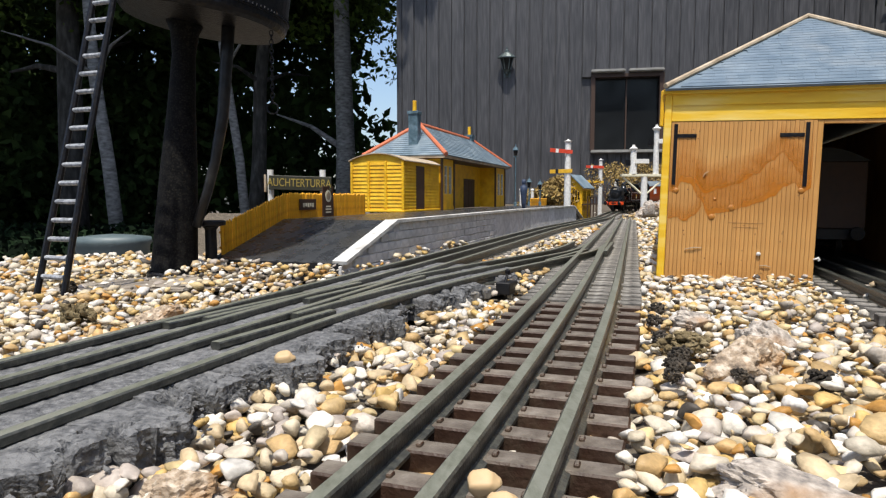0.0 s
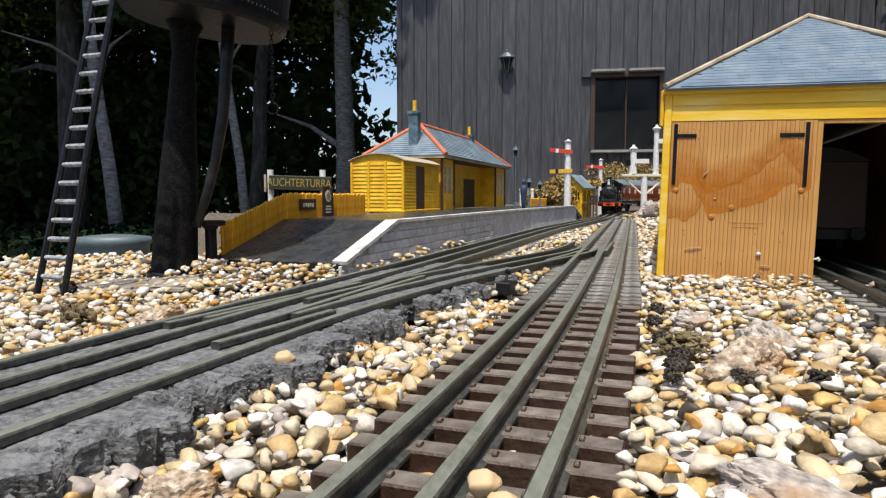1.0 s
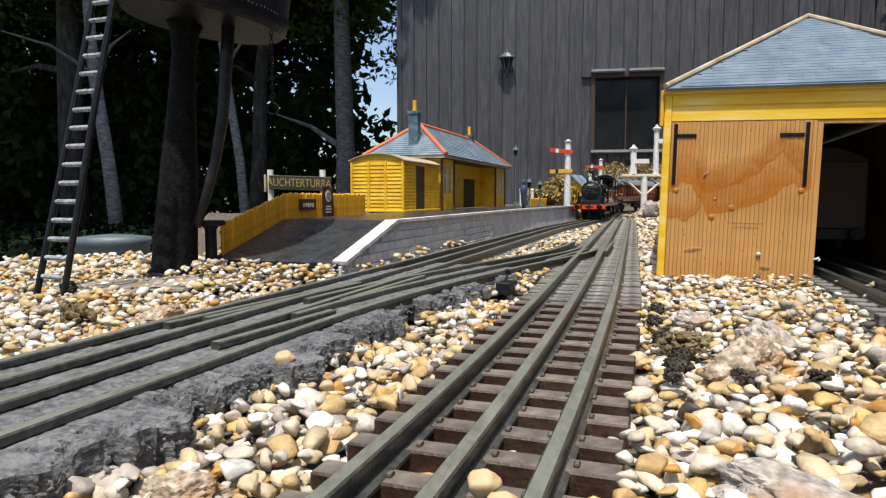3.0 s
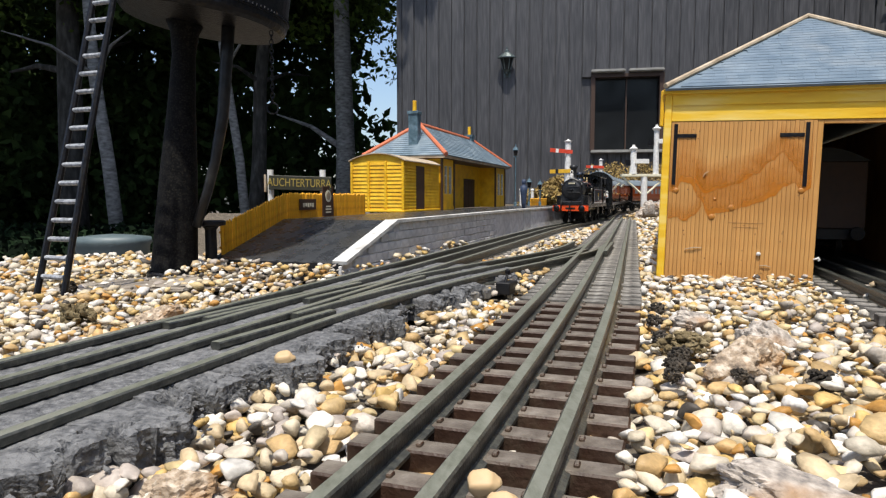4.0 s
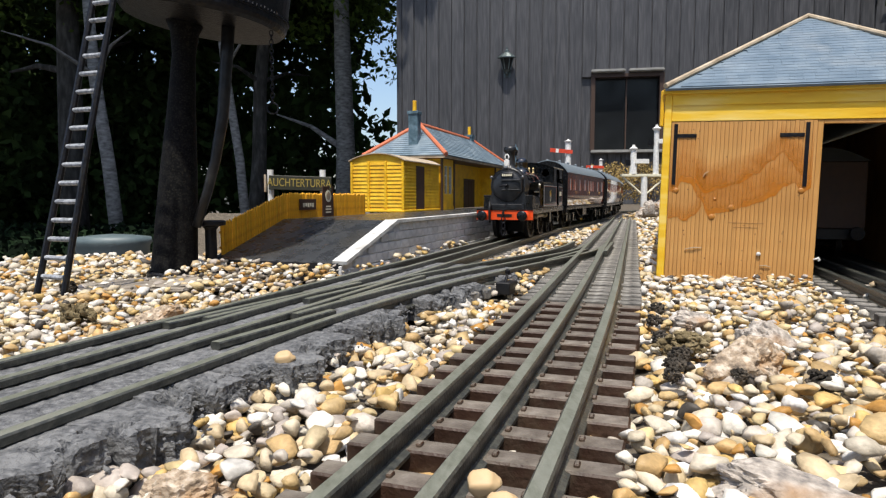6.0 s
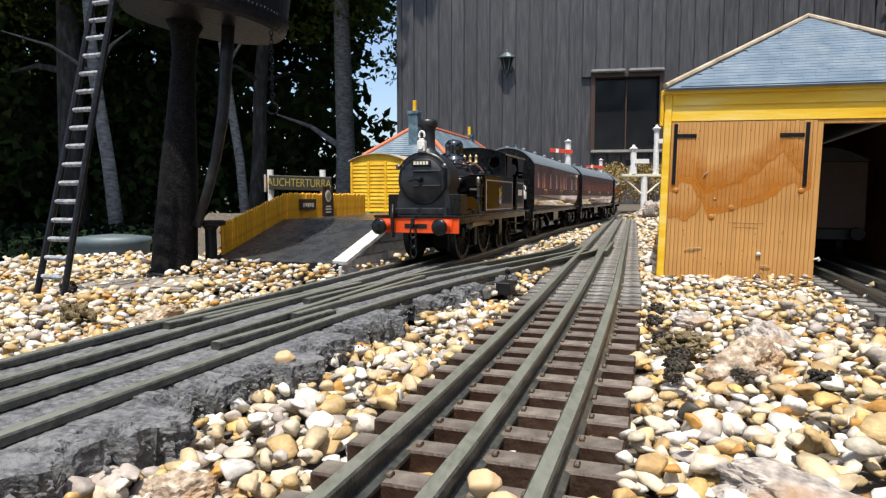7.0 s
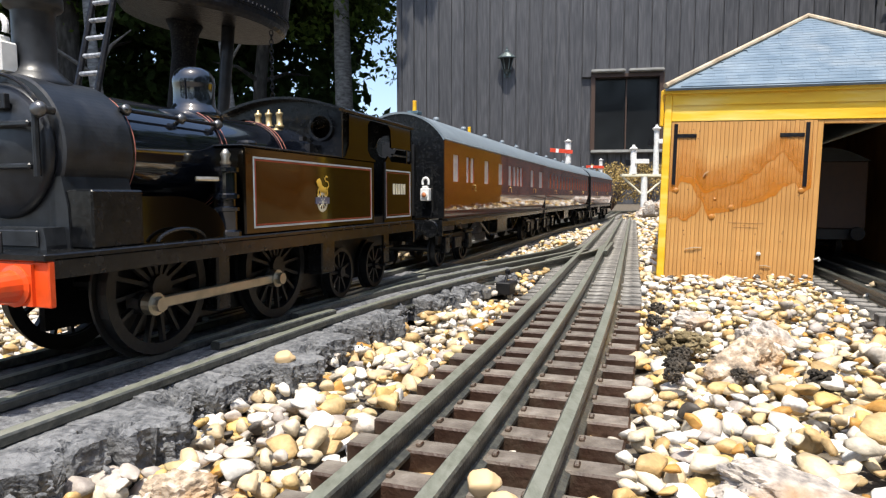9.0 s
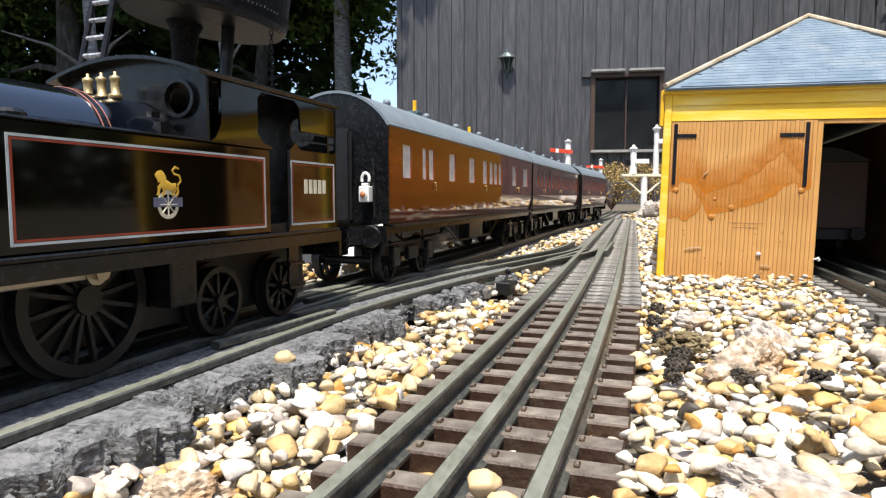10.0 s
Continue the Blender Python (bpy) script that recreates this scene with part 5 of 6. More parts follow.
BLUESTONE = material("blue-painted chimney stone", [(0.03, 0.06, 0.08), (0.07, 0.13, 0.17), (0.14, 0.22, 0.28)], 0.7, scale=140, bump=0.5)
build_station()


def build_figure():
    x, y, _ = MAIN.at(MAIN.by_y(930), EDGE - 14)
    bm = bmesh.new()
    lathe(bm, [(2.6, 0), (3.6, 8), (4.6, 20), (5.6, 27), (5.0, 33), (2.0, 35), (3.2, 37), (3.4, 40), (2.0, 43)], "z", seg=14)
    ob = link("figurine", bm, plain("figurine blue", (0.03, 0.05, 0.10), 0.6), smooth=True)
    ob.matrix_basis = mm(x, y, PZ)
    tagged(ob, "small dark blue painted figurine standing on the platform", "figurine")


build_figure()


# ---- engine shed ----
def build_shed():
    sh = thing("engine_shed", "amber timber engine shed with slate roof and open bay", "model shed", mm(138, 403, -11, 0, 1.2, -19.3))
    W, D, H = 178, 560, 100
    part("corner_post", boxed(-2, 2.6, -1.5, 6, 0, 119, 0.5), CREAM, sh)
    part("wall", boxed(-1.5, 1.5, 6, D, 0, 119), AMBER, sh)
    part("wall", boxed(W - 4, W, 0, D, 0, 119), TAN, sh)
    # back wall coloured black to stand for the darkness inside the bay
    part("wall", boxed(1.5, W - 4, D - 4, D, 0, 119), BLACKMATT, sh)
    part("corner_post", boxed(W - 9, W - 4, -1.5, 6, 0, 100, 0.5), CREAM, sh)
    fa = part("fascia_board", boxed(2.6, W, -1, 4, H, 119, 0.3), CREAM, sh)
    part("fascia_strip", boxed(-3, W + 3, -3.0, -1.6, 116.5, 119.5, 0.3), CREAM, fa)
    part("fascia_strip", boxed(2.8, W, -1.8, -1.1, 109.6, 110.2), CREAM, fa)
    part("gutter_end", boxed(-4.4, -2.2, -2.5, 2, 97, 119, 0.5), YELLOW, sh)
    door = part("door", boxed(2.7, 83, -0.3, 3.4, -4, H), GROOVE, sh, "tan plank door with varnish stains")
    n = 34
    w = 80.0 / n
    me = bpy.data.meshes.new("plank")
    bm = boxed(0.10, w - 0.10, -0.7, 1.2, -4, H - 0.3, 0.12)
    bm.to_mesh(me)
    bm.free()
    me.materials.append(TAN)
    for k in range(n):
        ob = new("plank", me)
        ob.parent = door
        ob.matrix_basis = mm(2.9 + k * w, random.uniform(-0.08, 0.08), random.uniform(-0.2, 0.2))
    part("door_jamb", boxed(83, 86, -0.4, 5, -3, H, 0.3), TAN, sh)
    part("lintel", boxed(86, W - 9, -0.4, 4, H - 2.4, H - 0.1, 0.3), TAN, sh)
    for x0, x1, xv in ((6.6, 17.6, 4.4), (63.5, 76.5, 76.9)):
        hg = part("hinge", boxed(x0, x1, -1.3, -0.75, 90, 92.3, 0.12), IRON, door, "black strap hinge")
        part("hinge_plate", boxed(xv, xv + 2.2, -1.3, -0.75, 61, 98.5, 0.12), IRON, hg)
    # varnish films: dark rim below, thinning upwards
    def film(rim, reach, lift):
        pts = []
        for k in range(len(rim) - 1):
            for q in range(8):
                t = q / 8
                t = t * t * (3 - 2 * t)
                a, b = rim[k], rim[k + 1]
                pts.append((a[0] + (b[0] - a[0]) * q / 8, a[1] + (b[1] - a[1]) * t))
        bm = bmesh.new()
        uv = bm.loops.layers.uv.new("film")
        cols = []
        for x, z in pts:
            z += 0.5 * noise.noise((x * 0.5, reach, 0))
            cols.append([(bm.verts.new((x * MM, (-0.86 - lift) * MM, min(H - 1, z + reach * v) * MM)), v) for v in (0, 0.03, 0.1, 0.3, 0.6, 1)])
        for c0, c1 in zip(cols, cols[1:]):
            for a, b, c, d in zip(c0, c1, c1[1:], c0[1:]):
                face = bm.faces.new((a[0], b[0], c[0], d[0]))
                for lp, v in zip(face.loops, (a[1], b[1], c[1], d[1])):
                    lp[uv].uv = (0, v)
        part("varnish_stain", bm, VARNISHFILM, door, "translucent orange varnish run")
    film([(3.2, 57), (6.5, 56), (10, 63), (15, 62), (21, 53), (27, 42), (31, 44), (38, 45), (46, 48), (55, 51), (62, 55), (68, 61), (73, 63), (77, 56.5), (79.5, 59), (82, 60)], 34, 0)
    film([(18, 62), (24, 56), (32, 59), (42, 62), (52, 68), (60, 76), (66, 81), (70, 76), (74, 70), (78, 66)], 17, 0.05)
    film([(3.2, 40), (8, 41), (13, 38.5), (18, 42), (23, 48)], 10, 0.1)
    for x, z, r in ((28.6, 41.6, 1.9), (39.5, 47.5, 2.0), (7.3, 57.5, 1.7), (76.5, 58.5, 1.8), (30, 52.5, 0.9)):
        part("varnish_drop", turned([(r, -0.8), (r * 0.9, -1.0), (r * 0.3, -1.2)], "y", (x, 0, z), 16), VARNISH, door, smooth=True)
    part("door_hook", rod([(85.5, -0.5, 18.3), (86.6, -1.0, 18.5), (88, -1.2, 19.2), (88.6, -1.2, 18.2), (87.8, -1.2, 17.4)], [0.35, 0.5, 0.8, 0.7, 0.4], 7), WHITE, door, "small white hook")
    nail = bpy.data.meshes.new("nail")
    bm = turned([(0.34, -0.7), (0.2, -0.82)], "y", (0, 0, 0), 6)
    bm.to_mesh(nail)
    bm.free()
    nail.materials.append(DARKBROWN)
    for k in range(46):
        q = random.Random(300 + k)
        o = new("nail", nail)
        o.parent = door
        o.matrix_basis = mm(q.uniform(5, 81), 0, q.uniform(4, 97))
    part("wicket_outline", boxed(38, 58, -0.85, -0.72, 38.3, 38.55), GROOVE, door)
    part("wicket_outline", boxed(41, 55, -0.85, -0.72, 35.6, 35.85), GROOVE, door)
    for x, z, ln, tl in ((14, 21, 10, 8), (22.5, 66, 4.5, 50), (57, 13, 6, -5)):
        t = part("twig", rod([(0, 0, 0), (ln * 0.5, -0.3, 0.6), (ln, 0, 0)], [0.2, 0.35, 0.18], 5), WOODTRIM, door)
        t.matrix_basis = mm(x, -1.3, z, 0, -tl, 0)
    part("snail_shell", turned([(1.3, -0.8), (1.2, -1.8), (0.3, -2.3)], "y", (56, 0, 20), 10), COPING, door)
    # hipped roof; slate slope above the front
    E0, E1, F0, F1, ze, zr = -2, W + 6, -6, D + 6, 119.5, 182.5
    r0, r1, xm = F0 + 106, F1 - 106, (E0 + E1) / 2
    roof = part("roof", slab(slab(slab(slab(bmesh.new(), [(E0, F0, ze), (E1, F0, ze), (xm, r0, zr)], 1.5), [(E1, F1, ze), (E0, F1, ze), (xm, r1, zr)], 1.5),
                             [(E0, F1, ze), (E0, F0, ze), (xm, r0, zr), (xm, r1, zr)], 1.5), [(E1, F0, ze), (E1, F1, ze), (xm, r1, zr), (xm, r0, zr)], 1.5), SHEDSLATE, sh, "pale blue-grey slate roof")
    n = 25
    rnd = random.Random(3)
    L, R, T = Vector((E0 + 4, F0 + 1, ze + 1)), Vector((E1 - 4, F0 + 1, ze + 1)), Vector((xm, r0, zr + 1))
    nrm = (R - L).cross(T - L).normalized()
    up = ((T - (L + R) / 2) / n)
    for k in range(n):
        a, b = L.lerp(T, k / n), R.lerp(T, k / n)
        width = (b - a).length
        ax = (b - a).normalized()
        x = -rnd.uniform(0, 8)
        while x < width:
            w = rnd.uniform(6.4, 7.4)
            c, d = max(x, 0), min(x + w - 0.08, width)
            if d - c > 1:
                p0, p1 = a + ax * c, a + ax * d
                u0 = p0 + up + ax * (0 if c > 6 else 6 - c)
                u1 = p1 + up - ax * (0 if d < width - 6 else 6 - (width - d))
                lift = 0.24 + rnd.uniform(-0.05, 0.05)
                if (u1 - u0).dot(ax) > 0.4:
                    part("slate", slab(bmesh.new(), [p0 + nrm * lift, p1 + nrm * lift, u1 + nrm * 0.08, u0 + nrm * 0.08], 0.5), SHEDSLATE, roof)
            x += w
    for a, b in (((E0, F0, ze), (xm, r0, zr)), ((E1, F0, ze), (xm, r0, zr)), ((xm, r0, zr), (xm, r1, zr))):
        part("hip_batten", rod([(a[0], a[1], a[2] + 1.6), (b[0], b[1], b[2] + 1.6)], 1.7, 8), WOODTRIM, roof)
    # track into the open bay and a van standing inside
    rails = thing("shed_track", "narrow grey rails on sleepers running into the open shed bay", "model railway track", mm(138, 403, 0, 0, 0, -17.5), kind="structure")
    for x in (97, 113, 129):
        o = part("rail", prism(bmesh.new(), [(a + x, b - 2.5) for a, b in RAIL_PROFILE], -240, 280), RAIL, rails)
    sm = bpy.data.meshes.new("sleeper")
    bm = boxed(-27, 27, -3.3, 3.3, -5, 0, 0.4)
    bm.to_mesh(sm)
    bm.free()
    sm.materials.append(OLDSLEEPER)
    for k in range(36):
        o = new("sleeper", sm)
        o.parent = rails
        o.matrix_basis = mm(113, -240 + 14.2 * k, -7.7, 0, 0, random.uniform(-1.5, 1.5))
    van = thing("goods_van", "dark covered van standing inside the shed", "model wagon", mm(138, 403, -2.5, 0, 0, -17.5) @ mm(113, 95, 0))
    part("body", boxed(-27, 27, 0, 130, 22, 70, 0.6), DARKBROWN, van)
    part("roof", prism(bmesh.new(), [(-28.5 + 57 * k / 12, 70 + 10 * math.sin(math.pi * k / 12)) for k in range(13)], -1, 131), BLACKMATT, van)
    part("frame", boxed(-25, 25, 0, 130, 14, 22, 0.5), BLACKMATT, van)
    for s in (-1, 1):
        part("buffer", turned([(2.6, 0), (2.4, -8), (5, -8.4), (4.6, -9.6)], "y", (s * 19.85, 0, 19), 16), IRON, van)
    for y in (30, 100):
        ax = part("axle", rod([(-16, y, 10), (16, y, 10)], 2, 8), BLACKMATT, van)
        for s in (-1, 1):
            o = part("wheel", wheel_bm(10, 8, s), BLACKMATT, ax)
            o.matrix_basis = mm(s * 16.6, y, 10)


VARNISHFILM = bpy.data.materials.new("varnish film")
VARNISHFILM.use_nodes = True


def film_nodes():
    n, l = VARNISHFILM.node_tree.nodes, VARNISHFILM.node_tree.links
    b = n["Principled BSDF"]
    b.inputs["Base Color"].default_value = (0.56, 0.185, 0.008, 1)
    b.inputs["Roughness"].default_value = 0.35
    uv = n.new("ShaderNodeUVMap")
    uv.uv_map = "film"
    sp = n.new("ShaderNodeSeparateXYZ")
    l.new(uv.outputs[0], sp.inputs[0])
    ramp = n.new("ShaderNodeValToRGB")
    el = ramp.color_ramp.elements
    el[0].position, el[0].color = 0.0, (0.75, 0.75, 0.75, 1)
    el[1].position, el[1].color = 1.0, (0, 0, 0, 1)
    for p, v in ((0.06, 0.68), (0.16, 0.50), (0.5, 0.34)):
        el.new(p).color = (v, v, v, 1)
    l.new(sp.outputs["Y"], ramp.inputs["Fac"])
    tc = n.new("ShaderNodeTexCoord")
    tex = n.new("ShaderNodeTexNoise")
    tex.inputs["Scale"].default_value, tex.inputs["Detail"].default_value = 90, 4
    l.new(tc.outputs["Object"], tex.inputs["Vector"])
    mr = n.new("ShaderNodeMapRange")
    mr.inputs["From Min"].default_value, mr.inputs["From Max"].default_value = 0.3, 0.7
    mr.inputs["To Min"].default_value, mr.inputs["To Max"].default_value = 0.5, 1.2
    l.new(tex.outputs["Fac"], mr.inputs["Value"])
    mu = n.new("ShaderNodeMath")
    mu.operation = "MULTIPLY"
    l.new(ramp.outputs["Color"], mu.inputs[0])
    l.new(mr.outputs["Result"], mu.inputs[1])
    l.new(mu.outputs[0], b.inputs["Alpha"])


film_nodes()
VARNISH = material("orange varnish", [(0.36, 0.135, 0.018), (0.46, 0.19, 0.03)], 0.3, scale=60, coat=0.5)
SHEDSLATE = material("pale slate", [(0.10, 0.145, 0.19), (0.135, 0.185, 0.235), (0.18, 0.23, 0.275)], 0.5, scale=60, bump=0.3, bscale=300, stain=(0.19, 0.23, 0.265), stain_scale=35, objrand=0.05)
build_shed()


# ---- water tower ----
def build_tower():
    wt = thing("water_tower", "black riveted iron water tower on a round column with hose", "model water tower", mm(-173.5, 408, -9, 0, 4.4, 0))
    part("column", turned([(15.0, 0), (15.0, 3), (14.2, 4.5), (13.8, 14), (11.2, 68), (8.6, 106), (7.0, 140), (8.5, 154), (14, 166)], "z", seg=32), COLUMN, wt, smooth=True)
    part("base_ring", turned([(16.4, 0), (16.4, 2.6), (15.2, 3.6)], "z", seg=32), IRON, wt)
    for k in range(8):
        a = math.pi * k / 4
        part("bolt", turned([(1.0, 2.4), (1.0, 4.2)], "z", (15.4 * math.cos(a), 15.4 * math.sin(a), 0), 6), IRON, wt)
    tank = part("tank", turned([(20, -2), (50, 0), (52, 2), (53, 4), (53, 60), (54, 61), (54, 64)], "z", (0, 0, 0), 48), IRON, wt)
    tank.matrix_basis = mm(10.5, 4, 161, 0, 3.1, 0) @ Matrix.Diagonal((0.95, 0.95, 1, 1))
    part("tank_seam", turned([(53, 7.5), (53.6, 7.5), (53.6, 11), (53, 11)], "z", (0, 0, 0), 48), IRON, tank)
    rv = bmesh.new()
    for k in range(110):
        a = 2 * math.pi * k / 110
        lathe(rv, [(0.8, -0.6), (0.5, 0.5)], "z", (53.7 * math.cos(a), 53.7 * math.sin(a), 9.2), 6)
    part("rivets", rv, IRON, tank)
    part("drain", rod([(29, -6, 162), (29, -6, 140), (29, -8, 104), (26, -9, 76), (22, -9, 56), (16, -8, 34)], [4, 3.8, 3.6, 3.2, 3.0, 2.8], 12), HOSE, wt, "black leather hose with pale creases", True)
    lad = thing("ladder", "black iron ladder leaning on the water tower", "ladder")
    foot = Vector((-201, 322, -9))
    top = Vector((-179.4, 352, 163))
    wd = Vector((7.1, -2.6, 0))
    for s in (-1, 1):
        d = wd * s
        part("stile", rod([foot + d * 1.25, foot.lerp(top, 0.5) + d, top + d * 0.95], 1.7, 8), IRON, lad)
    for k in range(17):
        q = foot.lerp(top, 0.06 + 0.056 * k)
        part("rung", rod([q - wd, q + wd], 1.3, 8), IRONPALE, lad)
    po = thing("standpipe", "black iron drain post with flat round cap", "drain post", mm(-151, 413, -9))
    part("post", turned([(5, 0), (5, 2), (3.8, 3), (3.6, 30), (5, 32)], "z", seg=16), IRON, po)
    part("cap", turned([(5, 32), (9.4, 33), (9.6, 35.4), (9, 36)], "z", seg=24), IRON, po)
    ch = thing("pull_chain", "thin iron chain with a ring hanging from the water tank", "chain", mm(-172, 408, -9))
    for k in range(16):
        z = 152 - k * 2.7
        o = part("link", rod([(1.1 * math.cos(a), 0, 1.9 * math.sin(a)) for a in [radians(d) for d in range(0, 361, 40)]], 0.35, 5), IRON, ch)
        o.matrix_basis = mm(66, -6, z, 0, 0, 90 * (k % 2))
    o = part("ring", rod([(3.4 * math.cos(a), 0, 3.4 * math.sin(a)) for a in [radians(d) for d in range(0, 361, 20)]], 0.5, 6), IRON, ch)
    o.matrix_basis = mm(66, -6, 152 - 16 * 2.7 - 2.6)


COLUMN = material("flecked black column paint", [(0.004, 0.004, 0.005), (0.007, 0.007, 0.008), (0.013, 0.013, 0.013)], 0.6, scale=240, bump=0.3, bscale=600, stain=(0.022, 0.021, 0.018), stain_scale=900, spec=0.06)
HOSE = material("black leather", [(0.010, 0.010, 0.011), (0.016, 0.016, 0.017), (0.03, 0.03, 0.03)], 0.35, scale=120, bump=0.6, coat=0.1, spec=0.25)
# ladder rungs: paler and bluer than the stiles
IRONPALE = material("pale grey iron", [(0.10, 0.11, 0.13), (0.28, 0.30, 0.33), (0.46, 0.48, 0.52)], 0.5, scale=500, bump=0.4)
build_tower()


# ---- signals, box and lamps at the far end ----
def signal_post(x, y, z, h, r, arms, label):
    s = thing("semaphore_signal", label, "model signal", mm(x, y, z), group="railway signals")
    part("post", rod([(0, 0, -6), (0, 0, h)], [r * 1.2, r], 12), WHITE, s)
    part("finial", turned([(r * 1.2, h), (r * 1.4, h + 2), (r * 0.5, h + 4), (0.3, h + 7)], "z", seg=12), WHITE, s)
    for za, ln, mat, tilt in arms:
        a = part("arm", boxed(-ln, 8, -1.2, 0, -4, 4, 0.2), mat, s)
        a.matrix_basis = mm(0, -r - 0.6, za, 0, tilt, 0)
        st = part("band", boxed(-ln * 0.62 - 3, -ln * 0.62 + 3, -1.5, -1.2, -4, 4), WHITE if mat is RED else BLACKMATT, a)
    part("lamp", boxed(3, 8, -3, 3, arms[0][0] - 4, arms[0][0] + 5, 0.5), BLACKMATT, s)
    part("weight", boxed(-3, 4, -4, 2, 4, 10, 0.6), IRON, s)


ARMYELLOW = plain("signal yellow", (0.72, 0.42, 0.03), 0.45)
signal_post(262, 1345, 8, 148, 6.2, [(128, 39, RED, 5), (88, 39, ARMYELLOW, -2)], "white signal post with red and yellow arms by the platform")
signal_post(480, 1950, -8, 160, 5.5, [(140, 46, RED, 2), (95, 46, ARMYELLOW, 2)], "slender white signal post with red and yellow arms")


def bracket_signal():
    g = thing("bracket_signal", "white bracket signal with two posts on a timber landing", "model signal", mm(560, 1780, -8) @ Matrix.Diagonal((0.87, 0.87, 0.87, 1)), group="railway signals")
    part("post", rod([(0, 0, -6), (0, 0, 126)], 10, 12), WHITE, g)
    part("landing", boxed(-75, 75, -10, 10, 122, 130, 0.6), PALE, g)
    for s in (-1, 1):
        part("brace", rod([(0, 0, 60), (s * 70, 0, 122)], 3.2, 8), PALE, g)
        h = (205, 268)[s > 0]
        d = part("doll_post", rod([(s * 36, 0, 130), (s * 36, 0, h)], [12, 9] if s < 0 else [9, 8], 12), WHITE, g)
        part("finial", turned([(10, h), (14, h + 6), (5, h + 12), (4, h + 18)], "z", (s * 36, 0, 0), 12), WHITE, d)
        part("arm", boxed(s * 36 + 2, s * 36 + 46 if s < 0 else s * 36 + 40, -14, -11, h - 42, h - 28, 0.4), WHITE, d)
        part("lamp_box", boxed(s * 36 - 24, s * 36 - 10, -6, 6, h - 48, h - 30, 0.8), IRON, d)


bracket_signal()


def signal_box():
    b = thing("signal_box", "small yellow signal box with dark windows and grey pitched roof", "model signal box", mm(308, 1480, -8, 0, 0, -32), group="")
    part("base", boxed(-26, 26, -30, 30, 0, 34), YELLOW, b)
    part("upper_wall", boxed(-26, 26, -30, 30, 34, 74), YELLOW, b)
    for x in (-12, 12):
        w = part("window", boxed(x - 9, x + 9, -30.8, -30.1, 40, 64), DARKGLASS, b)
        for d in (-9, -3, 3, 9):
            part("glazing_bar", boxed(x + d - 0.7, x + d + 0.7, -31.6, -30.8, 39, 65), YELLOW, w)
    for y in (-16, 14):
        w = part("window", boxed(26.1, 26.8, y - 9, y + 9, 40, 64), DARKGLASS, b)
        for d in (-9, -3, 3, 9):
            part("glazing_bar", boxed(26.8, 27.6, y + d - 0.7, y + d + 0.7, 39, 65), YELLOW, w)
    part("gable", prism(bmesh.new(), [(-26, 74), (26, 74), (0, 98)], -30, 30), YELLOW, b)
    for s in (-1, 1):
        q = [(0, -36, 101), (0, 36, 101), (s * 33, 36, 70), (s * 33, -36, 70)]
        part("roof_slope", slab(bmesh.new(), q if s < 0 else q[::-1], 2), SLATE, b)
    bal = part("balcony", boxed(26, 40, -32, 32, 32, 34.5), DARKBROWN, b)
    for y in (-30, -10, 10, 30):
        part("baluster", boxed(38, 40, y - 1, y + 1, 4, 50), DARKBROWN, bal)
    part("handrail", boxed(38, 40, -32, 32, 49, 51), DARKBROWN, bal)


signal_box()


def platform_lamp(x, y, z, h, label):
    l = thing("platform_lamp", label, "model street lamp", mm(x, y, z), group="platform lamps")
    part("post", turned([(3.2, 0), (2.8, 5), (1.3, 8), (1.0, h - 14)], "z", seg=12), BLUESTONE, l)
    part("ladder_bar", rod([(-5, 0, h - 16), (5, 0, h - 16)], 0.6, 6), BLUESTONE, l)
    part("lantern", turned([(2.4, h - 14), (4.6, h - 4)], "z", seg=6), DARKGLASS, l)
    part("hood", turned([(5.6, h - 4), (3.4, h + 1), (0.9, h + 2.5), (0.7, h + 7)], "z", seg=6), BLUESTONE, l)


platform_lamp(136, 1200, PZ, 108, "tall blue-grey platform lamp behind the station building")
platform_lamp(170, 1260, PZ, 50, "short blue-grey platform lamp near the platform end")
platform_lamp(196, 1290, PZ, 46, "short blue-grey platform lamp near the platform end")


def stump_posts():
    for x, y in ((158, 1290), (182, 1300)):
        o = thing("white_post", "short white marker post by the fence", "post", mm(x, y, PZ), group="white posts")
        part("shaft", rod([(0, 0, -2), (0, 0, 30)], 3.2, 12), WHITE, o)
        part("cap", turned([(3.8, 30), (3.8, 32), (1.5, 34)], "z", seg=12), WHITE, o)


stump_posts()


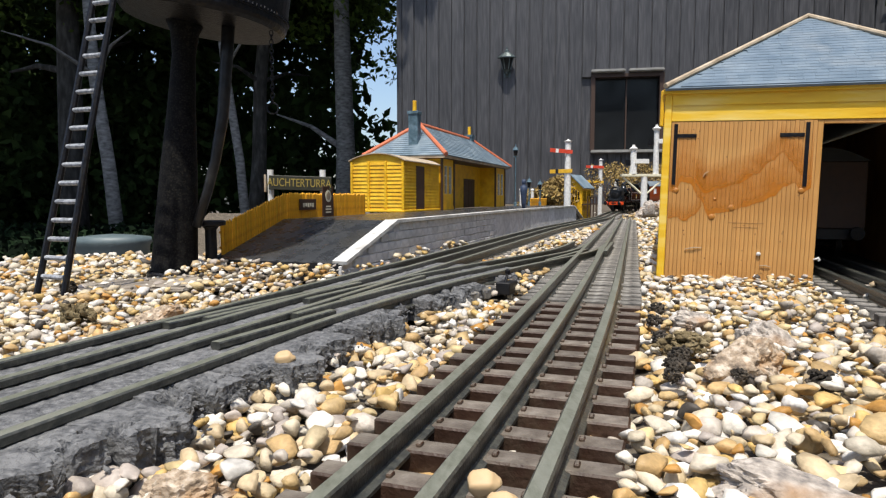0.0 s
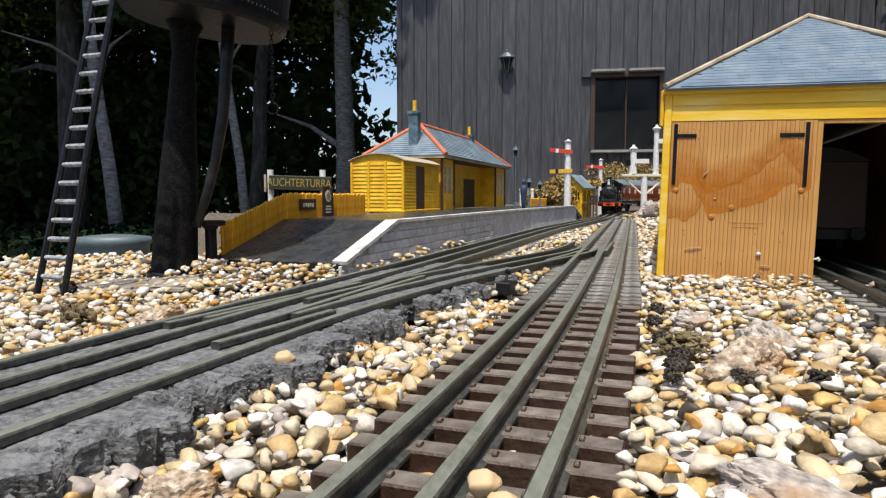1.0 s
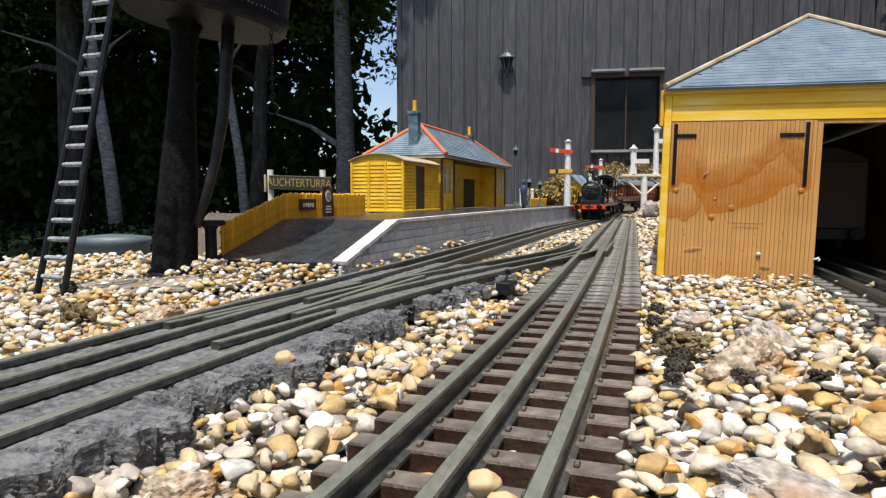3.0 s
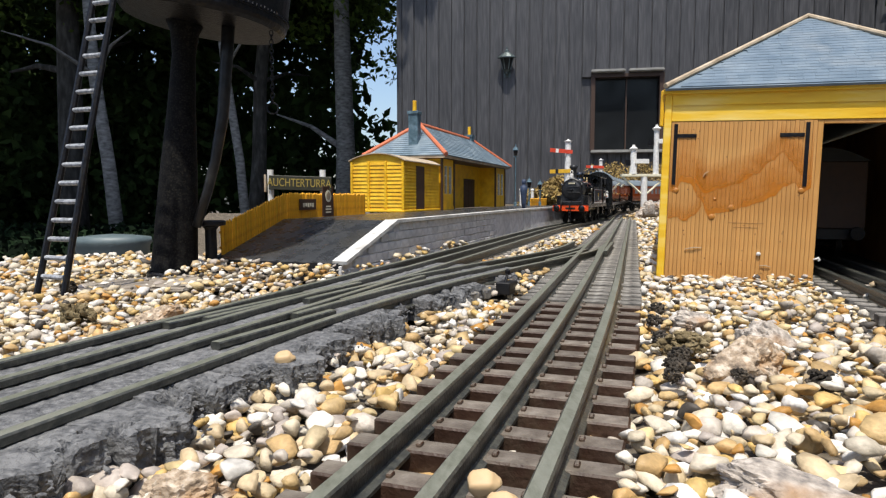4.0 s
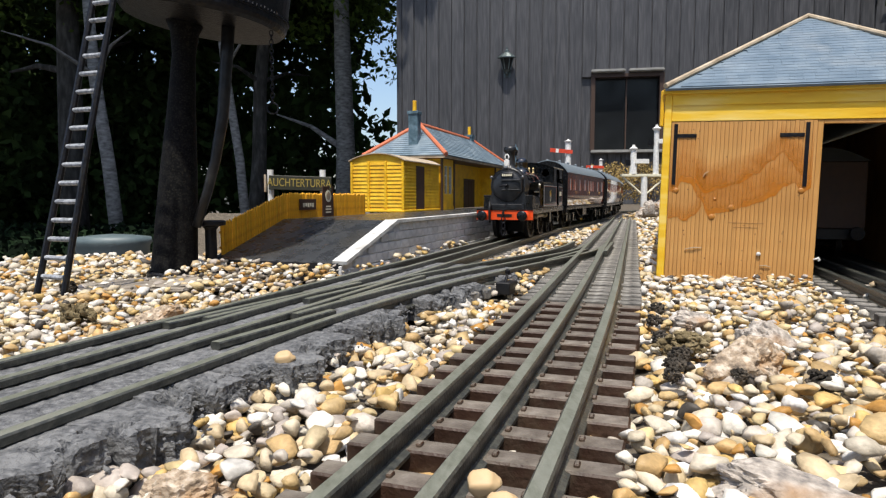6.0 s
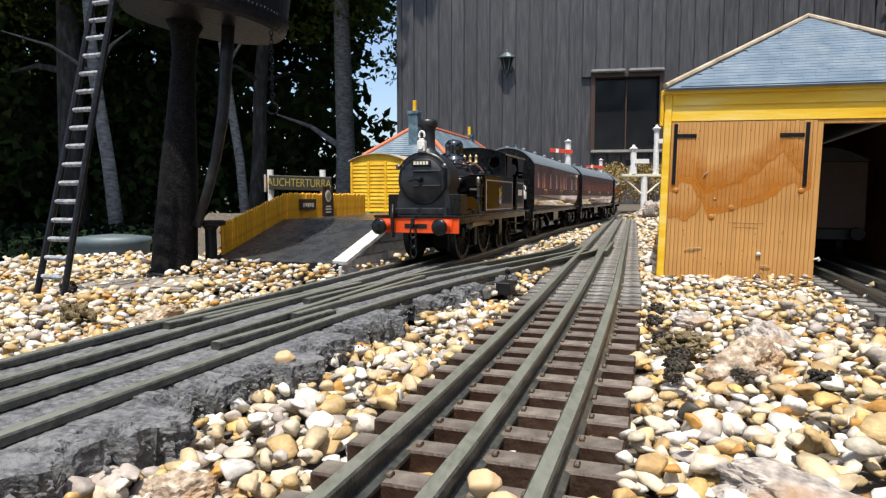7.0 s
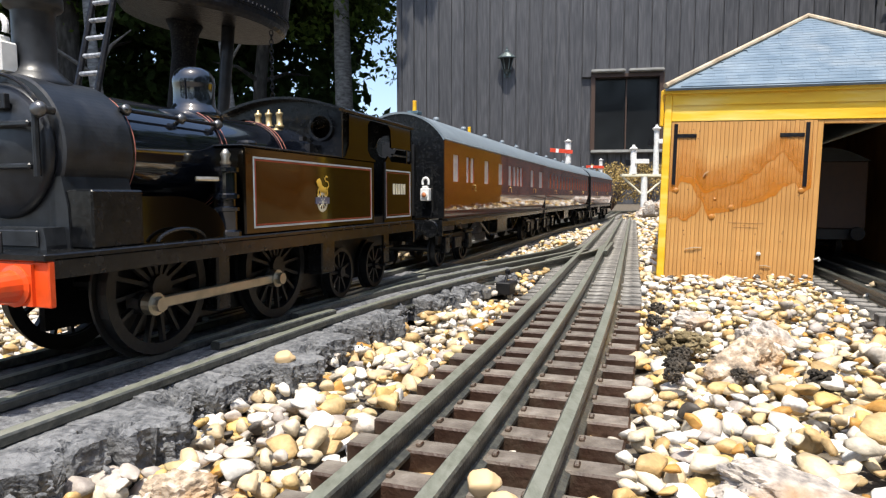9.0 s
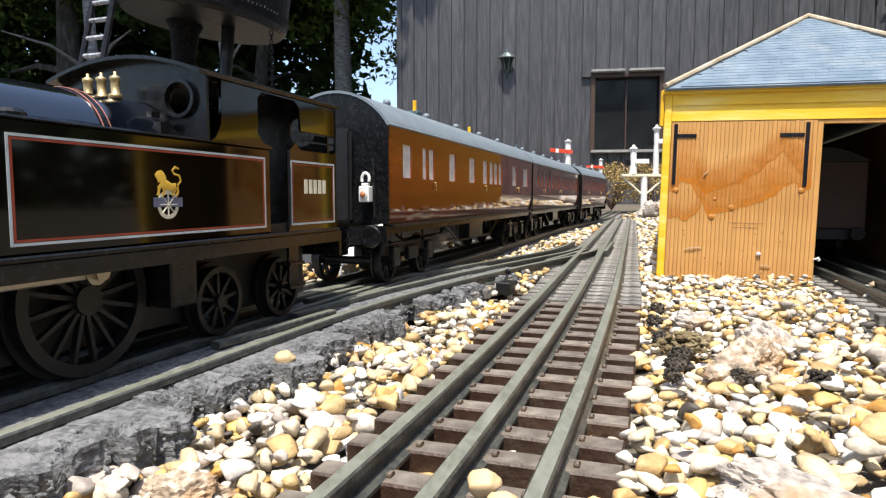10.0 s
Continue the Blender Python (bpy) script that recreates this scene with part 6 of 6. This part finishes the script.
# ---- rocks ----
def rock(x, y, z, sx, sy, sz, rz, seed, label, mat=None, tilt=0):
    bm = bmesh.new()
    bmesh.ops.create_icosphere(bm, subdivisions=5 if sx > 6 and y < 600 else 4, radius=1.0)
    for v in bm.verts:
        p = v.co.copy()
        d = 1 + 0.45 * noise.noise(p * 0.9 + Vector((seed, 0, 0))) + 0.24 * noise.noise(p * 2.3 + Vector((0, seed, 0))) + 0.10 * noise.noise(p * 6 + Vector((0, 0, seed))) + (0.16 if mat in (MOSS, DARKMOSS) else 0.09) * noise.noise(p * 9 + Vector((seed, 3, 0))) + 0.05 * noise.noise(p * 19)
        p = p * d
        for k in range(5):
            nr = Vector((math.sin(seed * 3 + k * 2.1), math.cos(seed * 2 + k * 1.3), math.sin(seed + k * 4.2))).normalized()
            h = p.dot(nr)
            if h > 0.7:
                p -= nr * (h - 0.7) * 0.85
        v.co = Vector((p.x * sx, p.y * sy, p.z * sz)) * MM
    ob = link("rock", bm, mat or GRANITE, smooth=False)
    ob.matrix_basis = mm(x, y, z, tilt, 0, rz)
    tagged(ob, label, "rock", "rocks among the gravel")


GREYROCK = material("grey granite", [(0.15, 0.135, 0.125), (0.38, 0.335, 0.29), (0.62, 0.56, 0.50)], 0.85, scale=420, bump=0.9, bscale=500, stain=(0.36, 0.235, 0.14), stain_scale=70)
SANDPAD = material("sandy cement", [(0.15, 0.125, 0.10), (0.25, 0.215, 0.175), (0.36, 0.32, 0.27)], 0.95, scale=160, bump=1.0, bscale=400)
MOSS = material("dry moss", [(0.09, 0.065, 0.03), (0.17, 0.13, 0.065), (0.26, 0.21, 0.12)], 0.95, scale=200, bump=1.0, bscale=500)
DARKMOSS = material("blackened moss", [(0.012, 0.010, 0.008), (0.045, 0.037, 0.028), (0.12, 0.098, 0.075)], 0.95, scale=240, bump=1.0, bscale=500)


def clump(x, y, z, sx, sy, sz, seed, label, mat):
    """A crumbly lump of many small knobs."""
    rnd = random.Random(seed)
    v, f = ico(1)
    verts, faces = [], []
    for k in range(150):
        p = Vector((rnd.gauss(0, 1), rnd.gauss(0, 1), rnd.gauss(0.25, 0.8))).normalized() * rnd.uniform(0.62, 1.0)
        p *= 1 + 0.35 * noise.noise(p * 1.6 + Vector((seed, 0, 0)))
        r = rnd.uniform(0.10, 0.24)
        e = np.array(Euler((rnd.uniform(0, 6), rnd.uniform(0, 6), rnd.uniform(0, 6))).to_matrix())
        q = (v * (r * rnd.uniform(0.8, 1.9), r, r * rnd.uniform(0.4, 0.9))) @ e.T + np.array(p)
        verts.append(q * (sx, sy, sz))
        faces.append(f + k * len(v))
    me = bpy.data.meshes.new("moss_clump")
    me.from_pydata((np.concatenate(verts) * MM).tolist(), [], np.concatenate(faces).tolist())
    me.materials.append(mat)
    ob = tagged(new("moss_clump", me), label, "moss", "moss clumps on the gravel")
    ob.matrix_basis = mm(x, y, z)


rock(85, 176, -5, 11, 7, 8.5, 20, 1.3, "angular pink granite rock resting on the gravel")
rock(106, 206, -6, 10, 7, 7.5, -10, 4.1, "rounded pale granite rock resting on the gravel", GREYROCK)
rock(57, 103, -7.5, 13, 6.5, 4.6, -24, 2.2, "flat grey and pink granite slab lying on the gravel", GREYROCK, -12)
clump(78, 204, -6, 8, 6, 4.5, 66, "dry brown clump of moss on the gravel", MOSS)
rock(96, 244, -6, 9, 6, 4.5, 10, 3.6, "pale grey granite rock in the gravel", GREYROCK)
rock(-45, 104, -9.5, 8.5, 5, 5.0, 25, 5.2, "pink granite rock beside the cement bed")
clump(-150, 258, -8, 7.5, 6, 7.5, 77, "brown weathered lump of moss in the gravel", MOSS)
rock(-118, 262, -8, 10, 7, 5.5, 15, 8.1, "pale pinkish rock beside the main line")
rock(-158, 376, -9.8, 66, 40, 4, 14, 3.1, "low sandy cement pad around the tower foot", SANDPAD)
for k, (x, y, r) in enumerate(((66, 178, 3.2), (74, 214, 3.0), (62, 168, 2.4), (99, 162, 4.0), (72, 190, 3.4), (92, 270, 3.4), (82, 244, 3.0), (80, 168, 2.2), (-196, 330, 4.5))):
    clump(x, y, -5.5, r, r * 0.8, r * 0.8, 90 + k, "blackened clump of dead moss on the gravel", DARKMOSS)
for k in range(20):
    rnd = random.Random(40 + k)
    rock(478 + 14 * (k % 10) + rnd.uniform(-6, 6), 1480 + 26 * (k % 10) + rnd.uniform(-20, 40), rnd.uniform(-8, 22), rnd.uniform(14, 34), rnd.uniform(14, 28), rnd.uniform(10, 22), rnd.uniform(0, 180), 20 + k * 2.3, "pale sandstone boulder in a bank beside the line", GREYROCK)


def loose_pebble():
    v, f = pebble_shapes(3, 1)
    me = bpy.data.meshes.new("pebble")
    me.from_pydata((v[0] * (3.6, 3.0, 2.5) * MM).tolist(), [], f.tolist())
    me.materials.append(plain("cream pebble", (0.56, 0.40, 0.22), 0.6, scale=200))
    me.shade_smooth()
    ob = tagged(new("pebble", me), "single cream pebble lying on the cement bed", "pebble")
    ob.matrix_basis = mm(-43, 171, -1.7, 0, 12, 100)
    for x, y in ((7.0, 101), (9.5, 93)):
        o = tagged(new("pebble", me), "ochre pebble lying between the rails of the siding", "pebble")
        o.matrix_basis = mm(x, y, -4.6, 0, 0, 80)


loose_pebble()


def point_lever():
    t = thing("point_lever", "small black point lever box beside the crossover", "point lever", mm(34, 336, -9, 0, 0, -28))
    part("box", boxed(-4, 4, -6, 6, 0, 6.5, 0.5), BLACKMATT, t)
    part("lever", rod([(0, -2, 6), (0, 1, 11)], 0.8, 8), IRON, t)
    part("knob", turned([(0.8, 10.4), (1.5, 11.2), (1.5, 12.4), (0.4, 13.2)], "z", (0, 1, 0), 10), IRON, t)
    part("rod", rod([(-4, 0, 2), (-22, 3, 2)], 0.7, 6), IRON, t)


point_lever()


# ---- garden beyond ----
# leaf colour taken near black to stand for the shade under the trees
SHADESHRUB = material("shrub leaves darkened for shade", [(0.004, 0.009, 0.004), (0.007, 0.016, 0.006), (0.014, 0.028, 0.010)], 0.85, scale=3, island=0.5, spec=0.1)


def leaf_cloud(name, spots, size, mat, parent, seed, aspect=0.55):
    """Many small leaves: spots are (centre, radii, count) clumps in metres."""
    rng = np.random.default_rng(seed)
    vs, fs = [], []
    base = 0
    for c, r, n in spots:
        u = rng.normal(size=(n, 3))
        u /= np.linalg.norm(u, axis=1)[:, None]
        p = np.array(c) + u * np.array(r) * (rng.uniform(0.35, 1.0, n) ** 0.5)[:, None]
        a = rng.normal(size=(n, 3))
        a /= np.linalg.norm(a, axis=1)[:, None]
        b = np.cross(a, rng.normal(size=(n, 3)))
        b /= np.linalg.norm(b, axis=1)[:, None]
        s = size * rng.uniform(0.6, 1.4, n)[:, None]
        quad = np.stack([p - a * s, p + b * s * aspect, p + a * s, p - b * s * aspect], 1).reshape(-1, 3)
        vs.append(quad)
        fs.append(np.arange(base, base + 4 * n).reshape(-1, 4))
        base += 4 * n
    me = bpy.data.meshes.new(name)
    me.from_pydata(np.concatenate(vs).tolist(), [], np.concatenate(fs).tolist())
    me.materials.append(mat)
    ob = new(name, me)
    ob.parent = parent
    return ob


def tree(x, y, h, r, crown, mat_leaf, mat_bark, label, seed, lean=(0, 0), leaf=0.05, n=220, limbs=6, cat="tree", shade_canopy=3.6):
    rnd = random.Random(seed)
    t = thing("tree", label, cat, pose(x, y, -0.4), group="garden trees")
    pts = [(lean[0] * k / 6 * 1000 + rnd.uniform(-25, 25) * (k > 0), lean[1] * k / 6 * 1000 + rnd.uniform(-25, 25) * (k > 0), h * 1000 * k / 6) for k in range(7)]
    tr = part("trunk", rod(pts, [r * 1000 * (1.25 - 0.13 * k) for k in range(7)], 12), mat_bark, t, smooth=True)
    for k in range(limbs):
        f = rnd.uniform(0.3, 0.95)
        b = Vector(pts[int(f * 6)])
        a = rnd.uniform(0, 6.28)
        ln = rnd.uniform(0.5, 1.1) * 1000
        q = b + Vector((math.cos(a) * ln, math.sin(a) * ln, rnd.uniform(0.0, 0.6) * ln))
        part("limb", rod([b, b.lerp(q, 0.5) + Vector((0, 0, 60)), q], [r * 420, r * 260, r * 90], 7), mat_bark, tr)
    spots = []
    (cx, cy, cz), (rx, ry, rz), m = crown
    for k in range(m):
        p = Vector((rnd.gauss(0, 0.5), rnd.gauss(0, 0.5), rnd.gauss(0, 0.5)))
        spots.append(((cx + p.x * rx, cy + p.y * ry, cz + 0.38 + p.z * rz), (rnd.uniform(0.2, 0.5), rnd.uniform(0.2, 0.5), rnd.uniform(0.12, 0.3)), n))
    leaf_cloud("crown", spots, leaf, mat_leaf, t, seed)
    # dense foliage added above the view to keep sun off the ground below
    if shade_canopy:
        spots = [((rnd.gauss(0, 0.75), rnd.gauss(0, 0.65), shade_canopy + 0.38 + rnd.uniform(-0.3, 0.3)), (0.5, 0.5, 0.25), 150) for k in range(34)]
        leaf_cloud("upper_crown", spots, 0.11, mat_leaf, t, seed + 1)
    return t


tree(-1.02, 6.6, 5.5, 0.085, ((-0.1, 0.6, 2.3), (1.0, 0.7, 0.8), 26), LEAF, PALEBARK, "tall grey-barked tree with green leaves beside the barn", 11, leaf=0.035, n=140)
tree(-2.55, 5.0, 4.2, 0.045, ((-0.5, 1.0, 2.9), (1.2, 0.8, 1.0), 30), LEAF, PALEBARK, "leaning pale-barked tree in deep shade", 12, lean=(-0.5, 0.3), leaf=0.035, n=120, limbs=2)
tree(-1.72, 5.6, 4.6, 0.034, ((0.1, 0.6, 3.0), (0.9, 0.7, 0.9), 26), LEAF, PALEBARK, "slim pale-barked tree in deep shade", 13, lean=(-0.45, 0.1), leaf=0.035, n=120, limbs=2)
tree(-2.05, 6.9, 5.0, 0.07, ((0, 0.6, 3.2), (1.3, 0.8, 1.0), 30), CONIFER, BARK, "dark forked tree in deep shade", 14, lean=(0.3, 0.2), leaf=0.05, n=160)
tree(-3.7, 6.4, 5.0, 0.11, ((0, 0.2, 3.0), (1.4, 0.8, 1.4), 34), CONIFER, BARK, "dark conifer at the garden edge", 15, leaf=0.05, n=180)
# tall trees added out of view; their crowns shade the back of the garden
for k, (x, y) in enumerate(((-4.2, 3.2), (-3.7, 4.4), (-5.6, 4.6), (-4.9, 5.6), (-6.4, 2.6))):
    tree(x, y, 6.0, 0.12, ((0, 0, 4.6), (1.5, 1.2, 0.7), 40), CONIFER, BARK, "tall dark conifer added out of view to shade the garden", 30 + k, leaf=0.10, n=230)


def hedge():
    spots = []
    rnd = random.Random(77)
    for k in range(620):
        x = rnd.uniform(-9.5, -0.9)
        y = rnd.uniform(7.6, 9.2)
        z = rnd.uniform(-0.35, 4.6)
        px = x / y
        if -0.135 < px < -0.055 and 1.15 < z < 2.0:
            continue
        if px > -0.07 and 0.95 < z < 2.0:
            continue
        if -0.26 < px < -0.18 and 1.45 < z < 2.1 and rnd.random() < 0.8:
            continue
        spots.append(((x, y, z), (0.45, 0.35, 0.4), 110))
    for k in range(330):
        x, y = rnd.uniform(-11, -1.4), rnd.uniform(9.4, 10.2)
        z = rnd.uniform(-0.35, 5.2)
        if x / y < -0.15 and not (-0.26 < x / y < -0.18 and 1.7 < z < 2.4 and rnd.random() < 0.85):
            spots.append(((x, y, z), (0.5, 0.35, 0.45), 110))
    # two stretches out of view, added so glossy paint and glass reflect dark
    for k in range(300):
        spots.append(((rnd.uniform(3.2, 4.2), rnd.uniform(-7, 4.6), rnd.uniform(-0.2, 3.0)), (0.4, 0.7, 0.6), 80))
    for k in range(260):
        spots.append(((rnd.uniform(-10, 10), rnd.uniform(-7.5, -6.2), rnd.uniform(-0.2, 3.2)), (0.7, 0.4, 0.6), 70))
    ob = leaf_cloud("conifer_hedge", spots, 0.075, CONIFER, None, 5)
    tagged(ob, "dense dark conifer hedge, with unseen stretches added to darken reflections", "hedge", kind="stuff")


hedge()


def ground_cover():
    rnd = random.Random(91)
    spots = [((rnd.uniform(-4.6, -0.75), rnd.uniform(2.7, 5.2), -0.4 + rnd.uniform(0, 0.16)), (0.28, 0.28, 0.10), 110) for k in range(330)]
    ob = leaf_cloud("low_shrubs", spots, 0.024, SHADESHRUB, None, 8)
    tagged(ob, "low shrubs under the trees, darkened to stand for deep shade", "shrubs", kind="stuff")


ground_cover()


def heather_clump(x, y, z, r, h, seed, label):
    t = thing("heather_clump", label, "shrub", mm(x, y, z), group="heather clumps")
    rnd = random.Random(seed)
    bm = bmesh.new()
    for k in range(26):
        a = rnd.uniform(0, 6.28)
        q = (math.cos(a) * r * rnd.uniform(0.3, 1), math.sin(a) * r * rnd.uniform(0.3, 1), h * rnd.uniform(0.5, 1))
        tube(bm, [(0, 0, -8), (q[0] * 0.4, q[1] * 0.4, q[2] * 0.5), q], [1.4, 1.0, 0.5], 5)
    part("stems", bm, DARKBROWN, t)
    spots = [((rnd.gauss(0, r * 0.45) * MM, rnd.gauss(0, r * 0.45) * MM, rnd.uniform(0.25, 0.95) * h * MM), (r * 0.3 * MM,) * 3, 60) for k in range(30)]
    leaf_cloud("foliage", spots, 0.0045, HEATHER, t, seed)


heather_clump(250, 1460, 5, 55, 78, 1, "dry golden-brown heather beside the platform end")
heather_clump(215, 1440, 5, 40, 50, 2, "dry golden-brown heather beside the platform end")
heather_clump(375, 1800, 0, 60, 85, 3, "dry golden-brown heather behind the signal box")
heather_clump(640, 2420, 0, 120, 150, 4, "dry golden heather below the barn window")
heather_clump(790, 2460, 0, 120, 165, 5, "dry golden heather below the barn window")


def trough():
    t = thing("plastic_tub", "pale blue-grey plastic tub with a domed lid under the trees", "tub", pose(-1.04, 2.0, -0.4, 0, 0, 8))
    prof = [(80, 0), (92, 20), (108, 290), (116, 300), (112, 316), (60, 322), (2, 326)]
    o = part("shell", turned(prof, "z", seg=36), PLASTIC, t, smooth=True)
    o.scale = (1.0, 0.8, 1.0)
    e = thing("edging_board", "pale blue-grey plastic edging board along the bed", "edging", pose(-1.25, 1.9, -0.4, 0, 0, 6))
    part("board", boxed(-900, 150, -10, 10, 0, 220, 3), PLASTIC, e)
    part("cap", boxed(-902, 152, -13, 13, 220, 228, 2), PLASTIC, e)


PLASTIC = material("weathered pale plastic", [(0.06, 0.085, 0.095), (0.10, 0.135, 0.145), (0.15, 0.19, 0.20)], 0.5, scale=12, bump=0.2)
trough()


# ---- barn ----
def build_barn():
    bn = thing("barn", "black-stained vertical board barn with a small window", "barn", pose(-0.333, 5.2, -0.016, 0, 0, -10))
    hole = (1512, 1995, 413, 962)
    wl = wall_plate("wall", bn, (0, 7000, 0, 3600), 30, 160, [hole], BARN)
    pitch = 101
    rnd = random.Random(21)
    for k in range(52):
        x = 4 + k * pitch
        runs = [(0, 3600)]
        if x + pitch > hole[0] - 20 and x < hole[1] + 20:
            runs = [(0, hole[2] - 6), (hole[3] + 6, 3600)]
        for a, b in runs:
            d = rnd.uniform(-2.5, 2.5)
            ob = part("board", boxed(x + 3, x + pitch - 5, 6 + d, 29, a, b, 3), BARN, wl)
            part("batten", boxed(x - 3, x + 1.5, 16 + d, 29.5, a, b), BARN, ob)
    part("corner_board", boxed(-40, 2, 0, 180, 0, 3600, 4), BARN, bn)
    part("roof", boxed(-150, 7100, -150, 4000, 3600, 3700), SLATE, bn)
    part("side_wall", boxed(0, 100, 160, 4000, 0, 3600), BARN, bn)
    win = part("window", boxed(hole[0], hole[1], 70, 76, hole[2], hole[3]), DARKGLASS, bn, "dark small-paned barn window")
    for q in ((hole[0] - 26, hole[0] + 6, hole[2], hole[3]), (hole[1] - 6, hole[1] + 26, hole[2], hole[3]), (hole[0] - 26, hole[1] + 26, hole[3], hole[3] + 26)):
        part("window_frame", boxed(q[0], q[1], -4, 40, q[2], q[3], 2), BARNTRIM, win)
    part("mullion", boxed(1748, 1758, 50, 69, hole[2], hole[3]), BARNTRIM, win)
    part("window_sill", boxed(1490, 2040, -60, 30, hole[2] - 22, hole[2], 4), PALEWOOD, win)
    for a, b in ((1484, 1738), (1760, 2018)):
        part("drip_batten", boxed(a, b, -40, 4, hole[3] + 34, hole[3] + 56, 6), PALEWOOD, win)
    # wall lantern
    la = thing("wall_lantern", "dark green metal wall lantern fixed to the barn boards", "wall lantern", pose(-0.333, 5.2, -0.016, 0, 0, -10) @ mm(846, 0, 985) @ Matrix.Diagonal((0.85, 0.45, 0.85, 1)))
    part("back_plate", boxed(-32, 32, -6, 6, 0, 110, 4), GREENMETAL, la)
    part("bracket", rod([(0, 0, 30), (0, -60, 10), (0, -105, 40)], 9, 10), GREENMETAL, la)
    part("lantern_glass", turned([(34, 60), (58, 165)], "z", (0, -105, 0), 6), DARKGLASS, la)
    for k in range(6):
        a = 2 * math.pi * k / 6
        part("glazing_rib", rod([(34 * math.cos(a), -105 + 34 * math.sin(a), 60), (59 * math.cos(a), -105 + 59 * math.sin(a), 166)], 3.5, 6), GREENMETAL, la)
    part("hood", turned([(86, 164), (84, 172), (40, 205), (22, 215), (20, 232), (8, 240), (6, 262), (1, 268)], "z", (0, -105, 0), 12), GREENMETAL, la)
    part("base", turned([(10, 20), (16, 40), (36, 58)], "z", (0, -105, 0), 12), GREENMETAL, la)


BARNTRIM = plain("brown window frame", (0.055, 0.03, 0.02), 0.6)
PALEWOOD = material("weathered grey sill", [(0.22, 0.22, 0.21), (0.34, 0.34, 0.33)], 0.8, scale=20, bump=0.3)
GREENMETAL = plain("dark green metal", (0.075, 0.10, 0.105), 0.3, 0.3)
build_barn()


# ---- what moves ----
TRAIN = [(0.0, 1848), (0.5, 1725), (1.0, 1604), (1.5, 1487), (2.0, 1372), (2.5, 1275), (2.7, 1238), (3.25, 1144), (3.8, 1047), (4.5, 913), (5.0, 809), (5.5, 707), (5.7, 664),
         (6.25, 531), (6.8, 393), (7.0, 358), (7.5, 277), (8.0, 207), (8.5, 139), (9.0, 81), (9.5, 35), (10.0, 2.5)]


def on_line(front, length):
    """Pose of a vehicle whose front stands at that distance on the main line; local -y is ahead, z = 0 the rail head."""
    a, b = Vector(MAIN.at(front + 0.18 * length)), Vector(MAIN.at(front + 0.82 * length))
    d = (b - a).normalized()
    o = a - d * 0.18 * length
    return mm(o.x, o.y, 0, 0, 0, -math.degrees(math.atan2(d.x, d.y)))


def fine_rows(radius):
    """Rows close enough that no wheel turns 80 degrees between two of them."""
    rows = []
    for (t0, s0), (t1, s1) in zip(TRAIN, TRAIN[1:]):
        n = max(1, math.ceil(abs(s1 - s0) / radius / 1.1))
        most = max(1, int(round((t1 - t0) * FPS)))
        n = most if n > most / 2 else n
        rows += [(t0 + (t1 - t0) * k / n, s0 + (s1 - s0) * k / n) for k in range(n)]
    return rows + [TRAIN[-1]]


def motions():
    for ob, back, length in VEHICLES:
        walk(ob, [(t, on_line(s + back, length)) for t, s in TRAIN])
    for ob, radius, base in WHEELS:
        walk(ob, [(t, base @ Matrix.Rotation((2.5 - s) / radius + 0.15, 4, "X")) for t, s in fine_rows(radius)])
    for ob, s in RODS:
        rows = []
        for t, d in fine_rows(18):
            a = (2.5 - d) / 18 + 0.15
            rows.append((t, mm(0, -7 * math.sin(a), 18 + 7 * math.cos(a))))
        walk(ob, rows)


motions()
